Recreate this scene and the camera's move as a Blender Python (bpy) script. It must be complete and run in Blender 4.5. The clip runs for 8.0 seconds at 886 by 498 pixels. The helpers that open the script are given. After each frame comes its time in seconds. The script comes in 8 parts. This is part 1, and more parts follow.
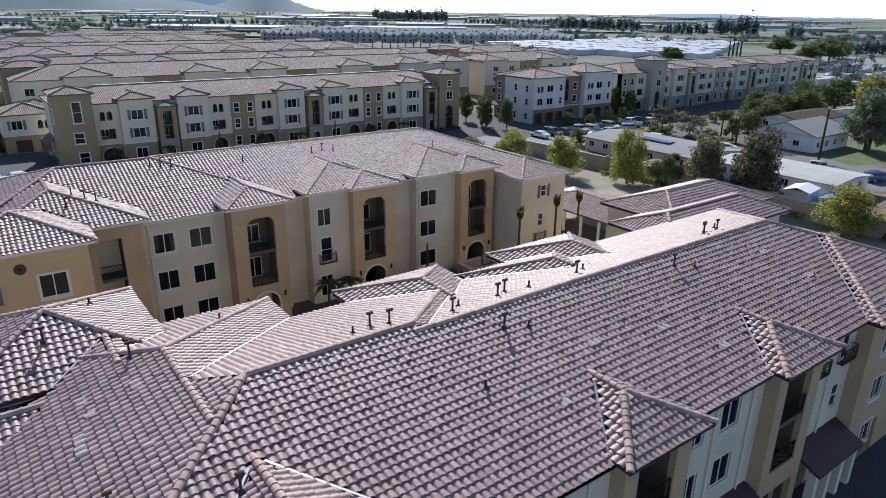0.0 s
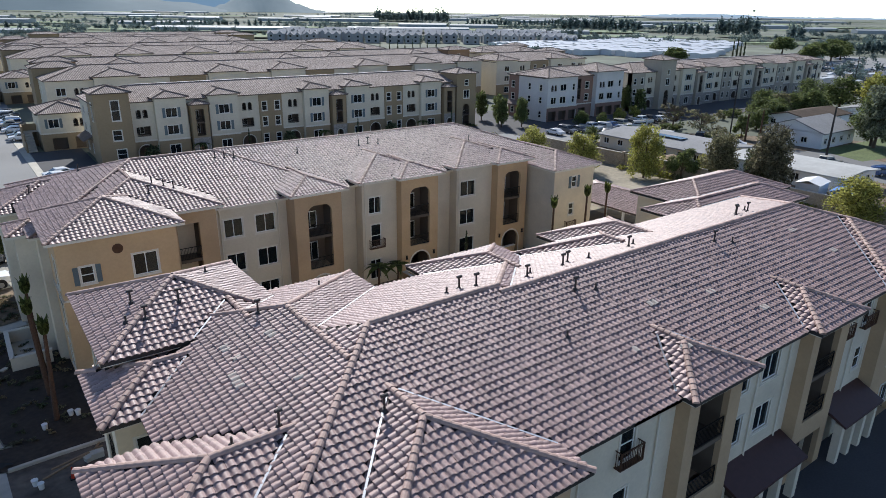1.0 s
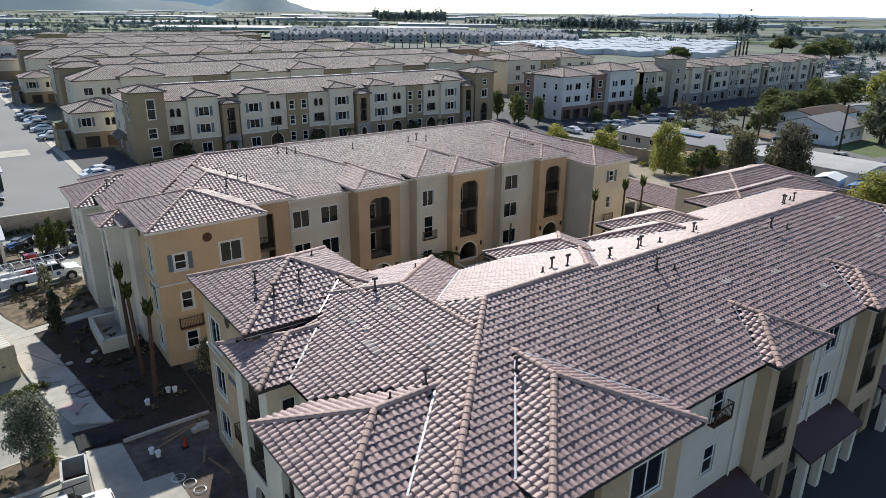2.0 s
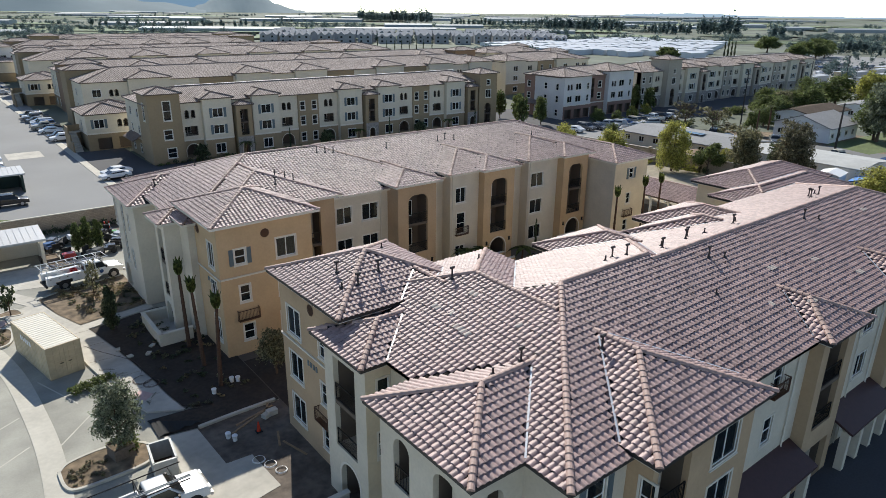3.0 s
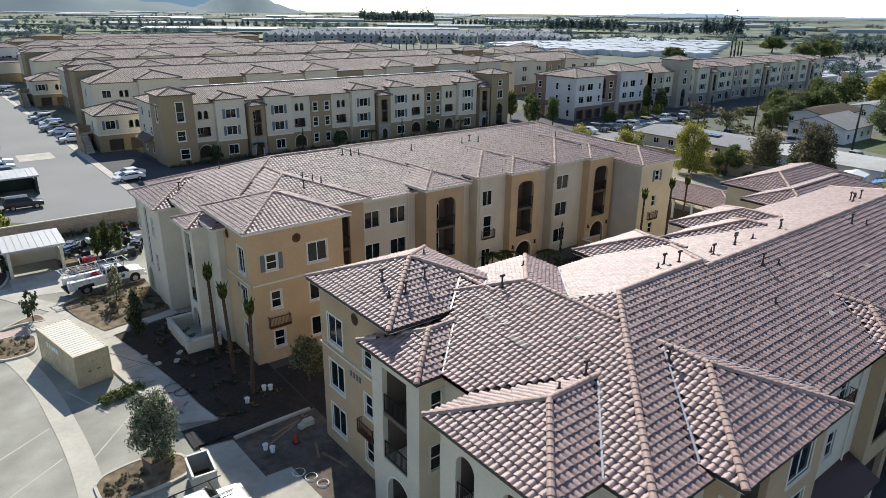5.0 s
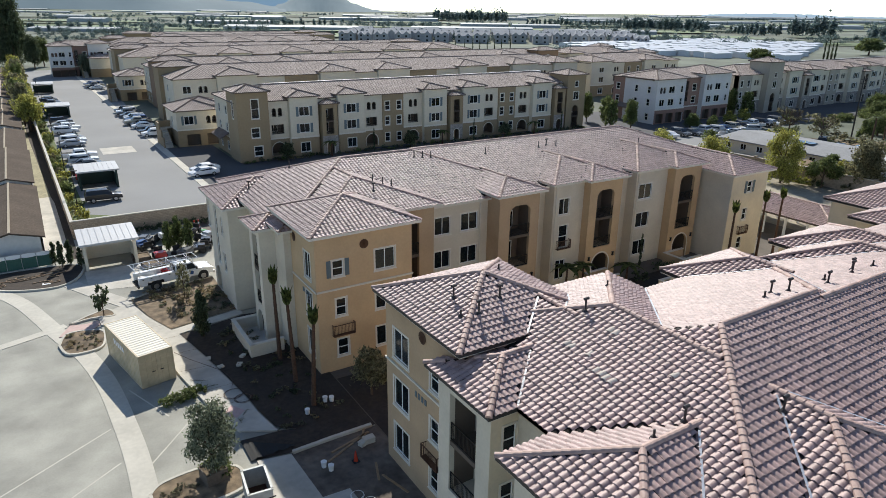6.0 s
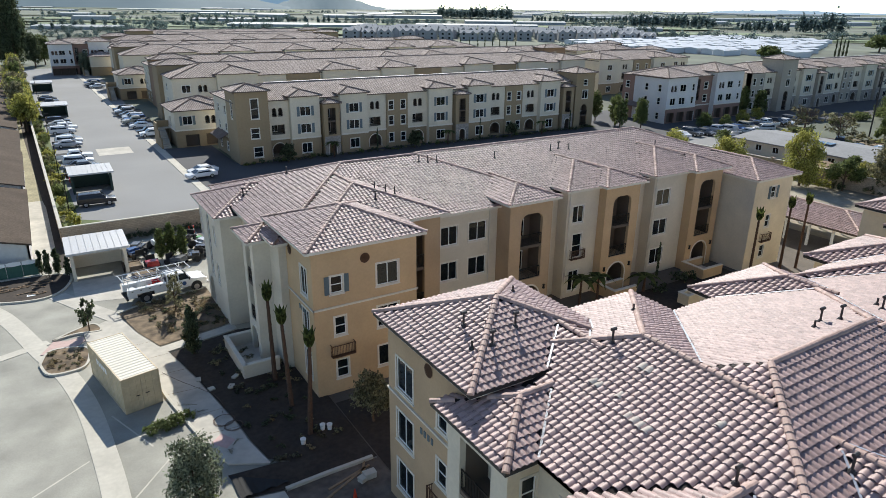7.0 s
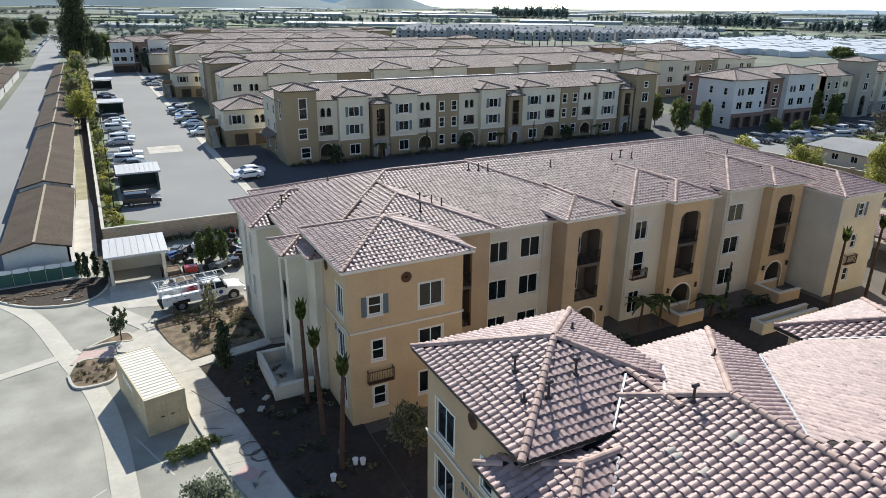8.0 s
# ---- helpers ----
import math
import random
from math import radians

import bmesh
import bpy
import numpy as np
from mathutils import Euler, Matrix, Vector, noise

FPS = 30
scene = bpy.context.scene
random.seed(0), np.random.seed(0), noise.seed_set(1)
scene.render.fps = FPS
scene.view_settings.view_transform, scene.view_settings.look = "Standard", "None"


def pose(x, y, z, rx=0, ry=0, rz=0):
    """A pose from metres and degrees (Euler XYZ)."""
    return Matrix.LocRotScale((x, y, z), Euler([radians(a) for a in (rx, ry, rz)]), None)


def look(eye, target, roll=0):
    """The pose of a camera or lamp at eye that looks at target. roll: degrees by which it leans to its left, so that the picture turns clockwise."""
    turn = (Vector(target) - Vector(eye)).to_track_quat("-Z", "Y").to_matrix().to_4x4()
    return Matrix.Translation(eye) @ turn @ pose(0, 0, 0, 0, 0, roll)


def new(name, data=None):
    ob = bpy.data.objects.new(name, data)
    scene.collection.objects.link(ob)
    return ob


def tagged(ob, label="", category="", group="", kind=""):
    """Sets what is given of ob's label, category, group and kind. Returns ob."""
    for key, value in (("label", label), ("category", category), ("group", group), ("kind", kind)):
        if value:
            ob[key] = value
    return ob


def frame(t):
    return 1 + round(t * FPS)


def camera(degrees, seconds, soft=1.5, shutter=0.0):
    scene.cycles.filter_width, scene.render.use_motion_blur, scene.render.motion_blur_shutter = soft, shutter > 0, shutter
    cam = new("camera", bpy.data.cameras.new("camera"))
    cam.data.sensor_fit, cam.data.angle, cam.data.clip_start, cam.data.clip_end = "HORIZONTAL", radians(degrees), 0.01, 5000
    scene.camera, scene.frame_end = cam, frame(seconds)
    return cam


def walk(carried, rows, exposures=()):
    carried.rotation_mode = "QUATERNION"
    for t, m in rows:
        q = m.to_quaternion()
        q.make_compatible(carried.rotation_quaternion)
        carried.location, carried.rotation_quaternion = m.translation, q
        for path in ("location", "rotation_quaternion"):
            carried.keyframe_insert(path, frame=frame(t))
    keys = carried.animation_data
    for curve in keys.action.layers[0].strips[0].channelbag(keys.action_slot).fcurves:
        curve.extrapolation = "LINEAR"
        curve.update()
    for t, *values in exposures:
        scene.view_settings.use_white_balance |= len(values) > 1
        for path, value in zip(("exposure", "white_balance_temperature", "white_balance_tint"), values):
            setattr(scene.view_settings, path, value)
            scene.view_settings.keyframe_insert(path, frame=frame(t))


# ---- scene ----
cam = camera(67.8, 8.0, soft=0.55)
PATH = [
    (0, (-0.255, 0.171, 25.545), (0.861, 1.683, 24.86), 0.8),
    (0.5, (-3.15, -0.757, 25.604), (-2.033, 0.754, 24.92), 0.8),
    (1, (-6.189, -1.162, 25.646), (-5.073, 0.35, 24.963), 0.7),
    (1.5, (-9.341, -1.052, 25.777), (-8.226, 0.461, 25.094), 0.7),
    (2.8, (-17.007, 0.201, 26.072), (-15.849, 1.681, 25.387), 0.6),
    (3, (-17.849, 0.341, 26.143), (-16.688, 1.819, 25.46), 0.6),
    (3.5, (-19.044, 0.557, 26.214), (-17.883, 2.035, 25.53), 0.6),
    (4, (-19.501, 1.033, 26.199), (-18.339, 2.51, 25.516), 0.6),
    (5.5, (-18.761, 4.211, 26.033), (-17.604, 5.692, 25.35), 0.6),
    (5.7, (-18.47, 4.78, 25.98), (-17.40, 6.32, 25.29), 0.6),
    (5.9, (-18.14, 5.37, 25.91), (-17.141, 6.96, 25.224), 0.7),
    (6, (-17.967, 5.666, 25.884), (-16.968, 7.256, 25.198), 0.7),
    (6.5, (-17.021, 7.222, 25.761), (-16.024, 8.813, 25.072), 0.6),
    (7, (-16.14, 8.987, 25.707), (-15.153, 10.582, 25.014), 0.6),
    (7.1, (-15.93, 9.35, 25.68), (-14.947, 10.948, 24.987), 0.6),
    (7.3, (-15.50, 10.08, 25.61), (-14.628, 11.738, 24.917), 0.6),
    (7.5, (-15.075, 10.808, 25.547), (-14.215, 12.475, 24.852), 0.6),
    (8, (-14.008, 12.677, 25.484), (-13.148, 14.343, 24.788), 0.6),
]
walk(cam, [(t, look(eye, target, roll)) for t, eye, target, roll in PATH], [(0, 0.33, 6350, 11), (2, 0.37, 6720, 9), (4, 0.45, 6900, 8), (6, 0.46, 6850, 8), (8, 0.6, 6800, 7)])

# ---- light ----
SUN_AZ, SUN_EL = 25.0, 36.5  # degrees from +y towards +x, and above the horizon
world = bpy.data.worlds.new("sky")
scene.world = world
world.use_nodes = True
wn = world.node_tree
sky = wn.nodes.new("ShaderNodeTexSky")
sky.sky_type = "NISHITA"
sky.sun_disc = False
sky.sun_elevation = radians(SUN_EL)
sky.sun_rotation = radians(SUN_AZ)
sky.altitude = 2000
sky.air_density, sky.dust_density, sky.ozone_density = 0.8, 0.0, 1.0
wn.nodes["Background"].inputs["Strength"].default_value = 0.135
wn.links.new(sky.outputs[0], wn.nodes["Background"].inputs["Color"])
sun = new("sun", bpy.data.lights.new("sun", "SUN"))
sun.data.energy, sun.data.angle, sun.data.color = 4.4, radians(0.53), (1.0, 0.985, 0.955)
sun_dir = Vector((math.sin(radians(SUN_AZ)) * math.cos(radians(SUN_EL)), math.cos(radians(SUN_AZ)) * math.cos(radians(SUN_EL)), math.sin(radians(SUN_EL))))
sun.matrix_world = look((sun_dir * 200)[:], (0, 0, 0))


# ---- materials ----
def material(name, colour, rough=0.8, metal=0.0, grain=0.0, grain_size=4.0, stain=0.0, stain_size=0.3, bump=0.0, bump_size=30.0, per="", per_amount=0.0, spec=0.5):
    """A painted, mineral or metal surface: base colour broken up by fine grain and broad stains, with bump, and a shift per piece."""
    m = bpy.data.materials.new(name)
    m.use_nodes = True
    t = m.node_tree
    n, ln = t.nodes, t.links
    b = n["Principled BSDF"]
    b.inputs["Roughness"].default_value, b.inputs["Metallic"].default_value = rough, metal
    b.inputs["Specular IOR Level"].default_value = spec
    co = n.new("ShaderNodeTexCoord")
    value = None

    def add(sock, amount):
        nonlocal value
        mr = n.new("ShaderNodeMapRange")
        mr.inputs["From Min"].default_value, mr.inputs["From Max"].default_value = 0.25, 0.75
        mr.inputs["To Min"].default_value, mr.inputs["To Max"].default_value = 1 - amount, 1 + amount
        ln.new(sock, mr.inputs["Value"])
        if value is None:
            value = mr.outputs[0]
        else:
            mu = n.new("ShaderNodeMath")
            mu.operation = "MULTIPLY"
            ln.new(value, mu.inputs[0]), ln.new(mr.outputs[0], mu.inputs[1])
            value = mu.outputs[0]

    for amount, size, detail in ((grain, grain_size, 6), (stain, stain_size, 4)):
        if amount:
            no = n.new("ShaderNodeTexNoise")
            no.inputs["Scale"].default_value, no.inputs["Detail"].default_value = size, detail
            ln.new(co.outputs["Object"], no.inputs["Vector"])
            add(no.outputs["Fac"], amount)
    if per == "island":
        g = n.new("ShaderNodeNewGeometry")
        add(g.outputs["Random Per Island"], per_amount)
    elif per == "object":
        g = n.new("ShaderNodeObjectInfo")
        add(g.outputs["Random"], per_amount)
    if value is None:
        b.inputs["Base Color"].default_value = (*colour, 1)
    else:
        hs = n.new("ShaderNodeHueSaturation")
        hs.inputs["Color"].default_value = (*colour, 1)
        ln.new(value, hs.inputs["Value"])
        ln.new(hs.outputs[0], b.inputs["Base Color"])
    if bump:
        no = n.new("ShaderNodeTexNoise")
        no.inputs["Scale"].default_value, no.inputs["Detail"].default_value = bump_size, 5
        ln.new(co.outputs["Object"], no.inputs["Vector"])
        bu = n.new("ShaderNodeBump")
        bu.inputs["Strength"].default_value, bu.inputs["Distance"].default_value = bump, 0.02
        ln.new(no.outputs["Fac"], bu.inputs["Height"])
        ln.new(bu.outputs[0], b.inputs["Normal"])
    return m


TILE = material("clay_tile", (0.368, 0.25, 0.226), 0.54, grain=0.14, grain_size=9, stain=0.1, stain_size=0.2, per="island", per_amount=0.14, bump=0.35, bump_size=55, spec=0.62)
TILE_PIECE = material("clay_tile_piece", (0.368, 0.25, 0.226), 0.54, grain=0.14, grain_size=9, stain=0.1, stain_size=0.2, per="object", per_amount=0.14, bump=0.35, bump_size=55, spec=0.62)
CAP = material("clay_cap", (0.40, 0.27, 0.225), 0.65, grain=0.12, grain_size=7, per="island", per_amount=0.18, bump=0.2, bump_size=50)
DECK = material("roof_underlay", (0.035, 0.026, 0.023), 0.9, grain=0.2)
FLASH = material("valley_flashing", (0.55, 0.56, 0.58), 0.4, 0.5, grain=0.1)
GUTTER = material("black_gutter", (0.03, 0.027, 0.025), 0.5, grain=0.1)
FASCIA = material("fascia_dark_brown", (0.10, 0.07, 0.055), 0.6, grain=0.1)
SOFFIT = material("soffit_cream", (0.62, 0.54, 0.42), 0.85, grain=0.05)
STUCCO = {
    "orange": material("stucco_orange", (0.545, 0.38, 0.22), 0.92, grain=0.05, grain_size=6, stain=0.11, stain_size=0.4, bump=0.25, bump_size=90),
    "tan": material("stucco_tan", (0.46, 0.325, 0.20), 0.92, grain=0.05, grain_size=6, stain=0.11, stain_size=0.4, bump=0.25, bump_size=90),
    "cream": material("stucco_cream", (0.62, 0.555, 0.445), 0.92, grain=0.05, grain_size=6, stain=0.11, stain_size=0.4, bump=0.25, bump_size=90),
    "yellow": material("stucco_yellow", (0.66, 0.565, 0.41), 0.92, grain=0.05, grain_size=6, stain=0.11, stain_size=0.4, bump=0.25, bump_size=90),
    "ochre": material("stucco_ochre", (0.30, 0.225, 0.135), 0.92, grain=0.06, grain_size=3, stain=0.08, stain_size=0.2),
    "ivory": material("stucco_ivory", (0.63, 0.565, 0.445), 0.92, grain=0.06, grain_size=3, stain=0.08, stain_size=0.2),
    "grey": material("stucco_grey", (0.62, 0.6, 0.575), 0.92, grain=0.06, grain_size=3, stain=0.08, stain_size=0.2),
    "stone": material("stone_veneer", (0.30, 0.27, 0.24), 0.9, grain=0.35, grain_size=2.5, stain=0.1, bump=0.6, bump_size=6),
    "taupe": material("stucco_taupe", (0.40, 0.35, 0.28), 0.92, grain=0.06, grain_size=3, stain=0.08, stain_size=0.2),
    "brown": material("stucco_brown", (0.24, 0.155, 0.095), 0.92, grain=0.06, grain_size=3, stain=0.08, stain_size=0.2),
    "rust": material("stucco_rust", (0.27, 0.165, 0.125), 0.92, grain=0.06, grain_size=3, stain=0.08, stain_size=0.2),
}
TRIM = material("trim_cream", (0.68, 0.63, 0.54), 0.8, grain=0.05)
VINYL = material("white_vinyl", (0.82, 0.82, 0.80), 0.45, grain=0.03)
SHUTTER = material("blue_grey_shutter", (0.11, 0.145, 0.16), 0.7, grain=0.1, grain_size=20)
IRON = material("black_iron", (0.025, 0.022, 0.02), 0.5, 0.6, grain=0.1)
RUST_IRON = material("brown_iron", (0.10, 0.05, 0.03), 0.6, 0.4, grain=0.2)
# dark taupe that holds the shade inside loggias, arches and garages
RECESS_SHADE = material("loggia_shade_taupe", (0.12, 0.092, 0.07), 0.92, grain=0.06, stain=0.08)
PIPE = material("vent_pipe_dark", (0.045, 0.04, 0.04), 0.6, 0.3, grain=0.2)
CONCRETE = material("concrete", (0.47, 0.44, 0.38), 0.9, grain=0.1, grain_size=2, stain=0.2, stain_size=0.45, bump=0.2, bump_size=40)
KERB = material("kerb_concrete", (0.50, 0.47, 0.40), 0.9, grain=0.08, grain_size=3, stain=0.12, stain_size=0.4)
PALE_ASPHALT = material("weathered_asphalt", (0.32, 0.31, 0.265), 0.92, grain=0.08, grain_size=12, stain=0.3, stain_size=0.3, bump=0.2, bump_size=60)
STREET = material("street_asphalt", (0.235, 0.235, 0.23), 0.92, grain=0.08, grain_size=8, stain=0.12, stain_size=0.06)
# darker copy for roads before shaded fronts, with shade in its tone
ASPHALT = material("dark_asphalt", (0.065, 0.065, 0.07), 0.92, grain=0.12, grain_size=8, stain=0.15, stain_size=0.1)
SOIL = material("mulch_soil", (0.04, 0.029, 0.021), 0.95, grain=0.4, grain_size=3, stain=0.3, stain_size=0.5, bump=0.8, bump_size=8)
DRY_SOIL = material("dry_soil", (0.165, 0.12, 0.075), 0.95, grain=0.5, grain_size=1.6, stain=0.45, stain_size=0.4, bump=0.8, bump_size=8)
GRASS = material("lawn", (0.10, 0.13, 0.045), 0.95, grain=0.3, grain_size=2, stain=0.25, stain_size=0.2)
BLOCK = material("block_wall", (0.40, 0.32, 0.235), 0.9, grain=0.1, grain_size=5, stain=0.1, bump=0.3)
WHITE_METAL = material("white_metal_roof", (0.46, 0.46, 0.46), 0.5, 0.0, grain=0.06, stain=0.06)
PLASTIC = material("greenhouse_cover", (0.30, 0.325, 0.335), 0.7, grain=0.08)
GREENHOUSE = material("white_roofing", (0.62, 0.63, 0.64), 0.45, grain=0.05, stain=0.08, stain_size=0.05)
CONTAINER = material("container_beige", (0.52, 0.42, 0.27), 0.55, grain=0.08, grain_size=4, stain=0.2, stain_size=0.9)
CONT_TOP = material("container_roof_white", (0.72, 0.67, 0.55), 0.5, grain=0.05, stain=0.08)
BROWN_SHINGLE = material("brown_shingle", (0.095, 0.073, 0.056), 0.95, grain=0.3, grain_size=5, stain=0.2, bump=0.4, bump_size=12, spec=0.1)
TAN_RIDGE = material("tan_ridge_metal", (0.30, 0.245, 0.17), 0.8, grain=0.1)
GREY_SHINGLE = material("grey_shingle", (0.24, 0.24, 0.24), 0.9, grain=0.15, grain_size=3, stain=0.12)
BARK = material("bark", (0.11, 0.075, 0.05), 0.95, grain=0.3, grain_size=10, bump=0.6)
PALM_TRUNK = material("palm_trunk", (0.085, 0.046, 0.028), 0.95, grain=0.35, grain_size=8, bump=0.8, bump_size=14)
CLOTH_GREEN = material("green_fence_mesh", (0.05, 0.12, 0.09), 0.9, grain=0.1)
TARP = material("blue_tarp", (0.06, 0.22, 0.55), 0.6, grain=0.1)
WOOD = material("weathered_wood", (0.28, 0.19, 0.11), 0.85, grain=0.2, grain_size=8)
RUBBER = material("tyre_rubber", (0.02, 0.02, 0.02), 0.9, grain=0.1)
CHROME = material("rim_metal", (0.5, 0.5, 0.52), 0.35, 0.9, grain=0.05)


def leaf_material(name, colour, amount=0.45):
    """Thin leaves: light from behind shows through."""
    m = material(name, colour, 0.7, grain=0.15, grain_size=1.5, per="island", per_amount=amount, spec=0.3)
    n, ln = m.node_tree.nodes, m.node_tree.links
    b = n["Principled BSDF"]
    tr, mix = n.new("ShaderNodeBsdfTranslucent"), n.new("ShaderNodeMixShader")
    ln.new(b.inputs["Base Color"].links[0].from_socket, tr.inputs["Color"])
    mix.inputs[0].default_value = 0.5
    ln.new(b.outputs[0], mix.inputs[1]), ln.new(tr.outputs[0], mix.inputs[2])
    ln.new(mix.outputs[0], n["Material Output"].inputs["Surface"])
    return m


LEAF = {
    "dark": leaf_material("leaf_dark", (0.09, 0.112, 0.06)),
    "mid": leaf_material("leaf_mid", (0.135, 0.165, 0.06)),
    "yellow": leaf_material("leaf_yellow", (0.34, 0.33, 0.09)),
    "olive": leaf_material("leaf_olive", (0.21, 0.2, 0.115)),
    "silver": leaf_material("leaf_silver", (0.19, 0.215, 0.145)),
    "brown": leaf_material("leaf_brown", (0.145, 0.135, 0.085)),
    "straw": leaf_material("leaf_straw", (0.33, 0.26, 0.15), 0.3),
    # paler and bluer: the haze before far trees is put into the colour
    "far": leaf_material("leaf_far_hazy", (0.10, 0.14, 0.135), 0.3),
    "palm": leaf_material("leaf_palm", (0.09, 0.11, 0.03)),
}


def glass(name, tint, rough=0.03):
    m = bpy.data.materials.new(name)
    m.use_nodes = True
    b = m.node_tree.nodes["Principled BSDF"]
    b.inputs["Base Color"].default_value = (*tint, 1)
    b.inputs["Roughness"].default_value = rough
    b.inputs["Transmission Weight"].default_value = 0.35
    b.inputs["IOR"].default_value = 1.3
    return m


GLASS = glass("window_glass", (0.02, 0.026, 0.028))
CAR_GLASS = material("car_glass", (0.015, 0.018, 0.02), 0.08, grain=0.02)


def far_roof(name, colour, pitch=0.33, course=0.4):
    """Small barrel tiles seen from far off: ribs and courses as relief and tone, along the axes of the building."""
    m = material(name, colour, 0.9, spec=0.15, grain=0.2, grain_size=2.2, stain=0.16, stain_size=0.12)
    t = m.node_tree
    n, ln = t.nodes, t.links
    uv = n.new("ShaderNodeUVMap")
    br = n.new("ShaderNodeTexBrick")
    br.inputs["Scale"].default_value = 1.0
    br.inputs["Brick Width"].default_value, br.inputs["Row Height"].default_value = pitch, course
    br.inputs["Mortar Size"].default_value, br.inputs["Mortar Smooth"].default_value = 0.085, 0.5
    br.inputs["Color1"].default_value, br.inputs["Color2"].default_value = (1.1, 1.1, 1.1, 1), (0.85, 0.85, 0.85, 1)
    br.inputs["Mortar"].default_value = (0.36, 0.33, 0.32, 1)
    br.offset = 0.0
    ln.new(uv.outputs[0], br.inputs["Vector"])
    mix = n.new("ShaderNodeMix")
    mix.data_type, mix.blend_type = "RGBA", "MULTIPLY"
    mix.inputs["Factor"].default_value = 1.0
    b = n["Principled BSDF"]
    src = b.inputs["Base Color"].links[0].from_socket
    ln.new(src, mix.inputs[6]), ln.new(br.outputs["Color"], mix.inputs[7])
    ln.new(mix.outputs[2], b.inputs["Base Color"])
    bu = n.new("ShaderNodeBump")
    bu.inputs["Strength"].default_value, bu.inputs["Distance"].default_value = 0.6, 0.05
    inv = n.new("ShaderNodeMath")
    inv.operation, inv.inputs[0].default_value = "SUBTRACT", 1.0
    ln.new(br.outputs["Fac"], inv.inputs[1]), ln.new(inv.outputs[0], bu.inputs["Height"])
    ln.new(bu.outputs[0], b.inputs["Normal"])
    return m


FAR_TILE = far_roof("far_clay_tile", (0.49, 0.418, 0.376))


# ---- helpers for building ----
def mesh(name, verts, faces, mat, parent=None, label="", smooth=False):
    me = bpy.data.meshes.new(name)
    me.from_pydata(verts, [], faces)
    me.materials.append(mat)
    if smooth:
        me.polygons.foreach_set("use_smooth", [True] * len(me.polygons))
    ob = new(name, me)
    if parent is not None:
        ob.parent = parent
    if label:
        ob["label"] = label
    return ob


def part(name, bm, mat, parent, label="", smooth=False):
    me = bpy.data.meshes.new(name)
    bm.to_mesh(me)
    bm.free()
    me.materials.append(mat)
    if smooth:
        me.polygons.foreach_set("use_smooth", [True] * len(me.polygons))
    ob = new(name, me)
    ob.parent = parent
    if label:
        ob["label"] = label
    return ob


def thing(name, label, category, group="", kind="", at=(0, 0, 0), rz=0.0):
    ob = new(name)
    ob.matrix_world = pose(*at, 0, 0, rz)
    return tagged(ob, label, category, group, kind)


class Soup:
    """Collects plain faces for one mesh."""

    def __init__(self):
        self.v, self.f = [], []

    def poly(self, *pts):
        k = len(self.v)
        self.v.extend(tuple(p) for p in pts)
        self.f.append(tuple(range(k, k + len(pts))))
        return self

    def box(self, x0, x1, y0, y1, z0, z1, m=None):
        k = len(self.v)
        pts = [(x, y, z) for z in (z0, z1) for x, y in ((x0, y0), (x1, y0), (x1, y1), (x0, y1))]
        self.v.extend(pts if m is None else [tuple(m @ Vector(p)) for p in pts])
        self.f.extend(tuple(k + i for i in q) for q in ((3, 2, 1, 0), (4, 5, 6, 7), (0, 1, 5, 4), (1, 2, 6, 5), (2, 3, 7, 6), (3, 0, 4, 7)))
        return self

    def tube(self, a, b, r0, r1=None, n=8, caps=True):
        a, b = Vector(a), Vector(b)
        r1 = r0 if r1 is None else r1
        d = (b - a).normalized()
        s = d.orthogonal().normalized()
        q = d.cross(s)
        k = len(self.v)
        for c, r in ((a, r0), (b, r1)):
            for i in range(n):
                w = 2 * math.pi * i / n
                self.v.append(tuple(c + r * (math.cos(w) * s + math.sin(w) * q)))
        self.f.extend((k + i, k + (i + 1) % n, k + n + (i + 1) % n, k + n + i) for i in range(n))
        if caps:
            self.f.append(tuple(k + n + i for i in range(n)))
            self.f.append(tuple(k + n - 1 - i for i in range(n)))
        return self

    def sweep(self, pts, r, n=6):
        """One unbroken round bar along a line of points."""
        k, m = len(self.v), len(pts)
        for j, p in enumerate(pts):
            d = (Vector(pts[min(j + 1, m - 1)]) - Vector(pts[max(j - 1, 0)])).normalized()
            side = d.orthogonal() if abs(d.z) > 0.9 else Vector((-d.y, d.x, 0)).normalized()
            up = d.cross(side)
            for i in range(n):
                w = 2 * math.pi * i / n
                self.v.append(tuple(Vector(p) + r * (math.cos(w) * side + math.sin(w) * up)))
        self.f.extend((k + j * n + i, k + j * n + (i + 1) % n, k + j * n + n + (i + 1) % n, k + j * n + n + i) for j in range(m - 1) for i in range(n))
        return self

    def done(self, name, mat, parent=None, label="", smooth=False):
        return mesh(name, self.v, self.f, mat, parent, label, smooth)


# ---- roofs ----
SIDES = {"S": (0, -1), "N": (0, 1), "W": (-1, 0), "E": (1, 0)}


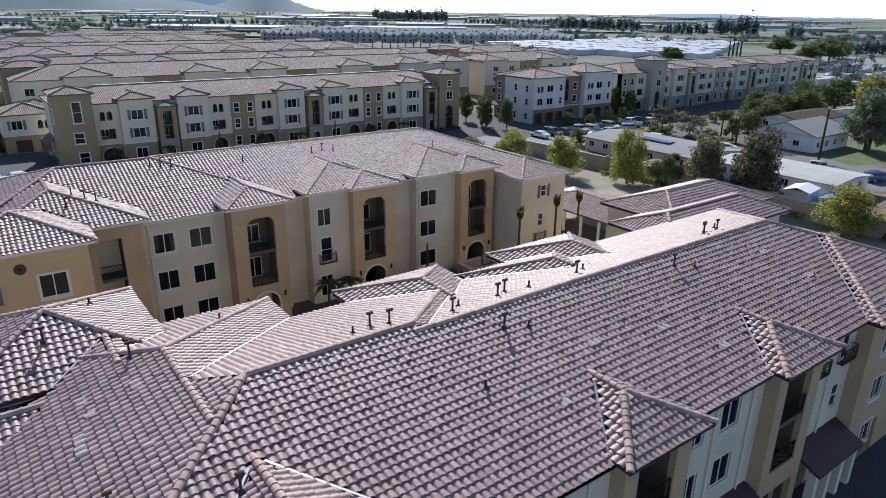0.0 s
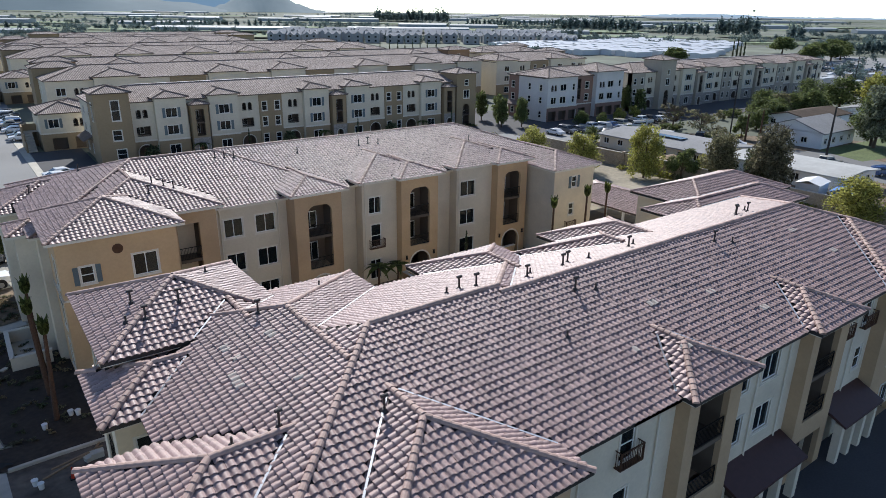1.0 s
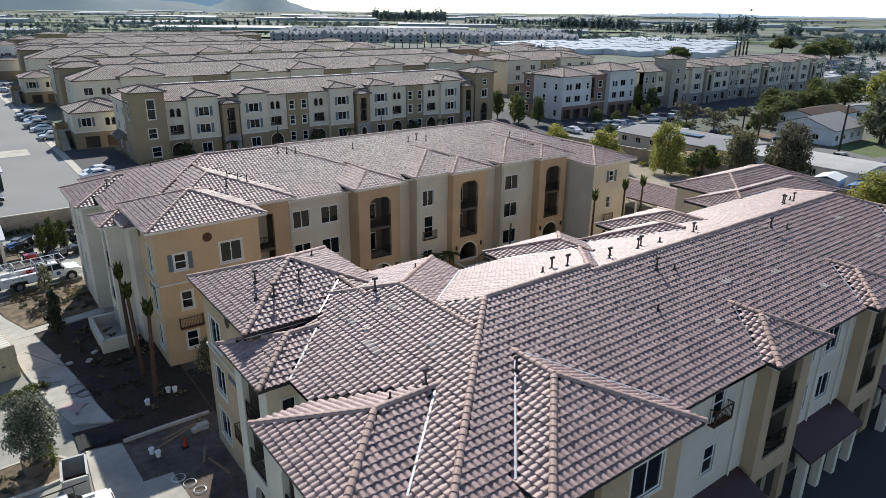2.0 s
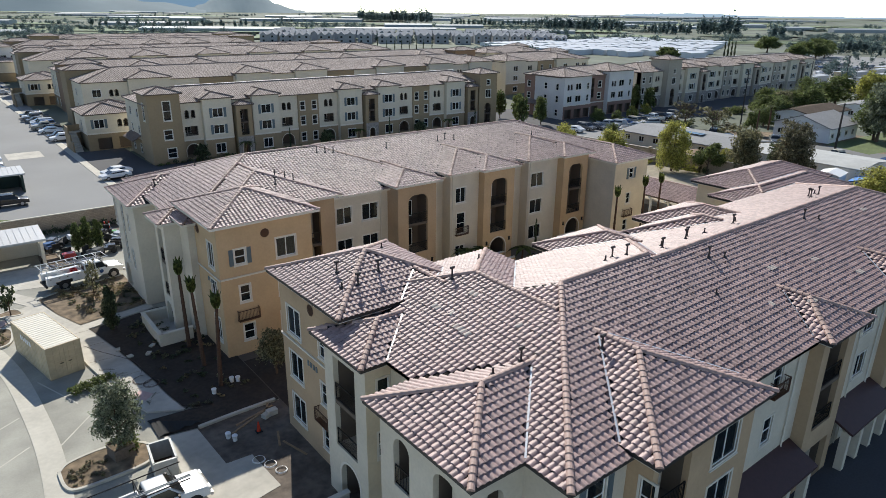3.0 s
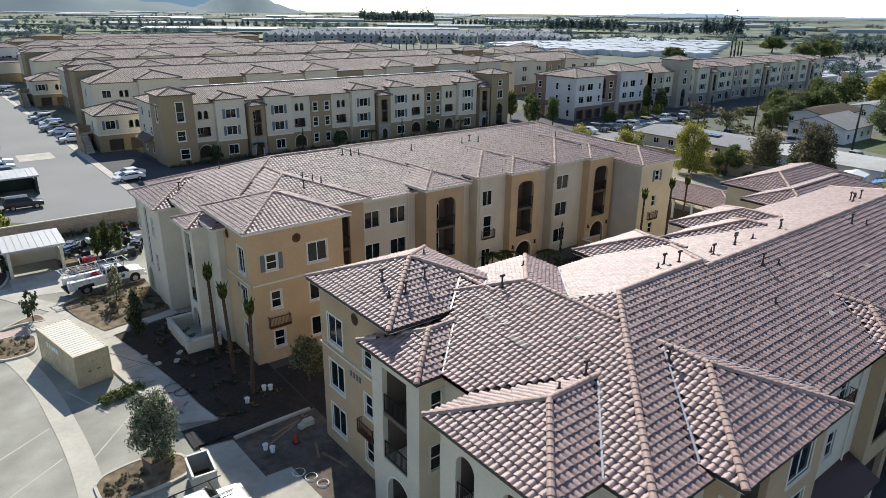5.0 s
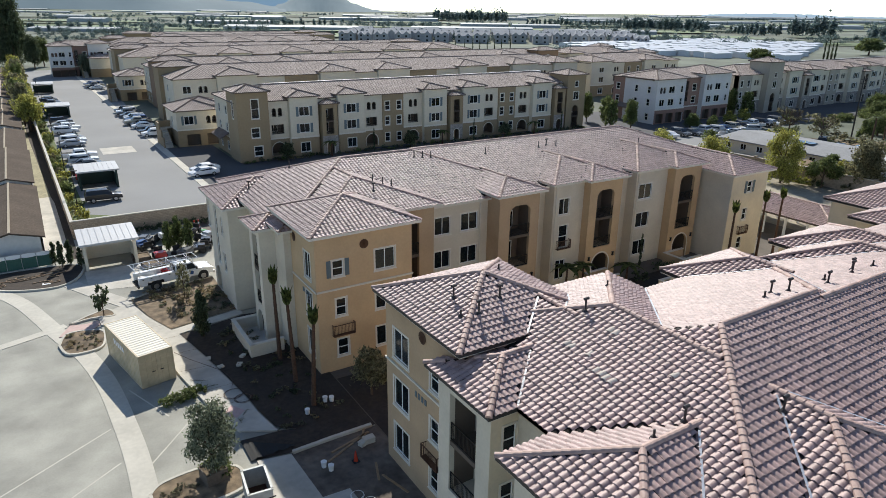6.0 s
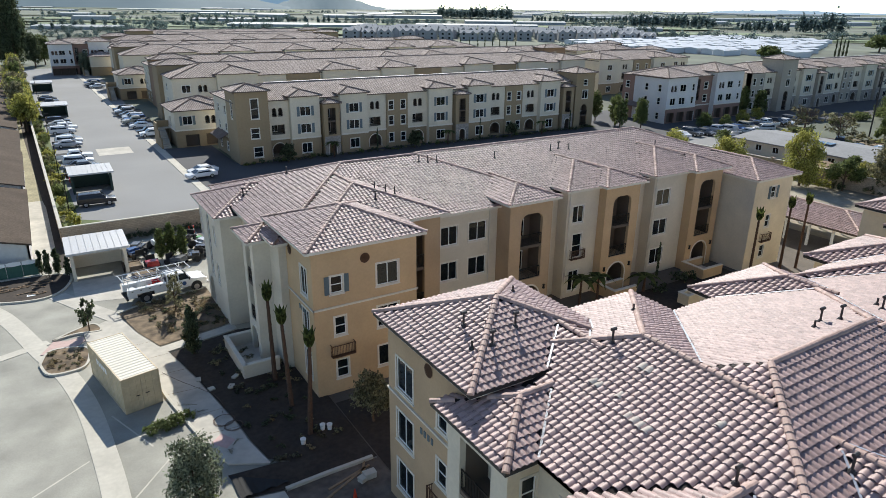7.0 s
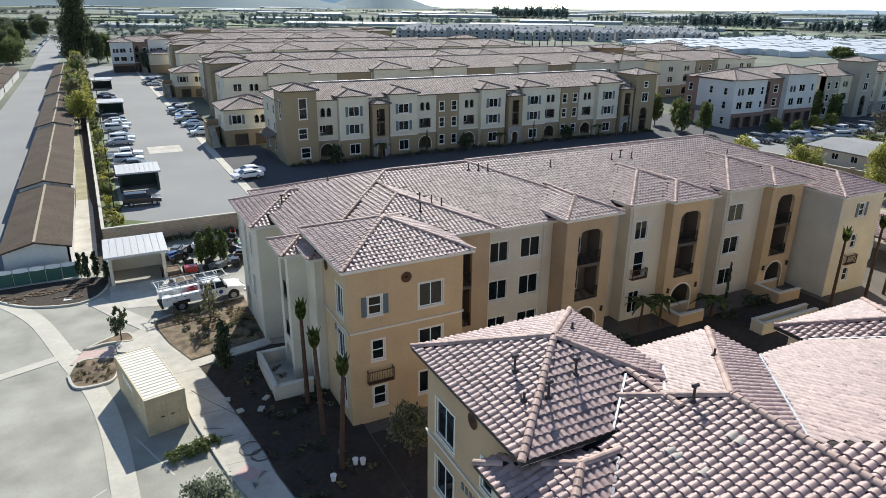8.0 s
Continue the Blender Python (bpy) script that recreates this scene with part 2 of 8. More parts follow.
class Vol:
    """A hipped block: the outline of its eaves, their height, the slope, and which sides are open (no slope)."""

    def __init__(self, x0, x1, y0, y1, ze, s=0.345, hips="SNWE", walls="SNWE", over=0.55, colour="tan", flashed=True, plain=()):
        self.plain = plain  # corners whose hips run level with a neighbour's slope and bear no caps
        self.flashed = flashed
        self.x0, self.x1, self.y0, self.y1, self.ze, self.s, self.hips, self.walls, self.over, self.colour = x0, x1, y0, y1, ze, s, hips, walls, over, colour

    def planes(self):
        """Each as (a, b, c): z = a x + b y + c, by side."""
        p = {}
        for side in self.hips:
            nx, ny = SIDES[side]
            e = {"S": self.y0, "N": -self.y1, "W": self.x0, "E": -self.x1}[side]
            a, b = -nx * self.s, -ny * self.s
            c = self.ze - self.s * e
            p[side] = (a, b, c)
        return p

    def height(self, x, y):
        z = np.full(np.shape(x), 1e9)
        for a, b, c in self.planes().values():
            z = np.minimum(z, a * x + b * y + c)
        out = (x < self.x0) | (x > self.x1) | (y < self.y0) | (y > self.y1)
        return np.where(out, -1e9, z)

    def polys(self):
        """Side -> convex outline in plan of that slope."""
        ps, out = self.planes(), {}
        for side, (a, b, c) in ps.items():
            poly = [(self.x0, self.y0), (self.x1, self.y0), (self.x1, self.y1), (self.x0, self.y1)]
            for other, (d, e, f) in ps.items():
                if other != side:
                    poly = cut(poly, a - d, b - e, c - f)
            if len(poly) > 2:
                out[side] = poly
        return out


def cut(poly, a, b, c):
    """Keeps the part of a convex outline where a x + b y + c <= 0."""
    out = []
    for i, p in enumerate(poly):
        q = poly[(i + 1) % len(poly)]
        dp, dq = a * p[0] + b * p[1] + c, a * q[0] + b * q[1] + c
        if dp <= 1e-9:
            out.append(p)
        if (dp < -1e-9 and dq > 1e-9) or (dp > 1e-9 and dq < -1e-9):
            w = dp / (dp - dq)
            out.append((p[0] + w * (q[0] - p[0]), p[1] + w * (q[1] - p[1])))
    return out


def inside(poly, x, y, margin=0.0):
    ok = np.ones(np.shape(x), bool)
    area = sum(p[0] * q[1] - q[0] * p[1] for p, q in zip(poly, poly[1:] + poly[:1]))
    sg = 1 if area > 0 else -1
    for p, q in zip(poly, poly[1:] + poly[:1]):
        ex, ey = q[0] - p[0], q[1] - p[1]
        ln = math.hypot(ex, ey)
        if ln > 1e-6:
            ok &= sg * (ex * (y - p[1]) - ey * (x - p[0])) / ln >= margin
    return ok


TILE_W, TILE_E = 0.315, 0.36
PROFILE = ((-0.159, -0.004), (-0.122, -0.004), (-0.094, 0.022), (-0.05, 0.053), (0.012, 0.063), (0.074, 0.053), (0.122, 0.018), (0.159, -0.004))


def tile_shape():
    """One S-shaped tile, u across, v up the slope, w off it; its lower end stands proud of the course below."""
    pr = PROFILE
    k = len(pr)
    nose = [(u, -TILE_E / 2 + 0.012, w + 0.051) for u, w in pr]
    front = [(u, -TILE_E / 2, w + 0.04) for u, w in pr]
    back = [(u, TILE_E / 2 + 0.03, w * 0.93 + 0.003) for u, w in pr]
    lip = [(u, -TILE_E / 2 + 0.002, w + 0.03) for u, w in pr]
    inner = [(u, -TILE_E / 2 + 0.12, w + 0.022) for u, w in pr]
    v = nose + back + nose + front + front + lip + inner
    f = [(i, i + 1, k + i + 1, k + i) for i in range(k - 1)] + [(b + k + i, b + k + i + 1, b + i + 1, b + i) for b in (2 * k, 4 * k, 5 * k) for i in range(k - 1)]
    return v, f


def tile_places(vols, spare=0.05, valley=0.1):
    """For every visible tile: the middle, and the directions across, up the slope and off it."""
    rng = np.random.default_rng(5)
    out = []
    for vol in vols:
        for side, poly in vol.polys().items():
            a, b, c = vol.planes()[side]
            nx, ny = SIDES[side]
            up = Vector((-nx, -ny, vol.s)).normalized()
            across = Vector((-ny, nx, 0))
            off = across.cross(up)
            if off.z < 0:
                across = -across
                off = -off
            cs = 1 / math.sqrt(1 + vol.s ** 2)
            lo = {"S": (vol.x0, vol.x1), "N": (vol.x0, vol.x1), "W": (vol.y0, vol.y1), "E": (vol.y0, vol.y1)}[side]
            depth = max(abs((p[0] - (vol.x0 if side == "W" else vol.x1)) if side in "WE" else (p[1] - (vol.y0 if side == "S" else vol.y1))) for p in poly)
            us = np.arange(lo[0] + TILE_W / 2, lo[1], TILE_W)
            ds = np.arange(TILE_E / 2 - 0.02, depth / cs, TILE_E)
            U, D = np.meshgrid(us, ds)
            U, D = U.ravel(), D.ravel() * cs
            if side == "S":
                X, Y = U, vol.y0 + D
            elif side == "N":
                X, Y = U, vol.y1 - D
            elif side == "W":
                X, Y = vol.x0 + D, U
            else:
                X, Y = vol.x1 - D, U
            keep = inside(poly, X, Y, spare)
            Z = a * X + b * Y + c
            for other in vols:
                if other is not vol:
                    for dx, dy in ((0, 0), (valley, 0), (-valley, 0), (0, valley), (0, -valley)):
                        rise = other.height(X + dx, Y + dy) - (Z + a * dx + b * dy)
                        deep = (X > other.x0 + 0.6) & (X < other.x1 - 0.6) & (Y > other.y0 + 0.6) & (Y < other.y1 - 0.6)
                        keep &= ~((rise > 0.01) & (deep | (rise < 0.4)))
            X, Y, Z = X[keep], Y[keep], Z[keep]
            n = len(X)
            if n:
                C = np.stack([X, Y, Z], 1) + rng.normal(0, 0.006, (n, 3))
                out.append((C, np.array(across), np.array(up), np.array(off)))
    return out


def tiles_joined(places, name, mat, parent, skip=None):
    v, f = tile_shape()
    v = np.array(v)
    rng = np.random.default_rng(9)
    verts, count = [], 0
    for C, ac, up, off in places:
        keep = np.ones(len(C), bool) if skip is None else ~skip(C)
        C = C[keep]
        lift = 1 + rng.normal(0, 0.06, (len(C), 1, 1))
        w = v[None, :, :]
        yaw = rng.normal(0, 0.009, (len(C), 1))
        uu = w[..., 0] - yaw * w[..., 1]
        vv = w[..., 1] + yaw * w[..., 0]
        pts = C[:, None, :] + uu[..., None] * ac + vv[..., None] * up + (w[..., 2:3] * lift) * off
        verts.append(pts.reshape(-1, 3))
        count += len(C)
    verts = np.concatenate(verts)
    f = np.array(f)
    faces = (np.arange(count)[:, None, None] * len(v) + f[None]).reshape(-1, 4)
    me = bpy.data.meshes.new(name)
    me.vertices.add(len(verts)), me.loops.add(faces.size), me.polygons.add(len(faces))
    me.vertices.foreach_set("co", verts.ravel())
    me.loops.foreach_set("vertex_index", faces.ravel())
    me.polygons.foreach_set("loop_start", np.arange(0, faces.size, 4))
    me.update(calc_edges=True)
    me.validate()
    me.shade_smooth()
    me.materials.append(mat)
    ob = new(name, me)
    ob.parent = parent
    ob["kind"] = "stuff"
    return ob


def roof_edges(vols):
    """Hip and ridge runs of every block, in plan, with their heights: (a, b)."""
    runs = []
    for vol in vols:
        polys, done = vol.polys(), set()
        for side, poly in polys.items():
            a, b, c = vol.planes()[side]
            for p, q in zip(poly, poly[1:] + poly[:1]):
                on_edge = any(abs(p[i] - e) < 1e-6 and abs(q[i] - e) < 1e-6 for i, e in ((0, vol.x0), (0, vol.x1), (1, vol.y0), (1, vol.y1)))
                key = tuple(sorted(((round(p[0], 3), round(p[1], 3)), (round(q[0], 3), round(q[1], 3)))))
                if on_edge or key in done or key[0] == key[1]:
                    continue
                done.add(key)
                zp, zq = a * p[0] + b * p[1] + c, a * q[0] + b * q[1] + c
                lo, hi = ((*p, zp), (*q, zq)) if zp <= zq else ((*q, zq), (*p, zp))
                if any(math.hypot(lo[0] - (vol.x1 if "E" in c else vol.x0), lo[1] - (vol.y0 if "S" in c else vol.y1)) < 0.1 for c in vol.plain):
                    continue
                runs.append((vol, Vector(lo), Vector(hi)))
    return runs


def cap_mesh(n=6):
    s, m = Soup(), n + 1
    for at, r, h in ((0, 0.162, 0.062), (0.41, 0.146, 0.04)):
        for i in range(m):
            w = math.pi * (i / n)
            s.v.append((r * math.cos(w), at, h + r * 0.85 * math.sin(w) - 0.02))
    s.f.extend((i, i + 1, m + i + 1, m + i) for i in range(n))
    s.f.append(tuple(reversed(range(m))))
    me = bpy.data.meshes.new("ridge_cap")
    me.from_pydata(s.v, [], s.f)
    me.materials.append(CAP)
    return me


def caps_joined(vols, name, mat, parent, n=6, single=None):
    """Overlapping half-round caps along every hip and ridge: single ones near, the rest joined."""
    rng = random.Random(3)
    shared = cap_mesh() if single else None
    s = Soup()
    for vol, lo, hi in roof_edges(vols):
        d = hi - lo
        length = d.length
        if length < 0.3:
            continue
        d.normalize()
        side = d.cross(Vector((0, 0, 1))).normalized()
        up = side.cross(d)
        step, t = 0.36, 0.0
        while t < length - 0.05:
            p = lo + d * t
            mid = lo + d * min(t + step / 2, length)
            if all(float(o.height(mid.x, mid.y)) <= mid.z + 0.012 for o in vols if o is not vol):
                if single and single(mid) and t + 0.41 < length:
                    o = new(name, shared)
                    o.matrix_world = Matrix(((side.x, d.x, up.x, p.x), (side.y, d.y, up.y, p.y), (side.z, d.z, up.z, p.z), (0, 0, 0, 1)))
                    o.parent = parent
                    t += step
                    continue
                k = len(s.v)
                e = min(step + 0.06, length - t)
                wob = rng.uniform(-0.012, 0.012)
                for along, r, h in ((0, 0.162, 0.062), (e, 0.146, 0.042)):
                    c = p + d * along + up * h + side * wob
                    for i in range(n + 1):
                        w = math.pi * (i / n)
                        s.v.append(tuple(c + side * (r * math.cos(w)) + up * (r * 0.85 * math.sin(w) - 0.02)))
                m = n + 1
                s.f.extend((k + i, k + i + 1, k + m + i + 1, k + m + i) for i in range(n))
                s.f.append(tuple(k + i for i in reversed(range(m))))
            t += step
    if s.f:
        s.done("ridge_capping", mat, parent, smooth=False)["kind"] = "stuff"


def valleys(vols, name, mat, parent):
    """Bright metal strips where two blocks' slopes meet in a hollow."""
    for i, v1 in enumerate(vols):
        for v2 in vols[i + 1:]:
            for s1, p1 in v1.polys().items():
                for s2, p2 in v2.polys().items():
                    if not (v1.flashed and v2.flashed) or (s1 == "N" and v1.hips == "SNW") or (s2 == "N" and v2.hips == "SNW"):
                        continue
                    a, b, c = (m - n for m, n in zip(v1.planes()[s1], v2.planes()[s2]))
                    g = math.hypot(a, b)
                    if g < 0.06:
                        continue
                    o = np.array((-a * c, -b * c)) / g ** 2
                    d = np.array((-b, a)) / g
                    cx, cy = (v1.x0 + v1.x1) / 2, (v1.y0 + v1.y1) / 2
                    mid = float(np.dot(np.array((cx, cy)) - o, d))
                    T = np.arange(mid - 30, mid + 30, 0.12)
                    X, Y = o[0] + T * d[0], o[1] + T * d[1]
                    A, B, C = v1.planes()[s1]
                    Z = A * X + B * Y + C
                    ok = inside(p1, X, Y) & inside(p2, X, Y)
                    for w in vols:
                        if w is not v1 and w is not v2:
                            ok &= ~(w.height(X, Y) > Z + 0.02)
                    q = np.array((-d[1], d[0]))
                    for e in (-0.5, 0.5):
                        top = np.max([w.height(X + e * q[0], Y + e * q[1]) for w in vols], axis=0)
                        ok &= top > Z + 0.04
                    idx = np.flatnonzero(ok)
                    if len(idx) < 5:
                        continue
                    for chunk in np.split(idx, np.flatnonzero(np.diff(idx) > 1) + 1):
                        if len(chunk) < 5:
                            continue
                        i0, i1 = chunk[0], chunk[-1]
                        for half, lift, nm, mt in ((0.36, 0.03, "valley_bed", TILE), (0.045, 0.11, name, mat)):
                            if mt is None:
                                continue
                            pts = [(X[k] + sg * half * q[0], Y[k] + sg * half * q[1], Z[k] + lift) for k, sg in ((i0, 1), (i1, 1), (i1, -1), (i0, -1))]
                            Soup().poly(*pts).done(nm, mt, parent, "bright metal valley flashing" if mt is mat else "")


def roof(vols, building, name="roof", real=True, pieces=None, mat=None, board=None, flash=None):
    """Decks, fascia and soffits of all blocks, with tiles: as geometry near, as relief in the surface far off."""
    s, fas, sof = Soup(), Soup(), Soup()
    uvs = []
    for vol in vols:
        for side, poly in vol.polys().items():
            a, b, c = vol.planes()[side]
            pts = [(x, y, a * x + b * y + c) for x, y in poly]
            area = sum(p[0] * q[1] - q[0] * p[1] for p, q in zip(poly, poly[1:] + poly[:1]))
            if area < 0:
                pts.reverse()
            s.poly(*pts)
            cs = math.sqrt(1 + vol.s ** 2)
            for p in pts:
                uvs.append((p[0], (p[1] - vol.y0) * cs) if side == "S" else (p[0], (vol.y1 - p[1]) * cs) if side == "N" else (p[1], (p[0] - vol.x0) * cs) if side == "W" else (p[1], (vol.x1 - p[0]) * cs))
            lo = vol.ze
            e = {"S": ((vol.x0, vol.y0), (vol.x1, vol.y0)), "N": ((vol.x1, vol.y1), (vol.x0, vol.y1)), "W": ((vol.x0, vol.y1), (vol.x0, vol.y0)), "E": ((vol.x1, vol.y0), (vol.x1, vol.y1))}[side]
            fas.poly((*e[0], lo - 0.16), (*e[1], lo - 0.16), (*e[1], lo + 0.03), (*e[0], lo + 0.03))
        z = vol.ze - 0.16
        sof.poly((vol.x0, vol.y1, z), (vol.x1, vol.y1, z), (vol.x1, vol.y0, z), (vol.x0, vol.y0, z))
    if real:
        ob = None
        for vol in vols:
            deck = Soup()
            for side, poly in vol.polys().items():
                a, b, c = vol.planes()[side]
                area = sum(p[0] * q[1] - q[0] * p[1] for p, q in zip(poly, poly[1:] + poly[:1]))
                deck.poly(*[(x, y, a * x + b * y + c) for x, y in (poly if area > 0 else poly[::-1])])
            made = deck.done(name if ob is None else "roof_deck", DECK, building if ob is None else ob, "clay barrel tile hip roof" if ob is None else "")
            ob = ob or made
    else:
        ob = s.done(name, mat or FAR_TILE, building, "clay barrel tile hip roof")
        layer = ob.data.uv_layers.new(name="UVMap")
        layer.data.foreach_set("uv", np.array(uvs, float).ravel())
    if board is GUTTER:
        trim = Soup()
        for vol in vols:
            a, b, c, d, z = vol.x0 + 0.05, vol.x1 - 0.05, vol.y0 + 0.05, vol.y1 - 0.05, vol.ze
            for side, q in (("S", (a, b, c, c + 0.03)), ("N", (a, b, d - 0.03, d)), ("W", (a, a + 0.03, c, d)), ("E", (b - 0.03, b, c, d))):
                if side in vol.hips:
                    trim.box(*q, z - 0.23, z - 0.162)
        trim.done("eave_trim", TRIM, ob, "thin pale board below the gutter")
    fas.done("fascia", board or FASCIA, ob, "painted fascia board")
    sof.done("soffit", SOFFIT, ob, "cream soffit")
    if real:
        places = tile_places(vols)
        if pieces:
            v, f = tile_shape()
            me = bpy.data.meshes.new("roof_tile")
            me.from_pydata(v, [], f)
            me.materials.append(TILE_PIECE)
            me.shade_smooth()
            for C, ac, up, off in places:
                for p in C[pieces(C)]:
                    t = new("roof_tile", me)
                    t.matrix_world = Matrix(((ac[0], up[0], off[0], p[0]), (ac[1], up[1], off[1], p[1]), (ac[2], up[2], off[2], p[2]), (0, 0, 0, 1)))
                    t.parent = ob
        tiles_joined(places, "roof_tiles", TILE, ob, pieces)
        valleys(vols, "valley_flashing", flash, ob)
    caps_joined(vols, "ridge_cap", CAP if real else (mat or FAR_TILE), ob, 6 if real else 3, (lambda q: q.x < 9 and q.y < 23) if pieces else None)
    return ob


# ---- walls ----
def frame_of(vol, side):
    """The lower corner of a wall as seen from outside, its direction and its length."""
    o = vol.over
    x0, x1, y0, y1 = vol.x0 + o, vol.x1 - o, vol.y0 + o, vol.y1 - o
    return {"S": ((x0, y0), (1, 0), x1 - x0), "N": ((x1, y1), (-1, 0), x1 - x0), "W": ((x0, y1), (0, -1), y1 - y0), "E": ((x1, y0), (0, 1), y1 - y0)}[side]


def along(vol, side, w):
    (px, py), (ux, uy), n = frame_of(vol, side)
    return (w - px) * ux if ux else (w - py) * uy


def wall_matrix(p0, u):
    """u along the wall, -y out of it, z up."""
    return Matrix(((u[0], -u[1], 0, p0[0]), (u[1], u[0], 0, p0[1]), (0, 0, 1, 0), (0, 0, 0, 1)))


def wall_panel(name, p0, u, length, z0, z1, openings, mat, parent, label=""):
    """A wall with openings that go through it. An opening: (middle, sill, width, height, depth, arch)."""
    m = wall_matrix(p0, u)
    s, linings = Soup(), []
    P = lambda a, d, z: tuple(m @ Vector((a, d, z)))
    us = sorted({0.0, length, *(max(0, o[0] - o[2] / 2) for o in openings), *(min(length, o[0] + o[2] / 2) for o in openings)})
    zs = sorted({z0, z1, *(o[1] for o in openings), *(o[1] + o[3] for o in openings)})
    for a, b in zip(us, us[1:]):
        start = None
        for c, d in zip(zs, zs[1:]):
            mu, mz = (a + b) / 2, (c + d) / 2
            hole = any(abs(mu - o[0]) < o[2] / 2 and o[1] < mz < o[1] + o[3] for o in openings)
            if hole or c >= z1 or d > z1 + 1e-6:
                if start is not None:
                    s.poly(P(a, 0, start), P(b, 0, start), P(b, 0, c), P(a, 0, c))
                    start = None
            elif start is None:
                start = c
        if start is not None:
            s.poly(P(a, 0, start), P(b, 0, start), P(b, 0, z1), P(a, 0, z1))
    for mid, sill, w, h, depth, arch in openings:
        a, b, c, d = mid - w / 2, mid + w / 2, sill, sill + h
        s.poly(P(a, 0, c), P(a, depth, c), P(a, depth, d), P(a, 0, d))
        s.poly(P(b, 0, d), P(b, depth, d), P(b, depth, c), P(b, 0, c))
        s.poly(P(a, 0, c), P(b, 0, c), P(b, depth, c), P(a, depth, c))
        s.poly(P(a, depth, d), P(b, depth, d), P(b, 0, d), P(a, 0, d))
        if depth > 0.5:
            # deep openings are lined in a colour with their shade in it
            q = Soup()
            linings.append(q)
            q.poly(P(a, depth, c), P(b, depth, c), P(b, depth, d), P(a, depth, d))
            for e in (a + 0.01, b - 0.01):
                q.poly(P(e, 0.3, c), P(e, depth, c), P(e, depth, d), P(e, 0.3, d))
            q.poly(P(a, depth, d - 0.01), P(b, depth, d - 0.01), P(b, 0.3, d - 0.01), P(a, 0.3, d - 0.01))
        if arch:
            r = min(w / 2, arch)
            for sg, e in ((1, a), (-1, b)):
                prev = None
                for i in range(7):
                    w2 = math.pi / 2 * i / 6
                    k = (e + sg * (r - r * math.cos(w2)), d - r + r * math.sin(w2))
                    if prev:
                        tri = (P(prev[0], 0, prev[1]), P(k[0], 0, k[1]), P(e, 0, d))
                        s.poly(*(tri if sg < 0 else tri[::-1]))
                        s.poly(P(prev[0], 0, prev[1]), P(prev[0], 0.25, prev[1]), P(k[0], 0.25, k[1]), P(k[0], 0, k[1]))
                    prev = k
    wall = s.done(name, mat, parent, label)
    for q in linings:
        q.done("loggia_lining", RECESS_SHADE, wall, "taupe painted recess behind the opening")
    return wall


WINDOW_CACHE = {}


def window_at(parent, m, w, h, kind="slider", trim=True, shutters=False, name="window"):
    """A vinyl window in its opening: frame with bars, pane behind, moulded surround, sometimes shutters. Alike ones share meshes."""
    key = (round(w, 2), round(h, 2), kind, trim, shutters)
    if key not in WINDOW_CACHE:
        fr, pa, tr, sh, sh2 = Soup(), Soup(), Soup(), Soup(), Soup()
        a, b, t = -w / 2, w / 2, 0.06
        for x0, x1, z0, z1 in ((a, a + t, 0, h), (b - t, b, 0, h), (a + t, b - t, 0, t), (a + t, b - t, h - t, h)):
            fr.box(x0, x1, 0.04, 0.11, z0, z1)
        if kind == "slider":
            fr.box(-0.03, 0.03, 0.045, 0.105, t, h - t)
        elif kind == "hung":
            fr.box(a + t, b - t, 0.045, 0.105, h / 2 - 0.03, h / 2 + 0.03)
        elif kind == "grid":
            fr.box(-0.02, 0.02, 0.045, 0.105, t, h - t)
            fr.box(a + t, b - t, 0.047, 0.103, h * 0.55 - 0.02, h * 0.55 + 0.02)
        pa.box(a + t * 0.5, b - t * 0.5, 0.07, 0.08, t * 0.5, h - t * 0.5)
        if trim:
            e, o = 0.11, 0.035
            for x0, x1, z0, z1 in ((a - e, a, -e, h + e), (b, b + e, -e, h + e), (a, b, h, h + e), (a, b, -e, 0)):
                tr.box(x0, x1, -o, 0.02, z0, z1)
            tr.box(a - e - 0.03, b + e + 0.03, -o - 0.035, 0.0, -e - 0.05, -e + 0.02)
        if shutters:
            for e, some in ((a - 0.45, sh), (b + 0.12, sh2)):
                some.box(e, e + 0.33, -0.06, 0.0, -0.05, h + 0.05)
                for i in range(int(h / 0.14)):
                    some.box(e + 0.04, e + 0.29, -0.075, -0.06, 0.05 + i * 0.14, 0.11 + i * 0.14)
        made = []
        for nm, s, mt in (("window_frame", fr, VINYL), ("pane", pa, GLASS), ("surround", tr, TRIM), ("shutter", sh, SHUTTER), ("shutter", sh2, SHUTTER)):
            if s.f:
                me = bpy.data.meshes.new(nm)
                me.from_pydata(s.v, [], s.f)
                me.materials.append(mt)
                made.append((nm, me))
        WINDOW_CACHE[key] = made
    base = None
    for nm, me in WINDOW_CACHE[key]:
        ob = new(name if base is None else nm, me)
        if base is None:
            ob.parent = parent
            ob.matrix_local = m
            base = ob
        else:
            ob.parent = base
    return base


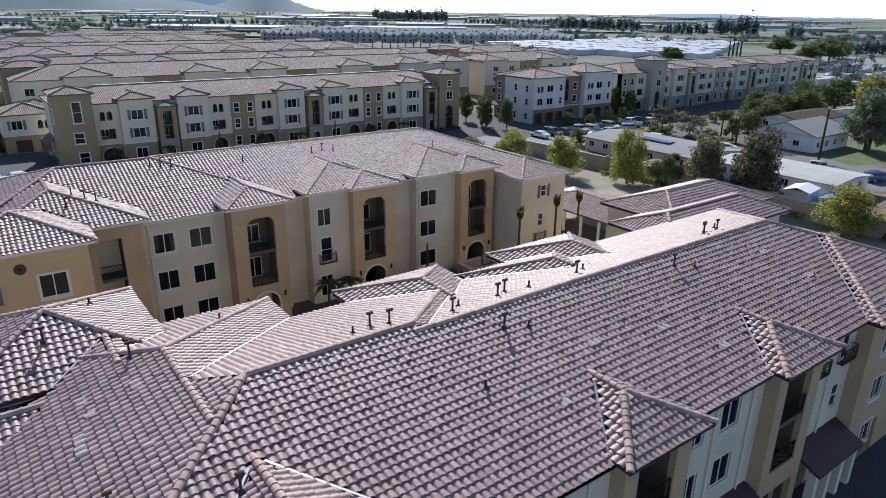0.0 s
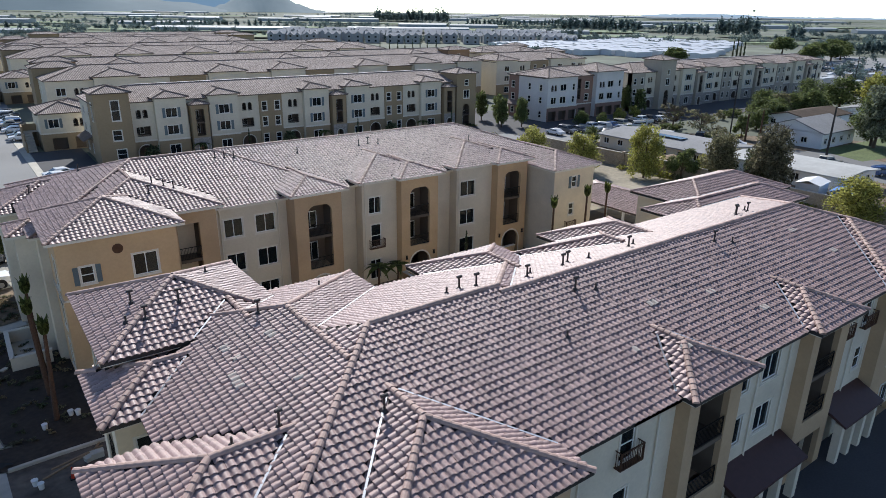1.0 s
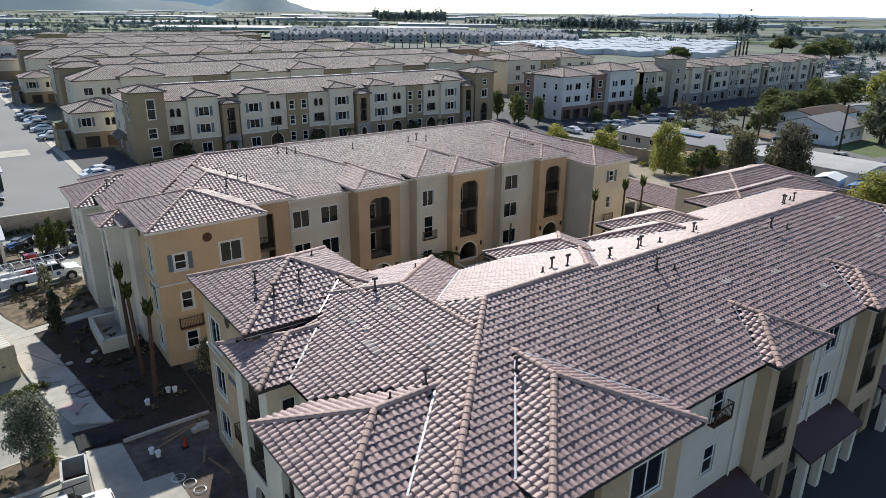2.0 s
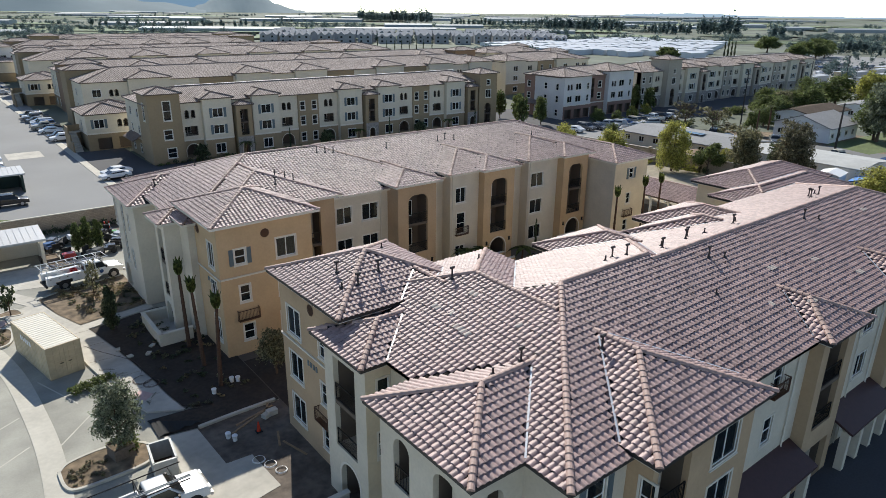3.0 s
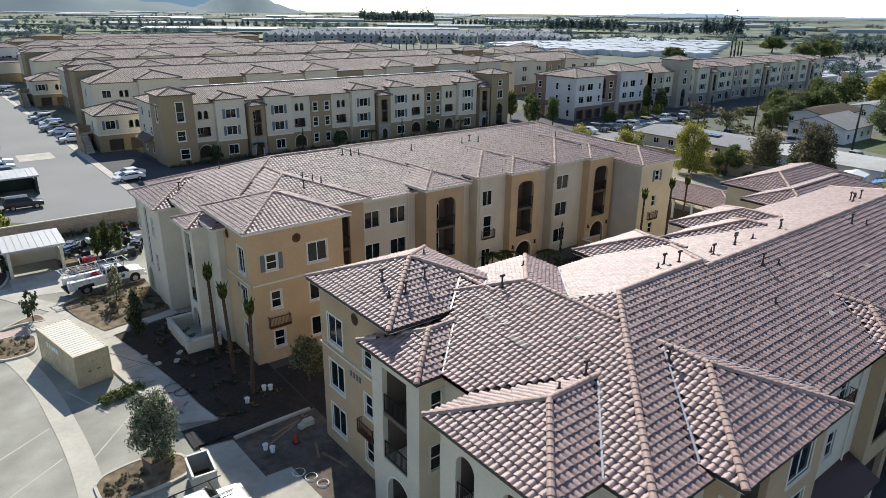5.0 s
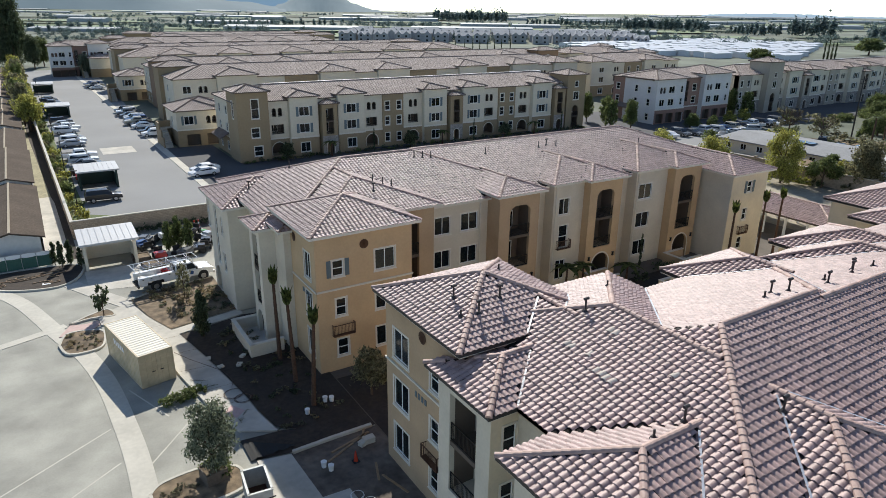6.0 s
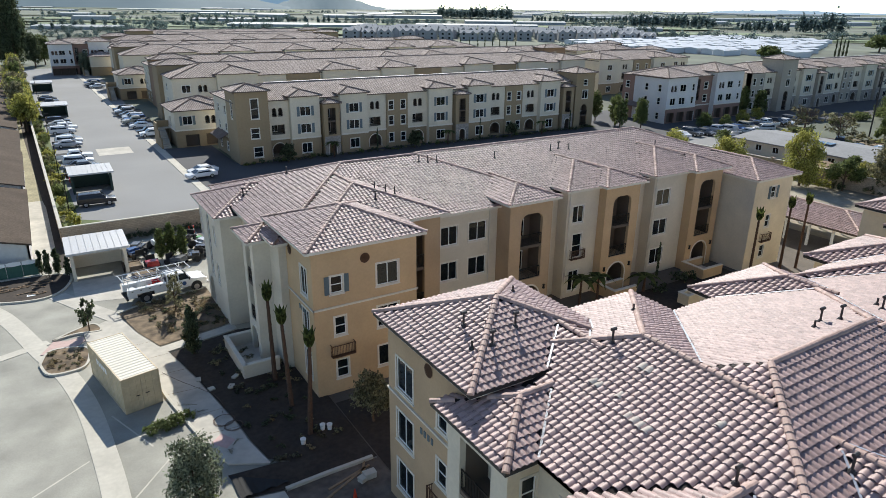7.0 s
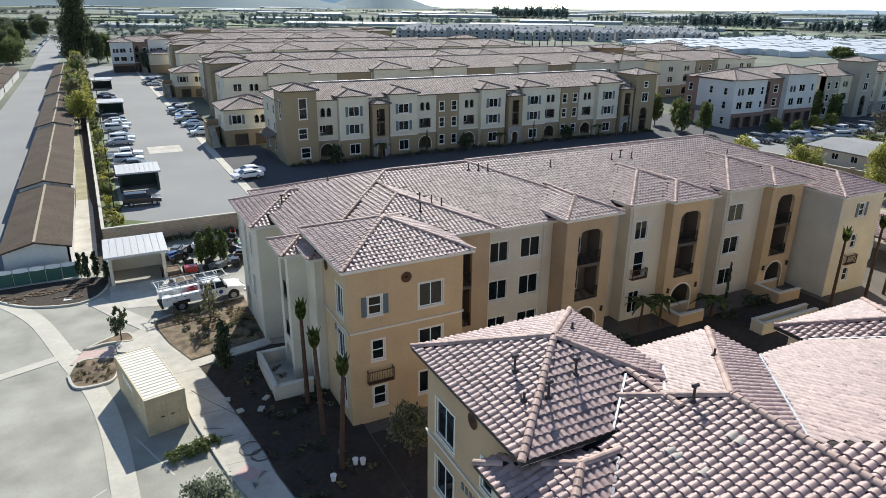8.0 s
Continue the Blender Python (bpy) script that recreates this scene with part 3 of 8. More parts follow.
def rail(parent, m, w, h=1.0, mat=None, depth=0.0, name="balcony_rail", gap=0.11):
    """Iron railing with thin bars; with a depth it returns to the wall at both ends."""
    s, bars = Soup(), Soup()
    mat = mat or IRON
    for y in (-depth - 0.025, -depth + 0.025):
        for e in (0.025, -0.025):
            s.v.extend(((-w / 2 - e, y, 0.06 - e), (w / 2 + e, y, 0.06 - e), (w / 2 + e, y, h + e), (-w / 2 - e, y, h + e)))
    for a, b in ((0, 4), (8, 0), (12, 8), (4, 12)):
        for i in range(4):
            j = (i + 1) % 4
            s.f.append((a + i, b + i, b + j, a + j))
    n = max(2, int(w / gap))
    for i in range(n + 1):
        x = -w / 2 + w * i / n
        bars.box(x - 0.011, x + 0.011, -depth - 0.011, -depth + 0.011, 0.06, h)
    if depth:
        for x in (-w / 2, w / 2):
            for z in (0.06, h):
                bars.box(x - 0.018, x + 0.018, -depth, 0, z - 0.02, z + 0.02)
            for i in range(int(depth / gap)):
                bars.box(x - 0.011, x + 0.011, -depth + (i + 0.5) * gap - 0.011, -depth + (i + 0.5) * gap + 0.011, 0.06, h)
        bars.box(-w / 2, w / 2, -depth, 0, 0.0, 0.04)
    ob = s.done(name, mat, parent, "dark iron railing")
    ob.matrix_local = m
    bars.done("bar_infill", mat, ob)["kind"] = "stuff"
    return ob


def facade(building, vol, side, items, colour=None, z0=0.0, z1=None, until=None, name="wall"):
    """One wall of a block. items: (where, sill, width, height, kind), where is x or y in the plan."""
    p0, u, length = frame_of(vol, side)
    if until is not None:
        length = along(vol, side, until)
    m = wall_matrix(p0, u)
    opens, later = [], []
    for it in items:
        w, sill, wd, h, kind = it[:5]
        a = along(vol, side, w)
        if kind in ("slider", "hung", "grid", "plain", "shut"):
            opens.append((a, sill, wd, h, 0.12, 0))
            later.append((a, sill, wd, h, kind))
        elif kind == "balcony":
            opens.append((a, sill, wd, h, 1.7, it[5] if len(it) > 5 else 0))
            later.append((a, sill, wd, h, kind))
        elif kind == "arch":
            opens.append((a, sill, wd, h, 2.2, wd / 2))
            later.append((a, sill, wd, h, kind))
        elif kind == "void":
            opens.append((a, sill, wd, h, 0.2, 0))
        elif kind == "garage":
            opens.append((a, sill, wd, h, 1.2, 0))
        elif kind == "juliet":
            opens.append((a, sill, wd, h, 0.12, 0))
            later.append((a, sill, wd, h, "hung"))
            later.append((a, sill - 0.1, wd + 0.5, 1.0, "rail"))
        elif kind == "rail":
            later.append((a, sill, wd, h, "rail"))
    wall = wall_panel(name, p0, u, length, z0, z1 or vol.ze - 0.16, opens, STUCCO[colour or vol.colour], building)
    for a, sill, wd, h, kind in later:
        at = m @ Matrix.Translation((a, 0, sill))
        if kind in ("slider", "hung", "grid", "plain"):
            window_at(wall, at, wd, h, kind)
        elif kind == "shut":
            window_at(wall, at, wd, h, "hung", shutters=True)
        elif kind == "balcony":
            rail(wall, at @ Matrix.Translation((0, 0.1, 0)), wd, 1.0)
            window_at(wall, at @ Matrix.Translation((-wd * 0.12, 1.55, 0.25)), min(1.3, wd * 0.6), min(1.8, h - 0.5), "slider", trim=False)
            if h > 4:
                slab = Soup().box(-wd / 2, wd / 2, 0.05, 1.7, h / 2 - 0.15, h / 2 + 0.1).done("balcony_slab", RECESS_SHADE, wall)
                slab.matrix_local = at
                rail(wall, at @ Matrix.Translation((0, 0.1, h / 2 + 0.1)), wd, 1.0)
                window_at(wall, at @ Matrix.Translation((-wd * 0.12, 1.55, h / 2 + 0.4)), min(1.3, wd * 0.6), 1.6, "slider", trim=False)
        elif kind == "rail":
            rail(wall, at, wd, 0.9, RUST_IRON, 0.35, "juliet_rail")
        elif kind == "arch":
            s = Soup()
            r, ro = wd / 2, wd / 2 + 0.14
            zc = h - r
            prof = [(-1, 0)] + [(-math.cos(math.pi * i / 14), math.sin(math.pi * i / 14)) for i in range(15)] + [(1, 0)]
            pts = [(q[0] * r, q[1] * r + zc if 0 < i < 16 else 0, q[0] * ro, q[1] * ro + zc if 0 < i < 16 else 0) for i, q in enumerate(prof)]
            for p, q in zip(pts, pts[1:]):
                s.poly((p[0], -0.03, p[1]), (q[0], -0.03, q[1]), (q[2], -0.03, q[3]), (p[2], -0.03, p[3]))
                s.poly((p[2], 0, p[3]), (p[2], -0.03, p[3]), (q[2], -0.03, q[3]), (q[2], 0, q[3]))
            o = s.done("arch_surround", TRIM, wall, "pale moulded arch surround")
            o.matrix_local = at
    return wall


def band(building, vol, side, z, h=0.14, out=0.06, mat=None):
    """A moulded string course along a wall."""
    p0, u, length = frame_of(vol, side)
    o = Soup().box(-out, length + out, -out, 0.0, z, z + h * 0.6).box(-out - 0.03, length + out + 0.03, -out - 0.03, 0.0, z + h * 0.6, z + h).done("string_course", mat or TRIM, building, "pale moulded string course")
    o.matrix_local = wall_matrix(p0, u)
    return o


# ---- ground ----
def veer(y, k=0.0145):
    """How far the parking street has swung west at that distance."""
    return -k * max(0.0, y - 95)


def sheet(name, pts, z, mat, label="", category="", kind="structure"):
    ob = mesh(name, [(x, y, z) for x, y in pts], [tuple(range(len(pts)))], mat)
    return tagged(ob, label, category, "", kind)


def slab(name, pts, z0, z1, mat, label="", category="", kind="structure"):
    """A flat body with upright sides, outline anticlockwise."""
    n = len(pts)
    v = [(x, y, z0) for x, y in pts] + [(x, y, z1) for x, y in pts]
    f = [tuple(range(n, 2 * n))] + [(i, (i + 1) % n, n + (i + 1) % n, n + i) for i in range(n)]
    return tagged(mesh(name, v, f, mat), label, category, "", kind)


def strip(pts, half):
    """The outline of a band of that half width along a line of points."""
    left, right = [], []
    for i, p in enumerate(pts):
        a, b = Vector(pts[max(0, i - 1)]), Vector(pts[min(len(pts) - 1, i + 1)])
        d = (b - a).normalized()
        left.append((p[0] - d.y * half, p[1] + d.x * half))
        right.append((p[0] + d.y * half, p[1] - d.x * half))
    return right + left[::-1]


def band_on(name, pts, half, z0, z1, mat, label, category, kind="structure"):
    """A kerb or gutter: quads along a line, with sides."""
    s = Soup()
    o = strip(pts, half)
    n = len(pts)
    for i in range(n - 1):
        a, b, c, d = o[i], o[i + 1], o[2 * n - 2 - i], o[2 * n - 1 - i]
        s.poly((*a, z1), (*b, z1), (*c, z1), (*d, z1))
        s.poly((*a, z0), (*b, z0), (*b, z1), (*a, z1))
        s.poly((*c, z0), (*d, z0), (*d, z1), (*c, z1))
    return tagged(s.done(name, mat), label, category, "", kind)


def curve_pts(ctrl, n=6):
    """A smooth line through control points."""
    out = []
    for i in range(len(ctrl) - 1):
        p0, p1, p2, p3 = (Vector(ctrl[max(0, min(len(ctrl) - 1, i + k))]) for k in (-1, 0, 1, 2))
        for j in range(n):
            t = j / n
            q = 0.5 * (2 * p1 + (p2 - p0) * t + (2 * p0 - 5 * p1 + 4 * p2 - p3) * t * t + (3 * p1 - p0 - 3 * p2 + p3) * t ** 3)
            out.append((q.x, q.y))
    return out + [tuple(ctrl[-1])]


GROUND = material("plain_ground", (0.125, 0.14, 0.10), 0.95, grain=0.3, grain_size=0.05, stain=0.4, stain_size=0.01)
sheet("ground", [(-4800, -600), (4800, -600), (4800, 4800), (-4800, 4800)], -0.08, GROUND, "dry earth and fields out to the horizon", "ground")
sheet("pavement_court", [(-60, -20), (-2, -20), (-2, 90), (-60, 90)], -0.03, PALE_ASPHALT, "pale weathered asphalt forecourt", "pavement")
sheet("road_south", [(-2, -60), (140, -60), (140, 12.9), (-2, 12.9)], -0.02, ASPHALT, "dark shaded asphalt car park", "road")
sheet("road_parking", [(-15.6, 90.4), (110, 90.4), (110, 112), (3.5, 112), (8, 330), (-19.4, 330)], -0.02, STREET, "sunlit grey asphalt parking street", "road")
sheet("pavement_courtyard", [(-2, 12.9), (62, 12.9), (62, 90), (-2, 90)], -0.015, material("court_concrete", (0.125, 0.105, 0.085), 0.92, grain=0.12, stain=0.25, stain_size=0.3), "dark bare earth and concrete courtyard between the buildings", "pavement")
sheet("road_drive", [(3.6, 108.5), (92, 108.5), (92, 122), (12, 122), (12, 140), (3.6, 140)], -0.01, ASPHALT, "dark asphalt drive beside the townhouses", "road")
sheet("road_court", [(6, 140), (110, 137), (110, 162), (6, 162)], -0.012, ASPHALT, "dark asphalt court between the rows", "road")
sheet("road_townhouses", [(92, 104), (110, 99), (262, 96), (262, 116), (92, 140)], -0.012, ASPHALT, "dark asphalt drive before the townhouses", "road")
sheet("ground_lot", [(62, 13), (87.4, 6), (87.4, 62), (85.4, 89.9), (62, 89.9)], -0.02, material("sandy_lot", (0.27, 0.235, 0.175), 0.95, grain=0.2, grain_size=1.5, stain=0.45, stain_size=0.12, bump=0.4, bump_size=10), "sandy bare lot behind the buildings", "bare ground")
for i, (x, y, w, d) in enumerate(((-1.9, 37.2, 9, 8.6), (8, 36.5, 36, 4.5), (9, 42, 34, 6.5))):
    sheet("ground_court_bed", [(x, y), (x + w, y), (x + w, y + d), (x, y + d)], 0.012, SOIL, "dark courtyard planting soil", "planting bed")

# forecourt: gutter, walkway, beds and islands
gut = curve_pts([(-26, 80), (-24.0, 77.6), (-21.4, 72.6), (-18.9, 64.1), (-17.35, 59), (-16.45, 53.8), (-16.05, 48), (-15.9, 43), (-16.1, 38), (-16.8, 30), (-18, 20)])
band_on("gutter", gut, 0.7, -0.03, 0.0, KERB, "pale concrete gutter curving across the forecourt", "gutter")
slab("pavement_walk", [(-13.0, 67.9), (-15.8, 66.0), (-15.7, 64.0), (-14.0, 63.0), (-12.4, 59.3), (-11.8, 55.1), (-11.6, 52.4), (-11.1, 49.2), (-10.8, 47.3), (-10.4, 45.0), (-9.9, 43.0), (-7.7, 41.8), (-7.9, 42.8), (-8.2, 44.6), (-8.4, 47.0), (-8.9, 50.4), (-9.5, 54.3), (-10.4, 59.0), (-10.8, 60.1), (-12.0, 63.6)], -0.03, 0.09, CONCRETE, "pale concrete footpath", "footpath")
slab("pavement_walk", [(-10.42, 59.0), (-6.6, 59.8), (-4.7, 60.2), (-4.7, 61.4), (-10.78, 60.1)], -0.03, 0.086, CONCRETE, "concrete path to the building's side door", "footpath")
for k, (a, b) in enumerate((((-11.65, 52.6), (-9.2, 52.4)), ((-11.75, 55.6), (-9.7, 55.6)), ((-11.05, 49.0), (-8.65, 49.0)), ((-10.7, 46.6), (-8.35, 46.4)), ((-12.2, 58.6), (-10.35, 58.7)), ((-13.2, 61.4), (-11.2, 61.4)))):
    band_on("joint", [a, b], 0.012, 0.09, 0.093, DRY_SOIL, "thin dark joint across the footpath", "joint")
sheet("pavement_tactile", [(-10.35, 45.5), (-9.6, 44.5), (-8.9, 45.1), (-9.5, 46.2)], 0.094, material("tactile_pink", (0.52, 0.36, 0.33), 0.9, grain=0.1, stain=0.12), "faded pink tactile pad on the footpath", "tactile pad")
sheet("ground_bed", [(-8.3, 47), (-8.1, 44.6), (-7.7, 42.3), (-6.4, 41.2), (-2, 40.2), (-2, 59.6), (-4.7, 60.1), (-10.3, 58.8), (-9.4, 54.3), (-8.8, 50.4)], 0.05, SOIL, "dark mulch planting bed beside the building", "planting bed")
sheet("ground_bed", [(-12.8, 68.2), (-11.9, 63.6), (-10.75, 60.35), (-4.7, 61.7), (-4.9, 70.3), (-11, 69.2)], 0.05, DRY_SOIL, "dry brown planting bed with low shrubs", "planting bed")
band_on("kerb", [(-12.9, 68.3), (-10.9, 69.3), (-4.9, 70.4)], 0.09, -0.03, 0.13, KERB, "pale kerb beside the dry bed", "kerb")
slab("pavement_pink", [(-18.95, 63.4), (-16.85, 63.3), (-15.8, 64.3), (-15.85, 65.2), (-16.9, 65.0), (-18.0, 65.35)], -0.03, 0.05, material("ramp_pink", (0.50, 0.36, 0.32), 0.9, grain=0.1, stain=0.1), "faded pink kerb ramp", "kerb ramp")
slab("pavement_service", [(-9.8, 39.5), (-10.0, 35.8), (-10.2, 31.9), (-8.1, 30.3), (-5.8, 30.7), (-6.0, 34.4), (-7.6, 34.5), (-7.8, 39.1)], -0.03, 0.05, CONCRETE, "new pale concrete slab", "footpath")
BARE = material("bare_site", (0.125, 0.10, 0.08), 0.95, grain=0.35, grain_size=2, stain=0.4, stain_size=0.6, bump=0.8, bump_size=6)
sheet("ground_site", [(-7.8, 39.1), (-7.6, 34.5), (-6.0, 34.4), (-5.8, 30.7), (-8.1, 30.3), (-8.1, 24), (-2, 23), (-2, 39.1)], 0.03, BARE, "bare muddy building site strip", "bare ground")
sheet("ground_bed", [(-10.2, 42.0), (-9.8, 39.6), (-7.8, 39.2), (-2, 39.2), (-2, 40.3), (-6.4, 41.3), (-7.4, 41.7)], 0.055, SOIL, "dark mulch at the footpath's end", "planting bed")
band_on("kerb", [(-7.7, 39.1), (-5.1, 39.2), (-2.3, 39.2)], 0.11, -0.03, 0.22, KERB, "low concrete kerb by the site", "kerb")
liner = Soup()
for k in range(8):
    x, z = -10.1 + k * 0.34, 0.09 + 0.05 * (k % 3)
    liner.poly((x, 39.6 + 0.1 * (k % 2), z), (x + 0.34, 39.55 + 0.1 * ((k + 1) % 2), 0.09 + 0.05 * ((k + 1) % 3)), (x + 0.34, 41.6 - 0.25 * k, 0.1), (x, 41.8 - 0.25 * k, 0.12))
tagged(liner.done("sheet_liner", RUBBER), "crumpled black plastic liner at the footpath's end", "plastic liner")
band_on("gutter", [(-30, 61.5), (-23.4, 63.8), (-19.9, 65.0), (-18.3, 65.6)], 0.45, -0.03, 0.002, KERB, "pale concrete gutter across the forecourt", "gutter")
band_on("pavement_ramp", [(-17.2, 75.4), (-15.6, 72.2), (-13.0, 67.5)], 0.75, -0.03, 0.006, CONCRETE, "pale concrete band beside the drive", "footpath")


def island(ctrl, label, soil=DRY_SOIL):
    """A kerbed bed, outline anticlockwise."""
    pts = curve_pts(ctrl + [ctrl[0]], 5)
    band_on("kerb", pts, 0.09, -0.03, 0.13, KERB, "pale concrete kerb round a bed", "kerb")
    sheet("ground_bed", pts[:-1], 0.102, soil, label, "planting bed")


island([(-19.0, 61.7), (-18.4, 59.7), (-16.3, 59.7), (-15.7, 61.4), (-15.9, 63.1), (-18.2, 63.7)], "kerbed dry bed beside the container")
island([(-18.0, 65.5), (-16.3, 65.9), (-14.5, 65.6), (-14.9, 67.2), (-16.4, 66.6)], "small kerbed bed with one young tree")
island([(-15.8, 39.6), (-15.7, 37.9), (-14.9, 37.3), (-11.6, 37.4), (-10.9, 38.2), (-11.0, 39.6), (-12.7, 40.5), (-15.0, 40.3)], "kerbed dry bed with an olive tree")
island([(-25.5, 79.5), (-22.4, 76.3), (-18.3, 75.2), (-16.2, 77.5), (-16.6, 81), (-25, 81.5)], "kerbed brown bed at the drive's corner", SOIL)
band_on("kerb", curve_pts([(-11.9, 55.4), (-11.66, 52.4), (-11.16, 49.2), (-10.86, 47.3), (-10.46, 45.0)]), 0.1, -0.03, 0.13, KERB, "kerb along the footpath", "kerb")

for a, b in (((-24, 43.2), (-16.9, 47.6)), ((-23, 39.4), (-16.8, 43.6)), ((-15.2, 52.0), (-13.4, 47.2)), ((-15.2, 42.6), (-11.4, 47.0))):
    band_on("joint", [a, b], 0.05, -0.03, -0.026, KERB, "pale sealed joint in the asphalt", "joint")
# ---- building A ----
def apartment(name, label, vols, pieces=None, board=None):
    b = thing(name, label, "apartment building")
    roof(vols, b, pieces=pieces, board=board, flash=FLASH if pieces else None)
    return b


A = {
    "main": Vol(-2.5, 22.75, 12.4, 30.3, 10.0, s=0.32, colour="cream", plain=("SE", "NW")),
    "long": Vol(13.565, 49.8, 12.4, 29.4, 10.0, s=0.32, hips="SNE", colour="cream"),
    "W": Vol(-2.5, 12.0, 19.96, 33.4, 10.0, s=0.32, hips="NWE", colour="cream"),
    "P": Vol(-5.2, 6, 14.7, 22.1, 10.0, hips="SNW", colour="cream"),
    "R": Vol(1.0, 9.8, 11.2, 20, 10.2, s=0.36, hips="SWE", colour="tan"),
    "L": Vol(-4.0, 4, 24.2, 29.5, 10.0, hips="SNW", colour="cream"),
    "H": Vol(-3.2, 5.6, 27.7, 36.6, 11.04, s=0.37, colour="tan"),
    "M": Vol(0.586, 5.75, 26.89, 32.0, 10.9875, s=0.32, hips="WE", colour="cream"),
    "d1": Vol(16.7, 22.0, 11.7, 18, 10.1, s=0.4, hips="SWE", colour="tan"),
    "d2": Vol(27.7, 33.0, 11.7, 18, 10.1, s=0.4, hips="SWE", colour="tan"),
    "d3": Vol(37.3, 50.0, 11.6, 20, 10.0, s=0.32, hips="SWE", colour="tan"),
    "N1": Vol(15.4, 22.85, 24, 32.1, 10.0, hips="NWE", colour="yellow"),
    "N2": Vol(22.4, 31, 24, 29.8, 10.1, s=0.4, hips="NWE", colour="yellow"),
    "N3": Vol(26.6, 34.5, 24, 31.7, 10.1, hips="NWE", colour="yellow"),
    "E3": Vol(36.5, 47.5, 24, 30.7, 9.3, hips="NWE", colour="yellow"),
    "E2": Vol(41, 57.5, 27, 33.5, 9.3, hips="SNWE", colour="yellow"),
    "E1": Vol(45.2, 60, 30, 38.0, 9.3, hips="SNWE", colour="yellow"),
}
bA = apartment("apartment_building", "three-storey stucco apartment building with clay tile roofs", list(A.values()), pieces=lambda C: (C[:, 0] > -3.2) & (C[:, 0] < 1.2) & (C[:, 1] > 14.6) & (C[:, 1] < 22.2) & (C[:, 2] < 11.6), board=GUTTER)

F3 = (7.3, 4.2, 1.1)


def col(w, wd, h, kind, floors=F3):
    return [(w, z, wd, h, kind) for z in floors]


F2 = (7.7, 4.6)
LONG = Vol(21.65, 49.8, 12.4, 29.4, 10.0, colour="cream")
facade(bA, A["main"], "S", [(-0.3, 7.5, 1.1, 1.7, "shut"), (-0.3, 4.4, 1.1, 1.7, "shut")] + col(14.0, 0.95, 1.7, "juliet", F2[:1]) + col(13.9, 0.95, 1.6, "hung", F2[1:]) + [(x, 0, 1.7, 2.5, "garage") for x in (12.3, 14.7)] + [(19.3, z, w, h, "void") for z, w, h in ((3.9, 2.5, 5.4), (0, 2.8, 2.6))])
facade(bA, LONG, "S", col(22.95, 1.1, 1.6, "slider", F2) + col(25.5, 1.5, 1.6, "slider", F2) + col(33.7, 0.95, 1.5, "juliet", F2[:1]) + col(36.7, 0.95, 1.5, "juliet", F2[:1]) + col(33.7, 0.95, 1.5, "hung", F2[1:]) + col(36.7, 0.95, 1.5, "hung", F2[1:])
       + [(x, 0, 1.7, 2.5, "garage") for x in (24.0, 26.4, 34.4, 36.9)] + [(30.3, z, w, h, "void") for z, w, h in ((3.9, 2.5, 5.4), (0, 2.8, 2.6))])
for s in "NE":
    facade(bA, LONG, s, [])
facade(bA, A["main"], "W", col(23.0, 0.8, 1.3, "hung"))
for s in "NE":
    facade(bA, A["main"], s, [])
facade(bA, A["W"], "N", [])
facade(bA, A["P"], "W", [(19.9, 6.3, 1.2, 2.6, "balcony", 0.6), (16.9, 6.3, 1.5, 2.6, "balcony", 0.6), (19.9, 3.0, 1.2, 2.4, "balcony"), (16.9, 3.0, 1.5, 2.4, "balcony"), (18.4, 0, 2.0, 2.5, "arch")])
facade(bA, A["P"], "S", [(-3.6, 6.6, 1.2, 2.2, "balcony", 0.5), (-3.6, 3.2, 1.2, 2.2, "balcony")])
facade(bA, A["P"], "N", col(-3.8, 0.8, 1.5, "hung", F3[:2]), colour="yellow")
facade(bA, A["R"], "S", col(7.05, 2.0, 1.75, "slider", (7.5, 4.7, 1.3)) + [(3.1, 3.7, 2.3, 5.7, "balcony"), (3.1, 0, 2.2, 2.6, "arch")])
facade(bA, A["R"], "W", col(11.9, 0.7, 1.6, "hung"))
facade(bA, A["R"], "E", [])
facade(bA, A["L"], "W", [(26.9, 3.5, 2.2, 5.5, "balcony"), (26.6, 0, 2.0, 2.8, "arch")])
facade(bA, A["L"], "S", col(-2.4, 0.7, 1.5, "hung", F3[:2]), colour="yellow")
facade(bA, A["L"], "N", [])
facade(bA, A["H"], "W", col(34.3, 1.7, 1.8, "slider") + col(30.7, 0.85, 1.4, "hung") + [(30.7, 2.9, 1.6, 0.9, "rail")], z1=10.88)
for s in "SNE":
    facade(bA, A["H"], s, [])
band(bA, A["H"], "W", 6.75)
for d in ("d1", "d2"):
    v = A[d]
    cx = (v.x0 + v.x1) / 2
    facade(bA, v, "S", [(cx - 0.1, 3.9, 2.4, 5.4, "balcony"), (cx, 0, 2.8, 2.6, "garage")])
    facade(bA, v, "W", [])
    facade(bA, v, "E", [])
facade(bA, A["d3"], "S", col(40.4, 1.4, 1.5, "slider") + col(46.4, 1.4, 1.5, "slider") + [(41, 0, 2, 2.4, "garage")])
facade(bA, A["d3"], "W", [])
for n in ("N1", "N2", "N3", "E3"):
    for s in "NWE":
        facade(bA, A[n], s, [])
for n in ("E2", "E1"):
    for s in "SNWE":
        facade(bA, A[n], s, [])

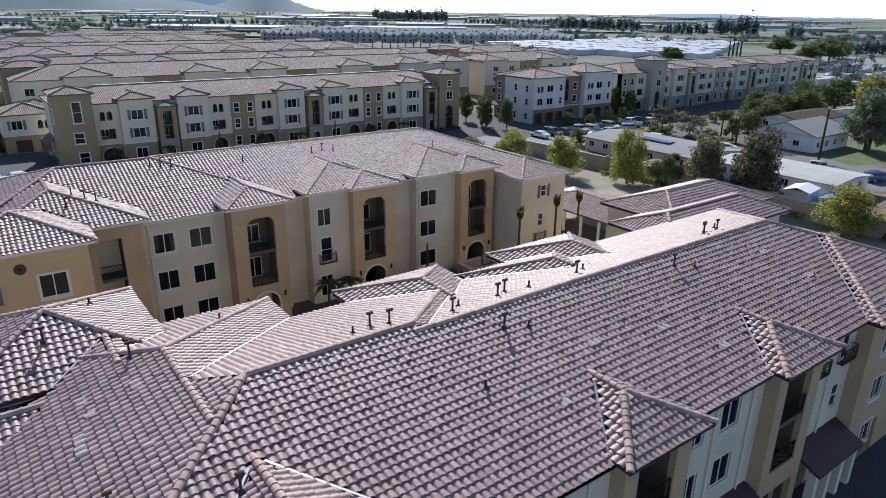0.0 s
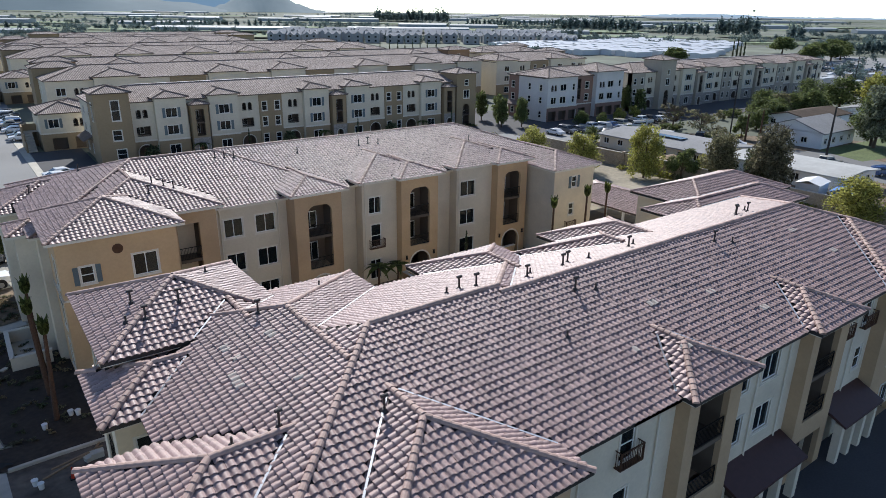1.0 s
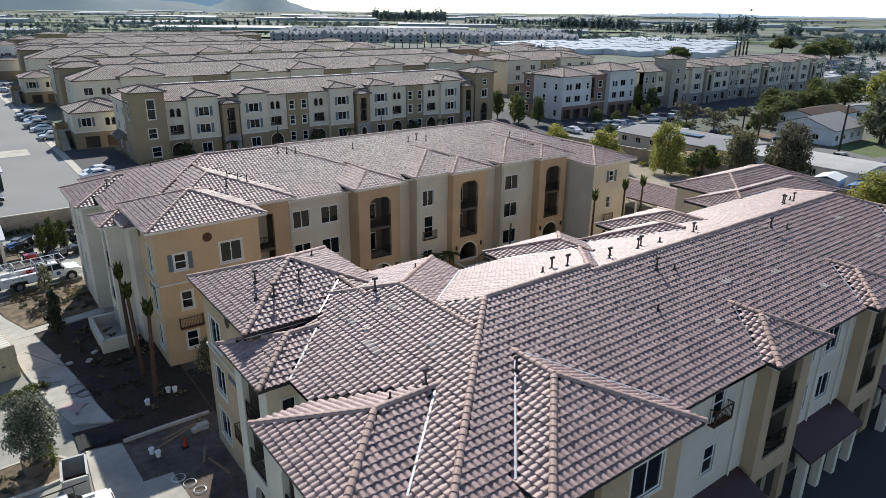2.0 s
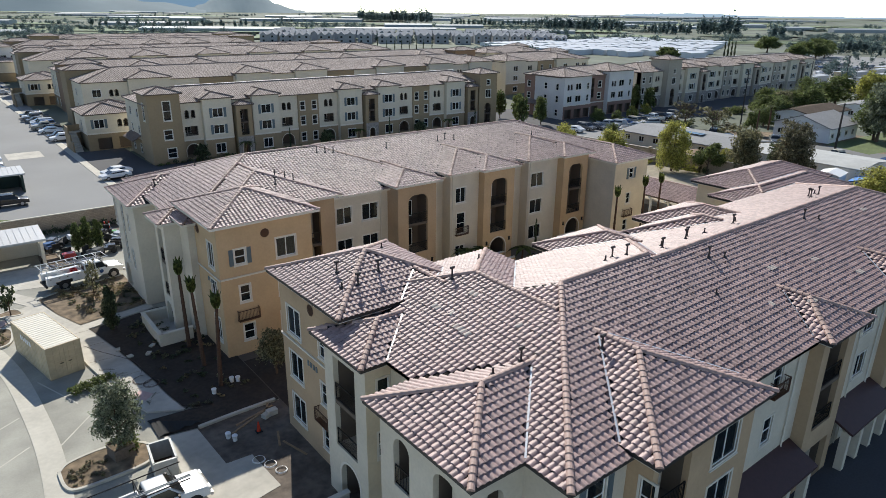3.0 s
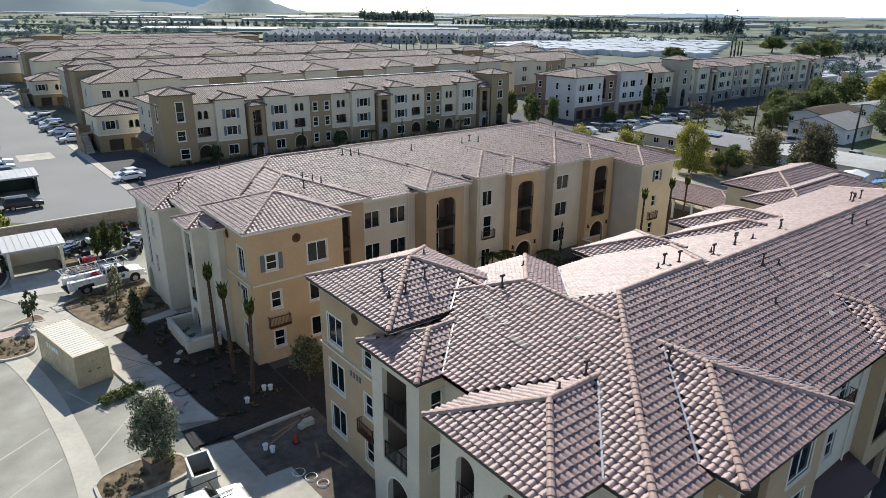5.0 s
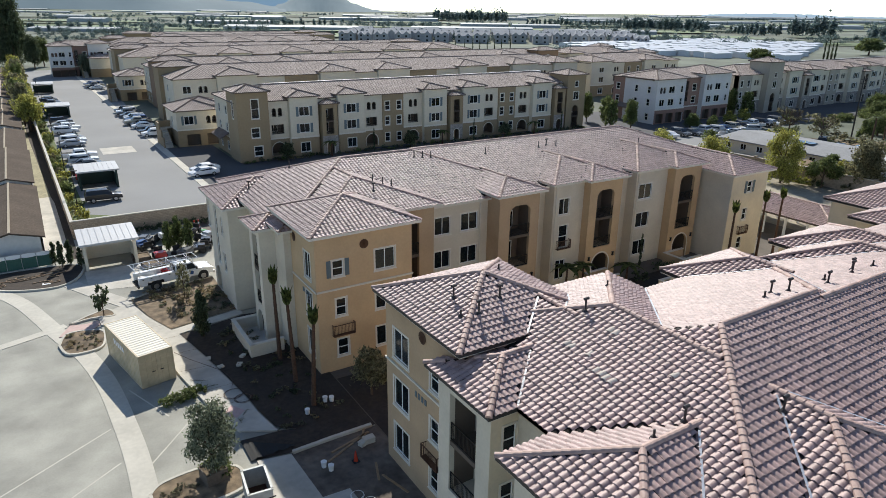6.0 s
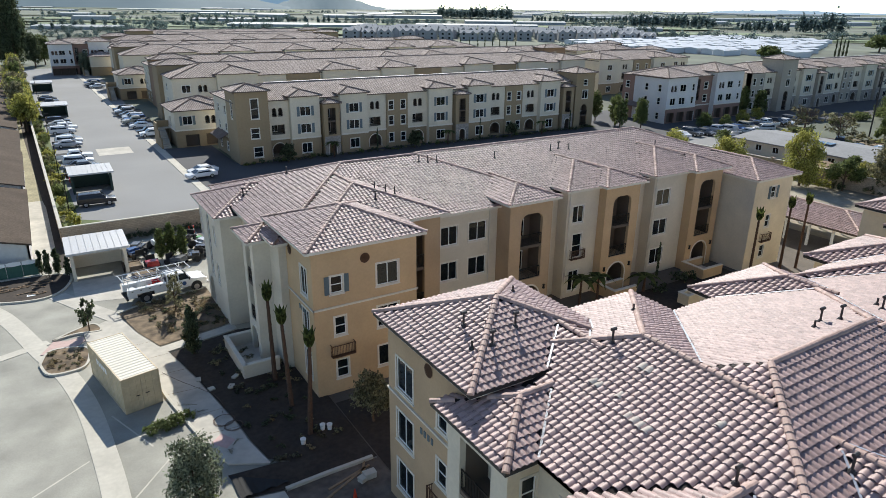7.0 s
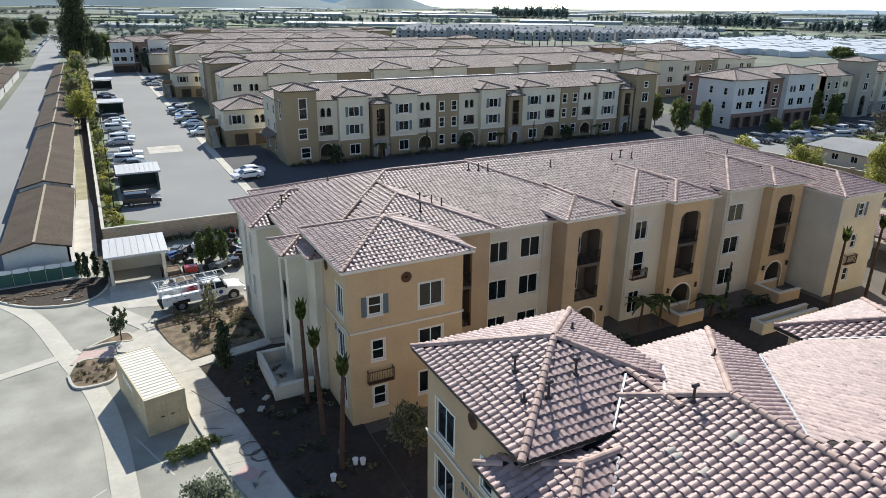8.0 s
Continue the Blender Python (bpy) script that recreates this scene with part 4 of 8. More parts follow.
# awnings over the ground-floor openings, and their piers
for x0, x1 in ((21.6, 28.1), (32.6, 37.7), (9.4, 17.1)):
    s = Soup()
    s.poly((x0, 11.2, 2.75), (x1, 11.2, 2.75), (x1, 12.95, 3.55), (x0, 12.95, 3.55))
    s.poly((x0, 11.2, 2.6), (x0, 12.95, 3.35), (x1, 12.95, 3.35), (x1, 11.2, 2.6))
    s.poly((x0, 11.2, 2.6), (x1, 11.2, 2.6), (x1, 11.2, 2.75), (x0, 11.2, 2.75))
    s.poly((x0, 11.2, 2.6), (x0, 11.2, 2.75), (x0, 12.95, 3.55), (x0, 12.95, 3.35))
    s.poly((x1, 11.2, 2.75), (x1, 11.2, 2.6), (x1, 12.95, 3.35), (x1, 12.95, 3.55))
    s.done("awning", material("dark_red_metal", (0.07, 0.032, 0.03), 0.5, 0.2, grain=0.1), bA, "dark red metal awning")
    for k in range(4):
        x = x0 + 0.3 + k * (x1 - x0 - 0.6) / 3
        Soup().box(x - 0.2, x + 0.2, 11.4, 11.85, 0, 2.68).done("pier", STUCCO["cream"], bA)

# medallions, vents and low patio walls
def medallion(building, m):
    s = Soup()
    for r0, r1 in ((0.28, 0.36), (0.10, 0.15)):
        for i in range(20):
            a, b = 2 * math.pi * i / 20, 2 * math.pi * (i + 1) / 20
            s.poly((r0 * math.cos(a), -0.05, r0 * math.sin(a)), (r0 * math.cos(b), -0.05, r0 * math.sin(b)), (r1 * math.cos(b), -0.05, r1 * math.sin(b)), (r1 * math.cos(a), -0.05, r1 * math.sin(a)))
    for i in range(8):
        a = math.pi * i / 8
        d = Vector((math.cos(a), 0, math.sin(a)))
        e = Vector((-math.sin(a), 0, math.cos(a))) * 0.025
        s.poly(*(tuple(Vector((0, -0.04, 0)) + q) for q in (d * 0.3 - e, d * 0.3 + e, -d * 0.3 + e, -d * 0.3 - e)))
    disc = [(0.33 * math.cos(2 * math.pi * i / 20), -0.02, 0.33 * math.sin(2 * math.pi * i / 20)) for i in range(20)]
    s.poly(*disc)
    o = s.done("medallion", RUST_IRON, building, "round brown iron medallion vent")
    o.matrix_local = m


def on_wall(vol, side, w, z):
    p0, u, n = frame_of(vol, side)
    return wall_matrix(p0, u) @ Matrix.Translation((along(vol, side, w), 0, z))


medallion(bA, on_wall(A["H"], "W", 31.9, 9.9))

# ---- building B ----
B = {
    "left": Vol(-3.75, 21.7, 51.3, 69.4, 10.1, s=0.328, colour="cream"),
    "right": Vol(12.7, 49.6, 51.9, 69.6, 10.1, s=0.335, hips="SNE", colour="cream"),
    "G": Vol(-3.2, 5.7, 46.4, 55.3, 10.95, hips="SNWE", colour="orange"),
    "K": Vol(-1.45, 9.7, 49.75, 60, 10.8, s=0.318, hips="SWE", colour="tan", flashed=False),
    "C": Vol(-5.5, 6, 60.55, 68.7, 9.7, s=0.355, hips="SNW", colour="cream"),
    "C2": Vol(-5.0, -1.8, 53.4, 57.2, 9.8, hips="SNW", colour="cream"),
    "b1": Vol(15.2, 20.8, 49.5, 59, 10.6, hips="SWE", colour="tan"),
    "b2": Vol(22.4, 31.4, 50.6, 59, 10.5, hips="SWE", colour="cream"),
    "b3": Vol(26.2, 31.6, 49.7, 59, 10.6, hips="SWE", colour="orange"),
    "b4": Vol(33.6, 43.2, 50.7, 59, 10.45, hips="SWE", colour="cream"),
    "b5": Vol(38.3, 43.6, 49.7, 59, 10.6, hips="SWE", colour="orange"),
    "E": Vol(43.2, 50.4, 46.2, 69, 9.85, colour="yellow"),
}
bB = apartment("apartment_building", "three-storey orange and cream stucco apartment building with clay tile roofs", list(B.values()), board=TRIM)
facade(bB, B["G"], "S", [(-0.95, 7.65, 0.85, 1.2, "shut"), (2.85, 7.5, 1.65, 1.6, "slider"), (-0.8, 4.5, 0.8, 1.35, "hung"), (2.85, 4.3, 1.65, 1.6, "slider"), (-0.75, 1.2, 0.85, 1.35, "hung"), (-0.75, 2.95, 1.7, 0.9, "rail"), (2.85, 1.2, 1.65, 1.6, "slider")])
facade(bB, B["G"], "W", col(48.5, 1.2, 2.0, "slider") + col(52.6, 0.7, 1.2, "hung") + [(52.6, 3.6, 1.3, 0.9, "rail")])
facade(bB, B["G"], "E", [])
facade(bB, B["G"], "N", [])
medallion(bB, on_wall(B["G"], "S", 1.15, 9.75))
medallion(bB, on_wall(B["G"], "W", 51.0, 9.75))
facade(bB, B["K"], "S", [(6.9, 3.4, 1.7, 6.2, "balcony")])
facade(bB, B["K"], "E", [])
facade(bB, B["K"], "W", [])
band(bB, B["G"], "S", 6.55)
band(bB, B["G"], "W", 6.55)
facade(bB, B["left"], "S", col(10.95, 1.6, 1.6, "slider") + col(13.75, 1.75, 1.6, "slider"))
for s in "NWE":
    facade(bB, B["left"], s, [])
for s in "SNE":
    facade(bB, B["right"], s, [])
facade(bB, B["C"], "W", [(68.2, 6.2, 0.7, 2.8, "hung"), (65.6, 3.2, 0.8, 5.6, "hung"), (63.6, 6.6, 0.6, 1.6, "hung"), (63.6, 3.0, 0.7, 1.8, "hung"), (66.6, 0.2, 1.4, 2.4, "arch")])
facade(bB, B["C"], "S", [])
facade(bB, B["C"], "N", [])
facade(bB, B["C2"], "W", [(55.3, 3.0, 1.2, 6.0, "balcony"), (55.3, 0, 1.5, 2.4, "arch")])
facade(bB, B["C2"], "S", [])
facade(bB, B["C2"], "N", [])
for k, w in (("b1", 18.1), ("b3", 28.9), ("b5", 41.0)):
    facade(bB, B[k], "S", [(w, 3.5, 2.3, 5.9, "balcony", 0.7), (w, 0, 2.3, 2.8, "arch")])
    facade(bB, B[k], "W", [])
    facade(bB, B[k], "E", [])
facade(bB, B["b2"], "S", [(24.3, 7.3, 1.3, 1.6, "slider"), (24.4, 3.9, 1.1, 2.3, "juliet"), (24.3, 0.6, 1.2, 2.0, "slider")], until=26.75)
facade(bB, B["b4"], "S", col(35.6, 1.9, 1.6, "slider"), until=38.85)
for k in ("b2", "b4"):
    facade(bB, B[k], "W", [])
    facade(bB, B[k], "E", [])
facade(bB, B["E"], "S", [(46.8, 7.6, 0.75, 1.2, "shut"), (46.6, 4.5, 0.7, 1.3, "hung"), (46.5, 1.2, 0.75, 1.3, "hung"), (46.5, 2.95, 1.5, 0.9, "rail")])
for s in "WEN":
    facade(bB, B["E"], s, [], colour="cream" if s == "W" else "yellow")

# wall lamps beside the arches, and rainwater pipes
def sconce(building, vol, side, w, z):
    o = Soup().box(-0.09, 0.09, -0.16, 0, -0.05, 0.05).box(-0.07, 0.07, -0.15, -0.03, 0.05, 0.3).box(-0.1, 0.1, -0.18, 0, 0.3, 0.35).done("wall_lamp", IRON, building, "small dark iron wall lamp")
    o.matrix_local = on_wall(vol, side, w, z)


def rainpipe(building, vol, side, w, top):
    o = Soup().tube((0, -0.08, 0.1), (0, -0.08, top - 0.3), 0.045, 0.045, 8).box(-0.1, 0.1, -0.16, 0, top - 0.3, top - 0.1).done("rainwater_pipe", TRIM, building, "pale painted rainwater pipe")
    o.matrix_local = on_wall(vol, side, w, 0)


for k, w in (("b1", 18.1), ("b3", 28.9), ("b5", 41.0)):
    for e in (-1.65, 1.65):
        sconce(bB, B[k], "S", w + e, 2.3)
for w in (9.85, 14.9):
    rainpipe(bB, B["left"], "S", w, 10.0)
rainpipe(bB, B["b2"], "S", 23.2, 10.4)
rainpipe(bB, B["b4"], "S", 34.4, 10.4)
sconce(bA, A["P"], "W", 16.9, 2.3)
sconce(bA, A["P"], "W", 19.8, 2.3)
for w in (11.0, 16.0, 24.2, 27.2, 35.2):
    rainpipe(bA, A["main"] if w < 22 else LONG, "S", w, 9.9)

# patio walls at the west end
def patio(x0, x1, y0, y1, h, label, colour="cream", floor=CONCRETE):
    p = thing("patio_wall", label, "patio wall")
    for a, b, c, d in ((x0, x0 + 0.25, y0, y1), (x0 + 0.25, x1, y0, y0 + 0.25), (x0 + 0.25, x1, y1 - 0.25, y1)):
        Soup().box(a, b, c, d, 0, h).done("wall_panel", STUCCO[colour], p)
        Soup().box(a - 0.04, b + 0.04, c - 0.04, d + 0.04, h, h + 0.08).done("coping", TRIM, p, "pale stucco coping")
    Soup().box(x0 + 0.25, x1, y0 + 0.25, y1 - 0.25, 0, 0.12).done("patio_floor", floor, p)
    return p


patio(-6.4, -3.7, 52.0, 57.4, 1.05, "low cream stucco patio wall beside the building")
patio(-5.8, -3.5, 21.8, 27.0, 1.0, "low cream stucco patio wall at the entrance")
for x0, x1, y0, y1, h, c in ((26.8, 29.7, 48.1, 50.2, 1.0, "orange"), (31.9, 38.8, 43.9, 45.1, 1.0, "yellow"), (38.5, 41.5, 47.5, 50.2, 1.0, "orange")):
    patio(x0, x1, y0, y1, h, "low %s stucco patio wall in the courtyard" % ("pale yellow" if c == "yellow" else c), c)

# house numbers, as plain raised bars
for b, v, y, z in ((bA, A["H"], 32.6, 6.0), (bB, B["G"], 49.6, 5.85)):
    for k in range(4):
        o = Soup().box(-0.09, 0.09, -0.04, 0, 0, 0.34).done("number_bar", SHUTTER, b, "plain dark bar of a house number")
        o.matrix_local = on_wall(v, "W", y - k * 0.34, z)


# vent pipes on the roofs
def vent(x, y, h=0.75, tee=False, parent=None):
    z = max(float(v.height(x, y)) for v in parent)
    p = thing("vent_pipe", "dark metal vent pipe standing on the tile roof", "vent pipe", "roof vents", at=(x, y, z))
    s = Soup().tube((0, 0, -0.1), (0, 0, h), 0.05, 0.05, 8)
    s.done("pipe", PIPE, p)
    if tee:
        Soup().tube((-0.13, 0.0, h), (0.15, 0.0, h), 0.075, 0.075, 8).done("cowl", PIPE, p)
    Soup().tube((0, 0, 0.02), (0, 0, 0.16), 0.17, 0.08, 8).done("collar", PIPE, p, "dark metal collar")
    return p


VA, VB = list(A.values()), list(B.values())
for x, y, tee in ((11.6, 22.6, 0), (12.6, 22.9, 1), (13.3, 22.4, 1), (16.6, 22.2, 1), (17.4, 22.8, 0), (19.6, 22.5, 1), (20.4, 22.9, 1), (21.6, 22.4, 0), (25.0, 22.3, 1), (25.8, 22.6, 0), (36.6, 22.3, 1), (37.4, 22.8, 1), (38.2, 22.4, 1), (38.9, 23.0, 0),
                  (17.5, 19.6, 1), (18.6, 19.2, 0), (30.0, 19.8, 1), (31.2, 19.3, 0), (-0.8, 29.6, 1), (-1.6, 30.0, 0), (-1.0, 31.6, 1), (0.9, 30.2, 1), (3.6, 26.8, 1), (4.6, 17.0, 1), (1.2, 18.8, 1), (-0.6, 18.7, 0), (14.5, 17.2, 0), (8.2, 29.8, 0), (3.2, 33.4, 0)):
    vent(x, y, 0.72 if tee else 0.42, bool(tee), VA)
for x, y, tee in ((5.5, 54.2, 0), (6.3, 53.9, 0), (7.0, 53.7, 0), (4.9, 52.8, 1), (12.2, 59.0, 0), (13.0, 58.8, 0), (13.8, 58.6, 0), (28, 58.6, 1), (29, 58.2, 0), (26.8, 58.4, 0), (-2.4, 63.0, 1), (1.6, 63.5, 0), (40, 56.8, 0), (20, 58.4, 0)):
    vent(x, y, 0.7, bool(tee), VB)

# pale replaced or loose tiles on the roof, mostly in pairs
rng = random.Random(12)
PALE_TILE = material("pale_tile", (0.46, 0.40, 0.35), 0.8, grain=0.2, grain_size=12)
pale = bpy.data.meshes.new("loose_tile")
pale.from_pydata(tile_shape()[0], [], tile_shape()[1])
pale.materials.append(PALE_TILE)
pale.shade_smooth()
for i in range(15):
    x, y = (rng.uniform(5, 38), rng.uniform(13.2, 19.4)) if i < 9 else (rng.uniform(-0.5, 3.4), rng.uniform(20.5, 26.5))
    for k in range(rng.choice((1, 2, 2))):
        px, py = (x + 0.34 * k, y) if i < 9 else (x, y + 0.34 * k)
        z = max(float(v.height(px, py)) for v in VA)
        up = Vector((0, 1, 0.32) if i < 9 else (1, 0, 0.32)).normalized()
        across = Vector((1, 0, 0) if i < 9 else (0, -1, 0))
        off = across.cross(up)
        o = new("loose_tile", pale)
        o.matrix_world = Matrix(((across.x, up.x, off.x, px), (across.y, up.y, off.y, py), (across.z, up.z, off.z, z + 0.045), (0, 0, 0, 1))) @ Matrix.Rotation(rng.uniform(-0.15, 0.15), 4, "Z")
        tagged(o, "pale replacement tile lying on the tile roof", "roof tile", "loose tiles")


# ---- townhouses behind ----
WHITE_ROOF = material("white_ridge_membrane", (0.55, 0.55, 0.54), 0.6, grain=0.05)


def two_tone(b, v, side, items, low="ochre", high=None, split=3.4):
    """A wall in two colours: a darker ground floor and a paler upper part, with a string course between."""
    lo = [i for i in items if i[1] < split - 0.5]
    hi = [i for i in items if i[1] >= split - 0.5]
    facade(b, v, side, lo, colour=low, z1=split)
    facade(b, v, side, hi, colour=high or v.colour, z0=split)
    band(b, v, side, split - 0.1, 0.25, 0.08)


def pair_arch(x, sill):
    return [(x - 0.55, sill, 0.8, 1.5, "balcony", 0.4), (x + 0.55, sill, 0.8, 1.5, "balcony", 0.4)]


def town_row(x0, x1, y0, depth, h, label, detail=2, pattern="TABSBAOABSBAOABST", high="ivory", low="ochre", mid="ochre", white=False, rear=False, tower=1.9):
    """A row of joined townhouses: a long hipped roof; towers, bays with roofs of their own, stair fronts and recessed stretches."""
    width = {"T": 6.4, "A": 4.3, "B": 6.2, "S": 4.2, "O": 6.0, "V": 10.5, "R": 6.5}
    total = sum(width[c] for c in pattern)
    k = (x1 - x0) / total
    main = Vol(x0, x1, y0 + 1.3, y0 + depth, h, s=0.27, over=0.4, colour=high)
    vols, fronts, x = [main], [], x0
    for i, c in enumerate(pattern):
        w = width[c] * k
        cx = x + w / 2
        if c == "T" and rear:
            v = Vol(x - 1.0, x + w, y0 + depth - 6.8, y0 + depth + 0.6, h + tower, s=0.3, over=0.45, colour="brown" if rear == 2 else mid)
        elif c == "T":
            v = Vol(x - 0.35, x + w + 0.35, y0 - 0.5, y0 + 6.6, h + tower, s=0.3, over=0.45, colour=mid)
        elif c == "B":
            v = Vol(x - 0.35, x + w + 0.35, y0 + 0.2, y0 + depth * 0.6, h + 0.55, s=0.27, hips="SWE", over=0.45, colour=high)
        elif c == "V":
            v = Vol(x - 0.4, x + w + 0.4, y0 - 0.2, y0 + depth * 0.75, h + (0.2 if i == 0 else 0.9), s=0.3, over=0.6, colour="grey")
        elif c == "S":
            v = Vol(x, x + w, y0 - 0.4, y0 + 3, h - 0.9, s=0.35, hips="SNWE", over=0.35, colour=mid)
        elif c == "O":
            v = Vol(x, x + w, y0 + 1.05, y0 + 3.5, h, over=0.4, colour=mid)
        else:
            v = main
        if v is not main and c != "O":
            vols.append(v)
        fronts.append((c, v, cx, w))
        x += w
    b = thing("townhouse_row", label, "townhouse", "townhouse rows")
    roof(vols, b, real=False)
    if white:
        zr = h + (depth - 1.3) / 2 * 0.27
        yr = y0 + 1.3 + (depth - 1.3) / 2
        Soup().box(x0 + 8, x1 - 6, yr + 0.3, yr + 1.0, zr - 0.4, zr + 0.1).done("ridge_membrane", WHITE_ROOF, b, "white roofing strip along the ridge")
    mains = []
    for i, (c, v, cx, w) in enumerate(fronts):
        it = []
        if detail:
            if c == "T" and rear:
                it = [(cx, h - 0.6, 1.0, 1.6, "hung")]
            elif c == "T" and i == 0:
                it = [(cx + 0.4, 7.5, 1.3, 3.3, "hung"), (cx + 0.2, 4.2, 1.4, 1.7, "hung"), (cx + 0.5, 1.0, 1.5, 1.7, "hung")]
            elif c == "T":
                it = [(cx, 9.4, 1.0, 1.2, "hung"), (cx, 6.5, 1.6, 1.8, "slider"), (cx, 0.2, 2.0, 5.0, "balcony", 1.0)]
            elif c == "B":
                it = [(cx, 7.3, 1.9, 1.6, "slider"), (cx, 4.3, 1.9, 1.6, "slider"), (cx, 0.8, 1.8, 1.7, "slider")]
            elif c == "V":
                it = pair_arch(cx - w * 0.28, 7.2) + [(cx + 0.2, 7.2, 2.0, 1.6, "slider"), (cx + w * 0.36, 7.2, 0.8, 1.6, "hung"), (cx - w * 0.28, 4.2, 1.7, 1.6, "slider"), (cx + 0.2, 4.2, 2.0, 1.6, "slider"), (cx + w * 0.36, 4.2, 0.8, 1.6, "hung")] + [(cx + d * w, 0, 2.6, 2.4, "garage") for d in (-0.3, 0.03, 0.36)]
            elif c == "R":
                it = [(cx - 1.4, 4.6, 1.2, 5.0, "balcony"), (cx + 1.4, 7.2, 1.4, 1.6, "hung"), (cx + 1.4, 4.2, 1.4, 1.6, "hung"), (cx, 0, 2.6, 2.4, "garage")]
            elif c == "S":
                it = [(cx, 3.7, 1.5, 4.7, "balcony"), (cx, 0, 1.4, 2.4, "arch")]
            elif c == "A":
                it = pair_arch(cx, 7.3) + [(cx, 4.2, 2.3, 1.7, "balcony"), (cx, 0.4, 2.5, 2.3, "arch")]
            else:
                it = [(cx + d, z, 1.0, 1.7, "hung") for d in (-w * 0.24, w * 0.24) for z in (7.1, 4.2, 1.0)]
        if v is main:
            mains += it
        elif c == "S":
            facade(b, v, "S", [i for i in it if i[1] > 1], colour=mid, z0=3.4)
            facade(b, v, "S", [i for i in it if i[1] < 1], colour="stone", z1=3.4)
        elif c == "T":
            facade(b, v, "S", it, colour="brown" if rear == 2 else mid)
            if rear and detail:
                mains += pair_arch(cx + 1.9, 7.3) + [(cx - 1.6, 7.3, 1.8, 1.6, "slider"), (cx - 1.6, 4.2, 1.8, 1.6, "slider"), (cx + 1.9, 4.2, 1.8, 1.6, "slider")]
        elif c == "O":
            facade(b, v, "S", it)
        else:
            two_tone(b, v, "S", it, low)
        if c == "B" and detail > 1:
            for e in (-1.3, 1.3):
                for z in (7.3, 4.3):
                    o = Soup().box(-0.24, 0.24, -0.06, 0, -0.05, 1.65).done("shutter", SHUTTER, b, "blue-grey shutter")
                    o.matrix_local = on_wall(v, "S", cx + e, z)
        if v is not main:
            for s in "WE":
                facade(b, v, s, [(v.y0 + 3.2, 7.4, 1.1, 3.0, "hung")] if c == "T" and detail > 1 and s == "W" else [(v.y0 + d, z, 0.9, 1.6, "hung") for d in (3, 7) for z in (7.2, 4.2, 0.8)] if c == "V" and s == "W" and i == 0 else [])
            if c in "TSV":
                facade(b, v, "N", [])
    two_tone(b, main, "S", mains, low)
    facade(b, main, "N", [])
    facade(b, main, "E", [])
    two_tone(b, main, "W", [(y0 + 4 + d, z, 1.1, 1.5, "hung") for d in (4.5, 9) for z in (7.3, 4.3, 1.0)] if detail else [], low)
    if detail > 1:
        yy = y0 + 7.5
        Soup().poly((x0 - 1.2, yy, 3.3), (x0 - 1.2, yy + 7, 3.3), (x0 + 0.4, yy + 7, 4.2), (x0 + 0.4, yy, 4.2)).poly((x0 - 1.2, yy, 3.1), (x0 + 0.4, yy, 4.0), (x0 + 0.4, yy + 7, 4.0), (x0 - 1.2, yy + 7, 3.1)).poly((x0 - 1.2, yy, 3.1), (x0 - 1.2, yy + 7, 3.1), (x0 - 1.2, yy + 7, 3.3), (x0 - 1.2, yy, 3.3)).poly((x0 - 1.2, yy, 3.1), (x0 - 1.2, yy, 3.3), (x0 + 0.4, yy, 4.2), (x0 + 0.4, yy, 4.0)).done("porch_roof", FAR_TILE, b, "lean-to tiled porch roof")
    return b


def carriage(x0, x1, y0, y1, h=6.9, detail=True):
    """A low two-storey block at the end of a row, over garages, with an outside stair."""
    b = thing("carriage_house", "two-storey ivory and ochre stucco block over garages", "townhouse", "carriage houses")
    v = Vol(x0, x1, y0, y1, h, s=0.33, over=0.5, colour="ivory")
    cx = (x0 + x1) / 2
    roof([v, Vol(x0 + 3, x1 + 1.5, y0 + 5, y1 + 1.5, h + 0.3, s=0.33, over=0.5, colour="ivory")], b, real=False)
    two_tone(b, v, "S", ([(cx - 1.8, 4.2, 1.7, 1.6, "slider")] + pair_arch(cx + 2.4, 4.2) + [(cx - 1.2, 0, 2.5, 2.3, "garage"), (cx + 2.6, 0, 2.5, 2.3, "garage")]) if detail else [], split=3.2)
    two_tone(b, v, "W", [((y0 + y1) / 2 - 1, 3.4, 1.0, 2.1, "hung")] if detail else [], split=3.2)
    if detail:
        for e in (-1.2, 1.2):
            o = Soup().box(-0.22, 0.22, -0.06, 0, -0.05, 1.65).done("shutter", SHUTTER, b, "blue-grey shutter")
            o.matrix_local = on_wall(v, "S", cx - 1.8 + e, 4.2)
    facade(b, v, "N", [])
    facade(b, v, "E", [])
    for k in range(9):
        Soup().box(x0 - 1.9, x0 - 0.5, y0 + 1.0 + 0.55 * k, y0 + 1.55 + 0.55 * k, 0, 0.34 * (k + 1)).done("step", CONCRETE, b)
    for k, (a, c, z) in enumerate(((0.8, 2.6, 1.9), (2.6, 4.4, 3.1), (4.4, 7.5, 4.3))):
        Soup().box(x0 - 2.2, x0 - 1.95, y0 + a, y0 + c, 0, z).done("stair_wall", STUCCO["ochre"], b, "ochre stepped stair wall")
    Soup().box(x0 - 1.9, x0 + 0.45, y0 + 6, y0 + 7.5, 2.9, 3.1).done("landing", CONCRETE, b)
    Soup().box(x0 - 1.95, x0 + 0.45, y0 + 7.25, y0 + 7.5, 0, 4.3).done("stair_wall", STUCCO["ochre"], b, "ochre stepped stair wall")
    return b


